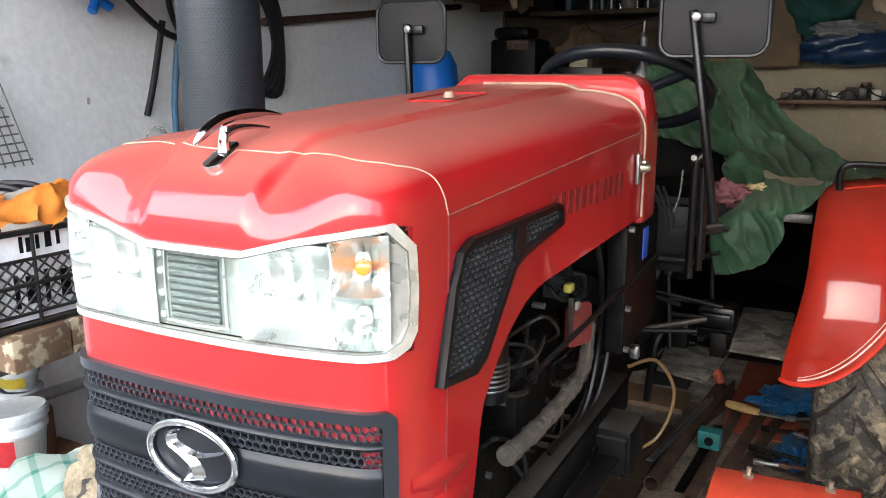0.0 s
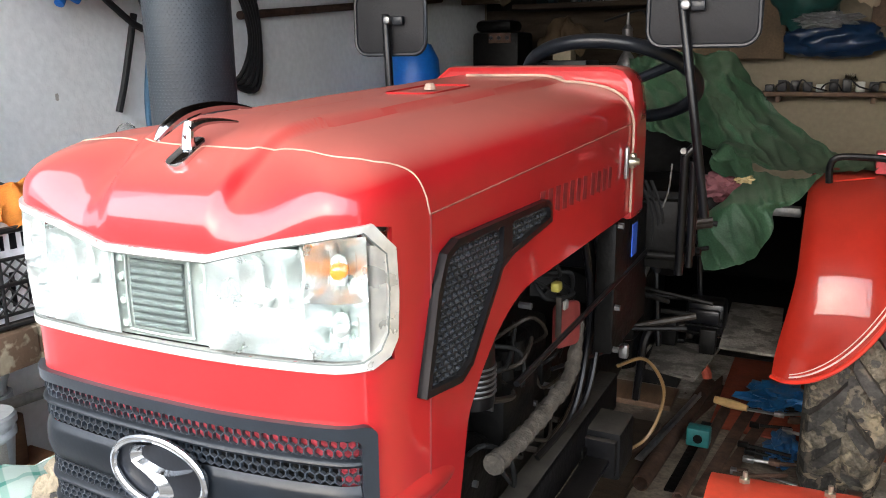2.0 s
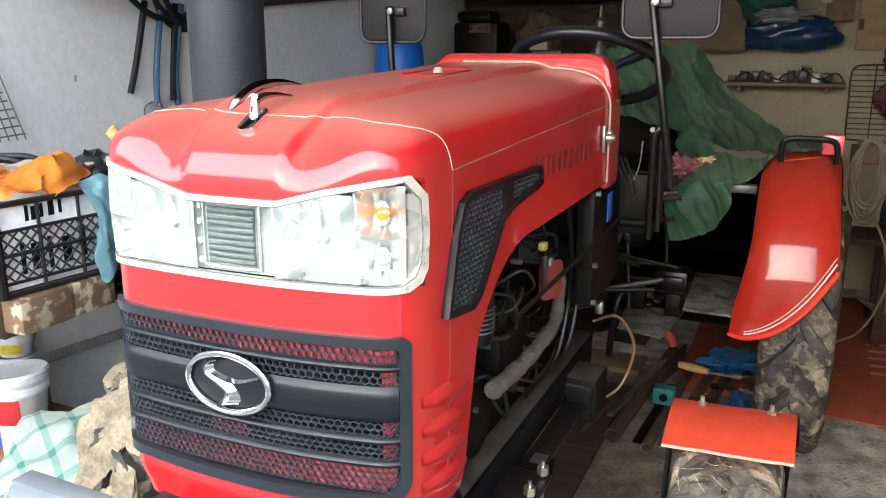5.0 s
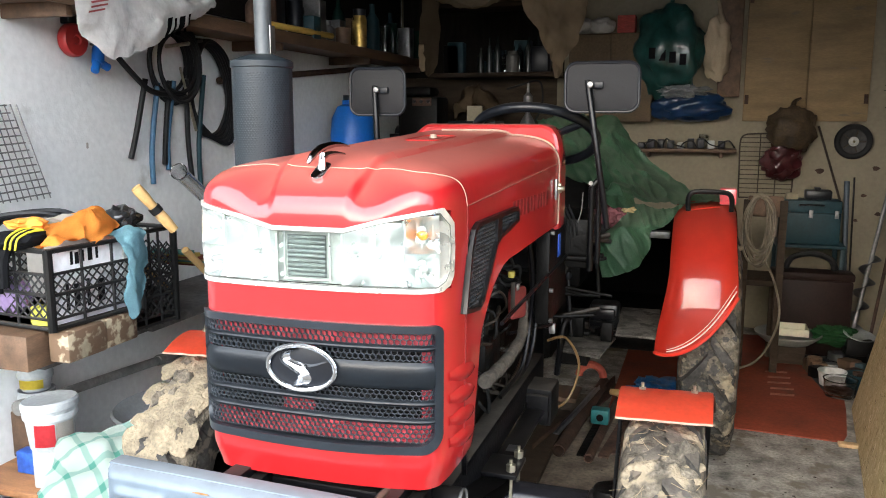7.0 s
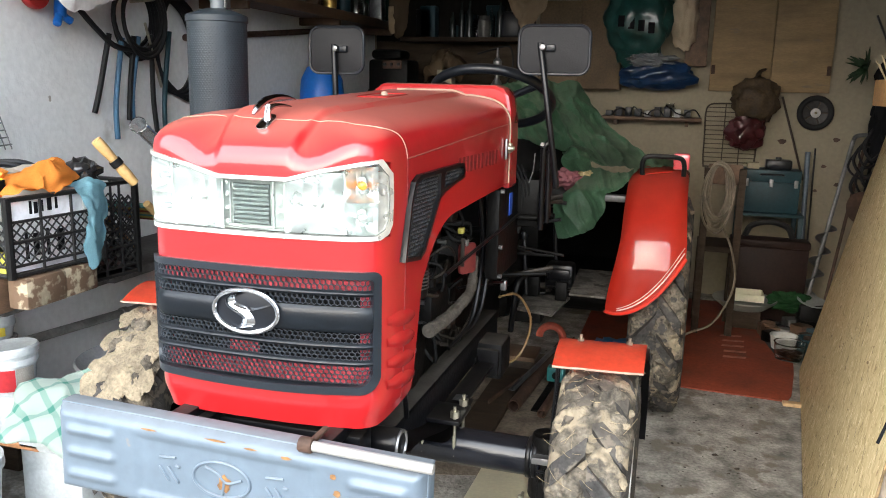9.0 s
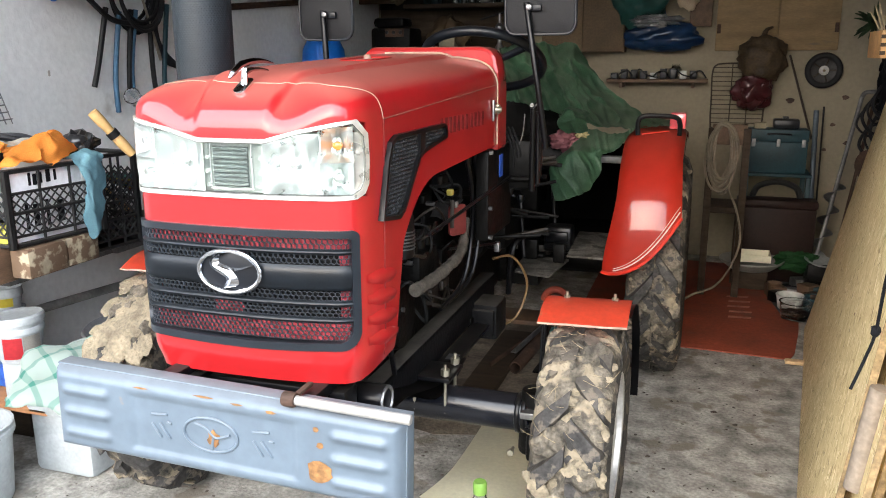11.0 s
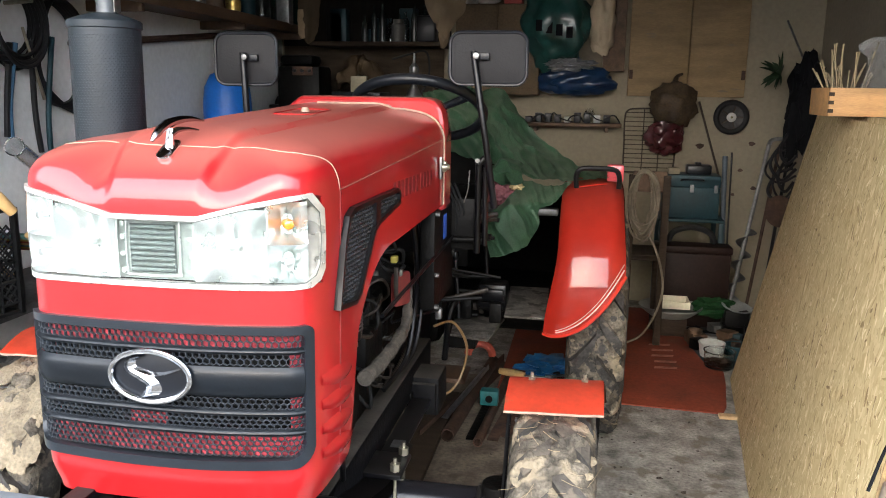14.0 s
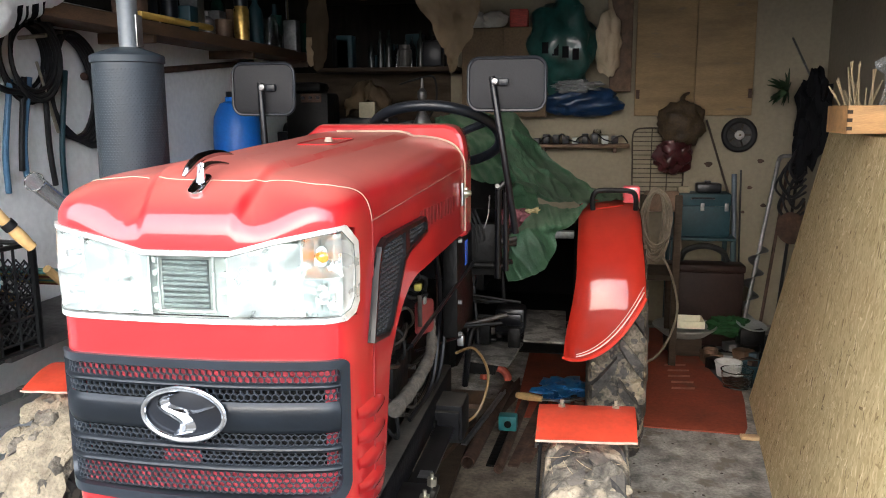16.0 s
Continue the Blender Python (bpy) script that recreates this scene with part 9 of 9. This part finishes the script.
single("hanging_rag", net([[(-0.735, 2.54, 1.58), (-0.722, 2.54, 1.58), (-0.71, 2.545, 1.58)], [(-0.730, 2.535, 1.50), (-0.715, 2.535, 1.50), (-0.70, 2.54, 1.50)], [(-0.722, 2.54, 1.45), (-0.712, 2.54, 1.445), (-0.702, 2.545, 1.45)]], 6, 0.006, 20, 0.003, 4.0), DRAPE, "narrow pale rag hung on the net bag", "rag", sharp=1.5)
beam = thing("roof_beam", "dark timber roof beam under the ceiling", "beam", (0.3, 2.6, 2.13))
for y in (0.9, 2.6):
    part("beam", box(LEFT + 0.002, RIGHT - 0.002, y - 0.06, y + 0.06, 2.13, 2.249, 0.006), DARK_WOOD, beam)

# more dark junk on the rear wall and a drape beside the shelf
rng = random.Random(17)
for k in range(16):
    x, z = rng.uniform(-0.95, 0.25), (1.4855 if k % 2 else 1.8855)
    h = rng.uniform(0.06, 0.2)
    if x > -0.18:
        x -= 0.5
    single("junk_box", box(x - 0.05, x + 0.05, 3.52, 3.60, z, z + h, 0.006), (BROWN_WOOD, BLACK_GREASY, RUST, TEAL)[k % 4], "dark dusty box on the rear shelf", "box", "junk on the rear shelf")
appliance = thing("bench_machine", "black machine with a grey front on the workbench", "machine", (-0.87, 3.0, 1.04))
part("body", box(-0.99, -0.755, 2.90, 3.10, 1.0405, 1.335, 0.02), BLACK_GREASY, appliance)
part("top", box(-0.985, -0.80, 2.92, 3.08, 1.3355, 1.390, 0.025), BLACK_GREASY, appliance)
part("front_panel", box(-0.90, -0.79, 2.890, 2.8995, 1.285, 1.330, 0.003), RUST, appliance, "dull worn front panel")
for k in range(3):
    part("knob", rod((-0.885 + 0.04 * k, 2.876, 1.308), (-0.885 + 0.04 * k, 2.8895, 1.308), 0.009, seg=14, bevel=0.002), BLACK_PLASTIC, appliance)
SACKING = cloth_material("brown_sacking", (0.13, 0.092, 0.055))
single("folded_sacking", net([[(-0.70, 3.12, 1.21), (-0.62, 3.14, 1.30), (-0.54, 3.14, 1.33), (-0.46, 3.12, 1.24)], [(-0.69, 3.02, 1.26), (-0.63, 3.03, 1.39), (-0.53, 3.05, 1.37), (-0.46, 3.03, 1.27)], [(-0.68, 2.94, 1.206), (-0.61, 2.95, 1.27), (-0.54, 2.95, 1.28), (-0.47, 2.94, 1.206)]], 8, 0.03, 16, 0.004, 3.0), SACKING, "crumpled brown sacking heaped on the workbench", "sacking", sharp=1.5)
single("power_cable", pipe(smooth_path([(-0.47, 3.30, 1.385), (-0.38, 3.30, 1.41), (-0.29, 3.30, 1.43), (-0.262, 3.30, 1.38), (-0.265, 3.30, 1.28), (-0.30, 3.28, 1.20), (-0.36, 3.26, 1.05)], 8), 0.006, 7), BLACK_RUBBER, "black cable looping up from the workbench", "cable")
# dirt and crumbs on the floor
rng = random.Random(5)
dirt = bmesh.new()
for k in range(900):
    x, y = rng.uniform(-0.9, 1.1), rng.uniform(-0.35, 2.3)
    s = rng.uniform(0.002, 0.006) * (2.2 if rng.random() < 0.06 else 1)
    a = rng.uniform(0, 6.28)
    ring_ = [dirt.verts.new((x + s * rng.uniform(0.6, 1.4) * math.cos(a + i * 1.257), y + s * rng.uniform(0.6, 1.4) * math.sin(a + i * 1.257), 0.0004)) for i in range(5)]
    tip = dirt.verts.new((x, y, s * rng.uniform(0.3, 0.7)))
    for i in range(5):
        dirt.faces.new((ring_[i], ring_[(i + 1) % 5], tip))
tagged(single("floor_dirt", dirt, material("dark_earth_crumbs", (0.07, 0.055, 0.042), 0.95, vary=0.5, scale=40), "dark crumbs of earth scattered over the floor", "dirt"), kind="stuff")
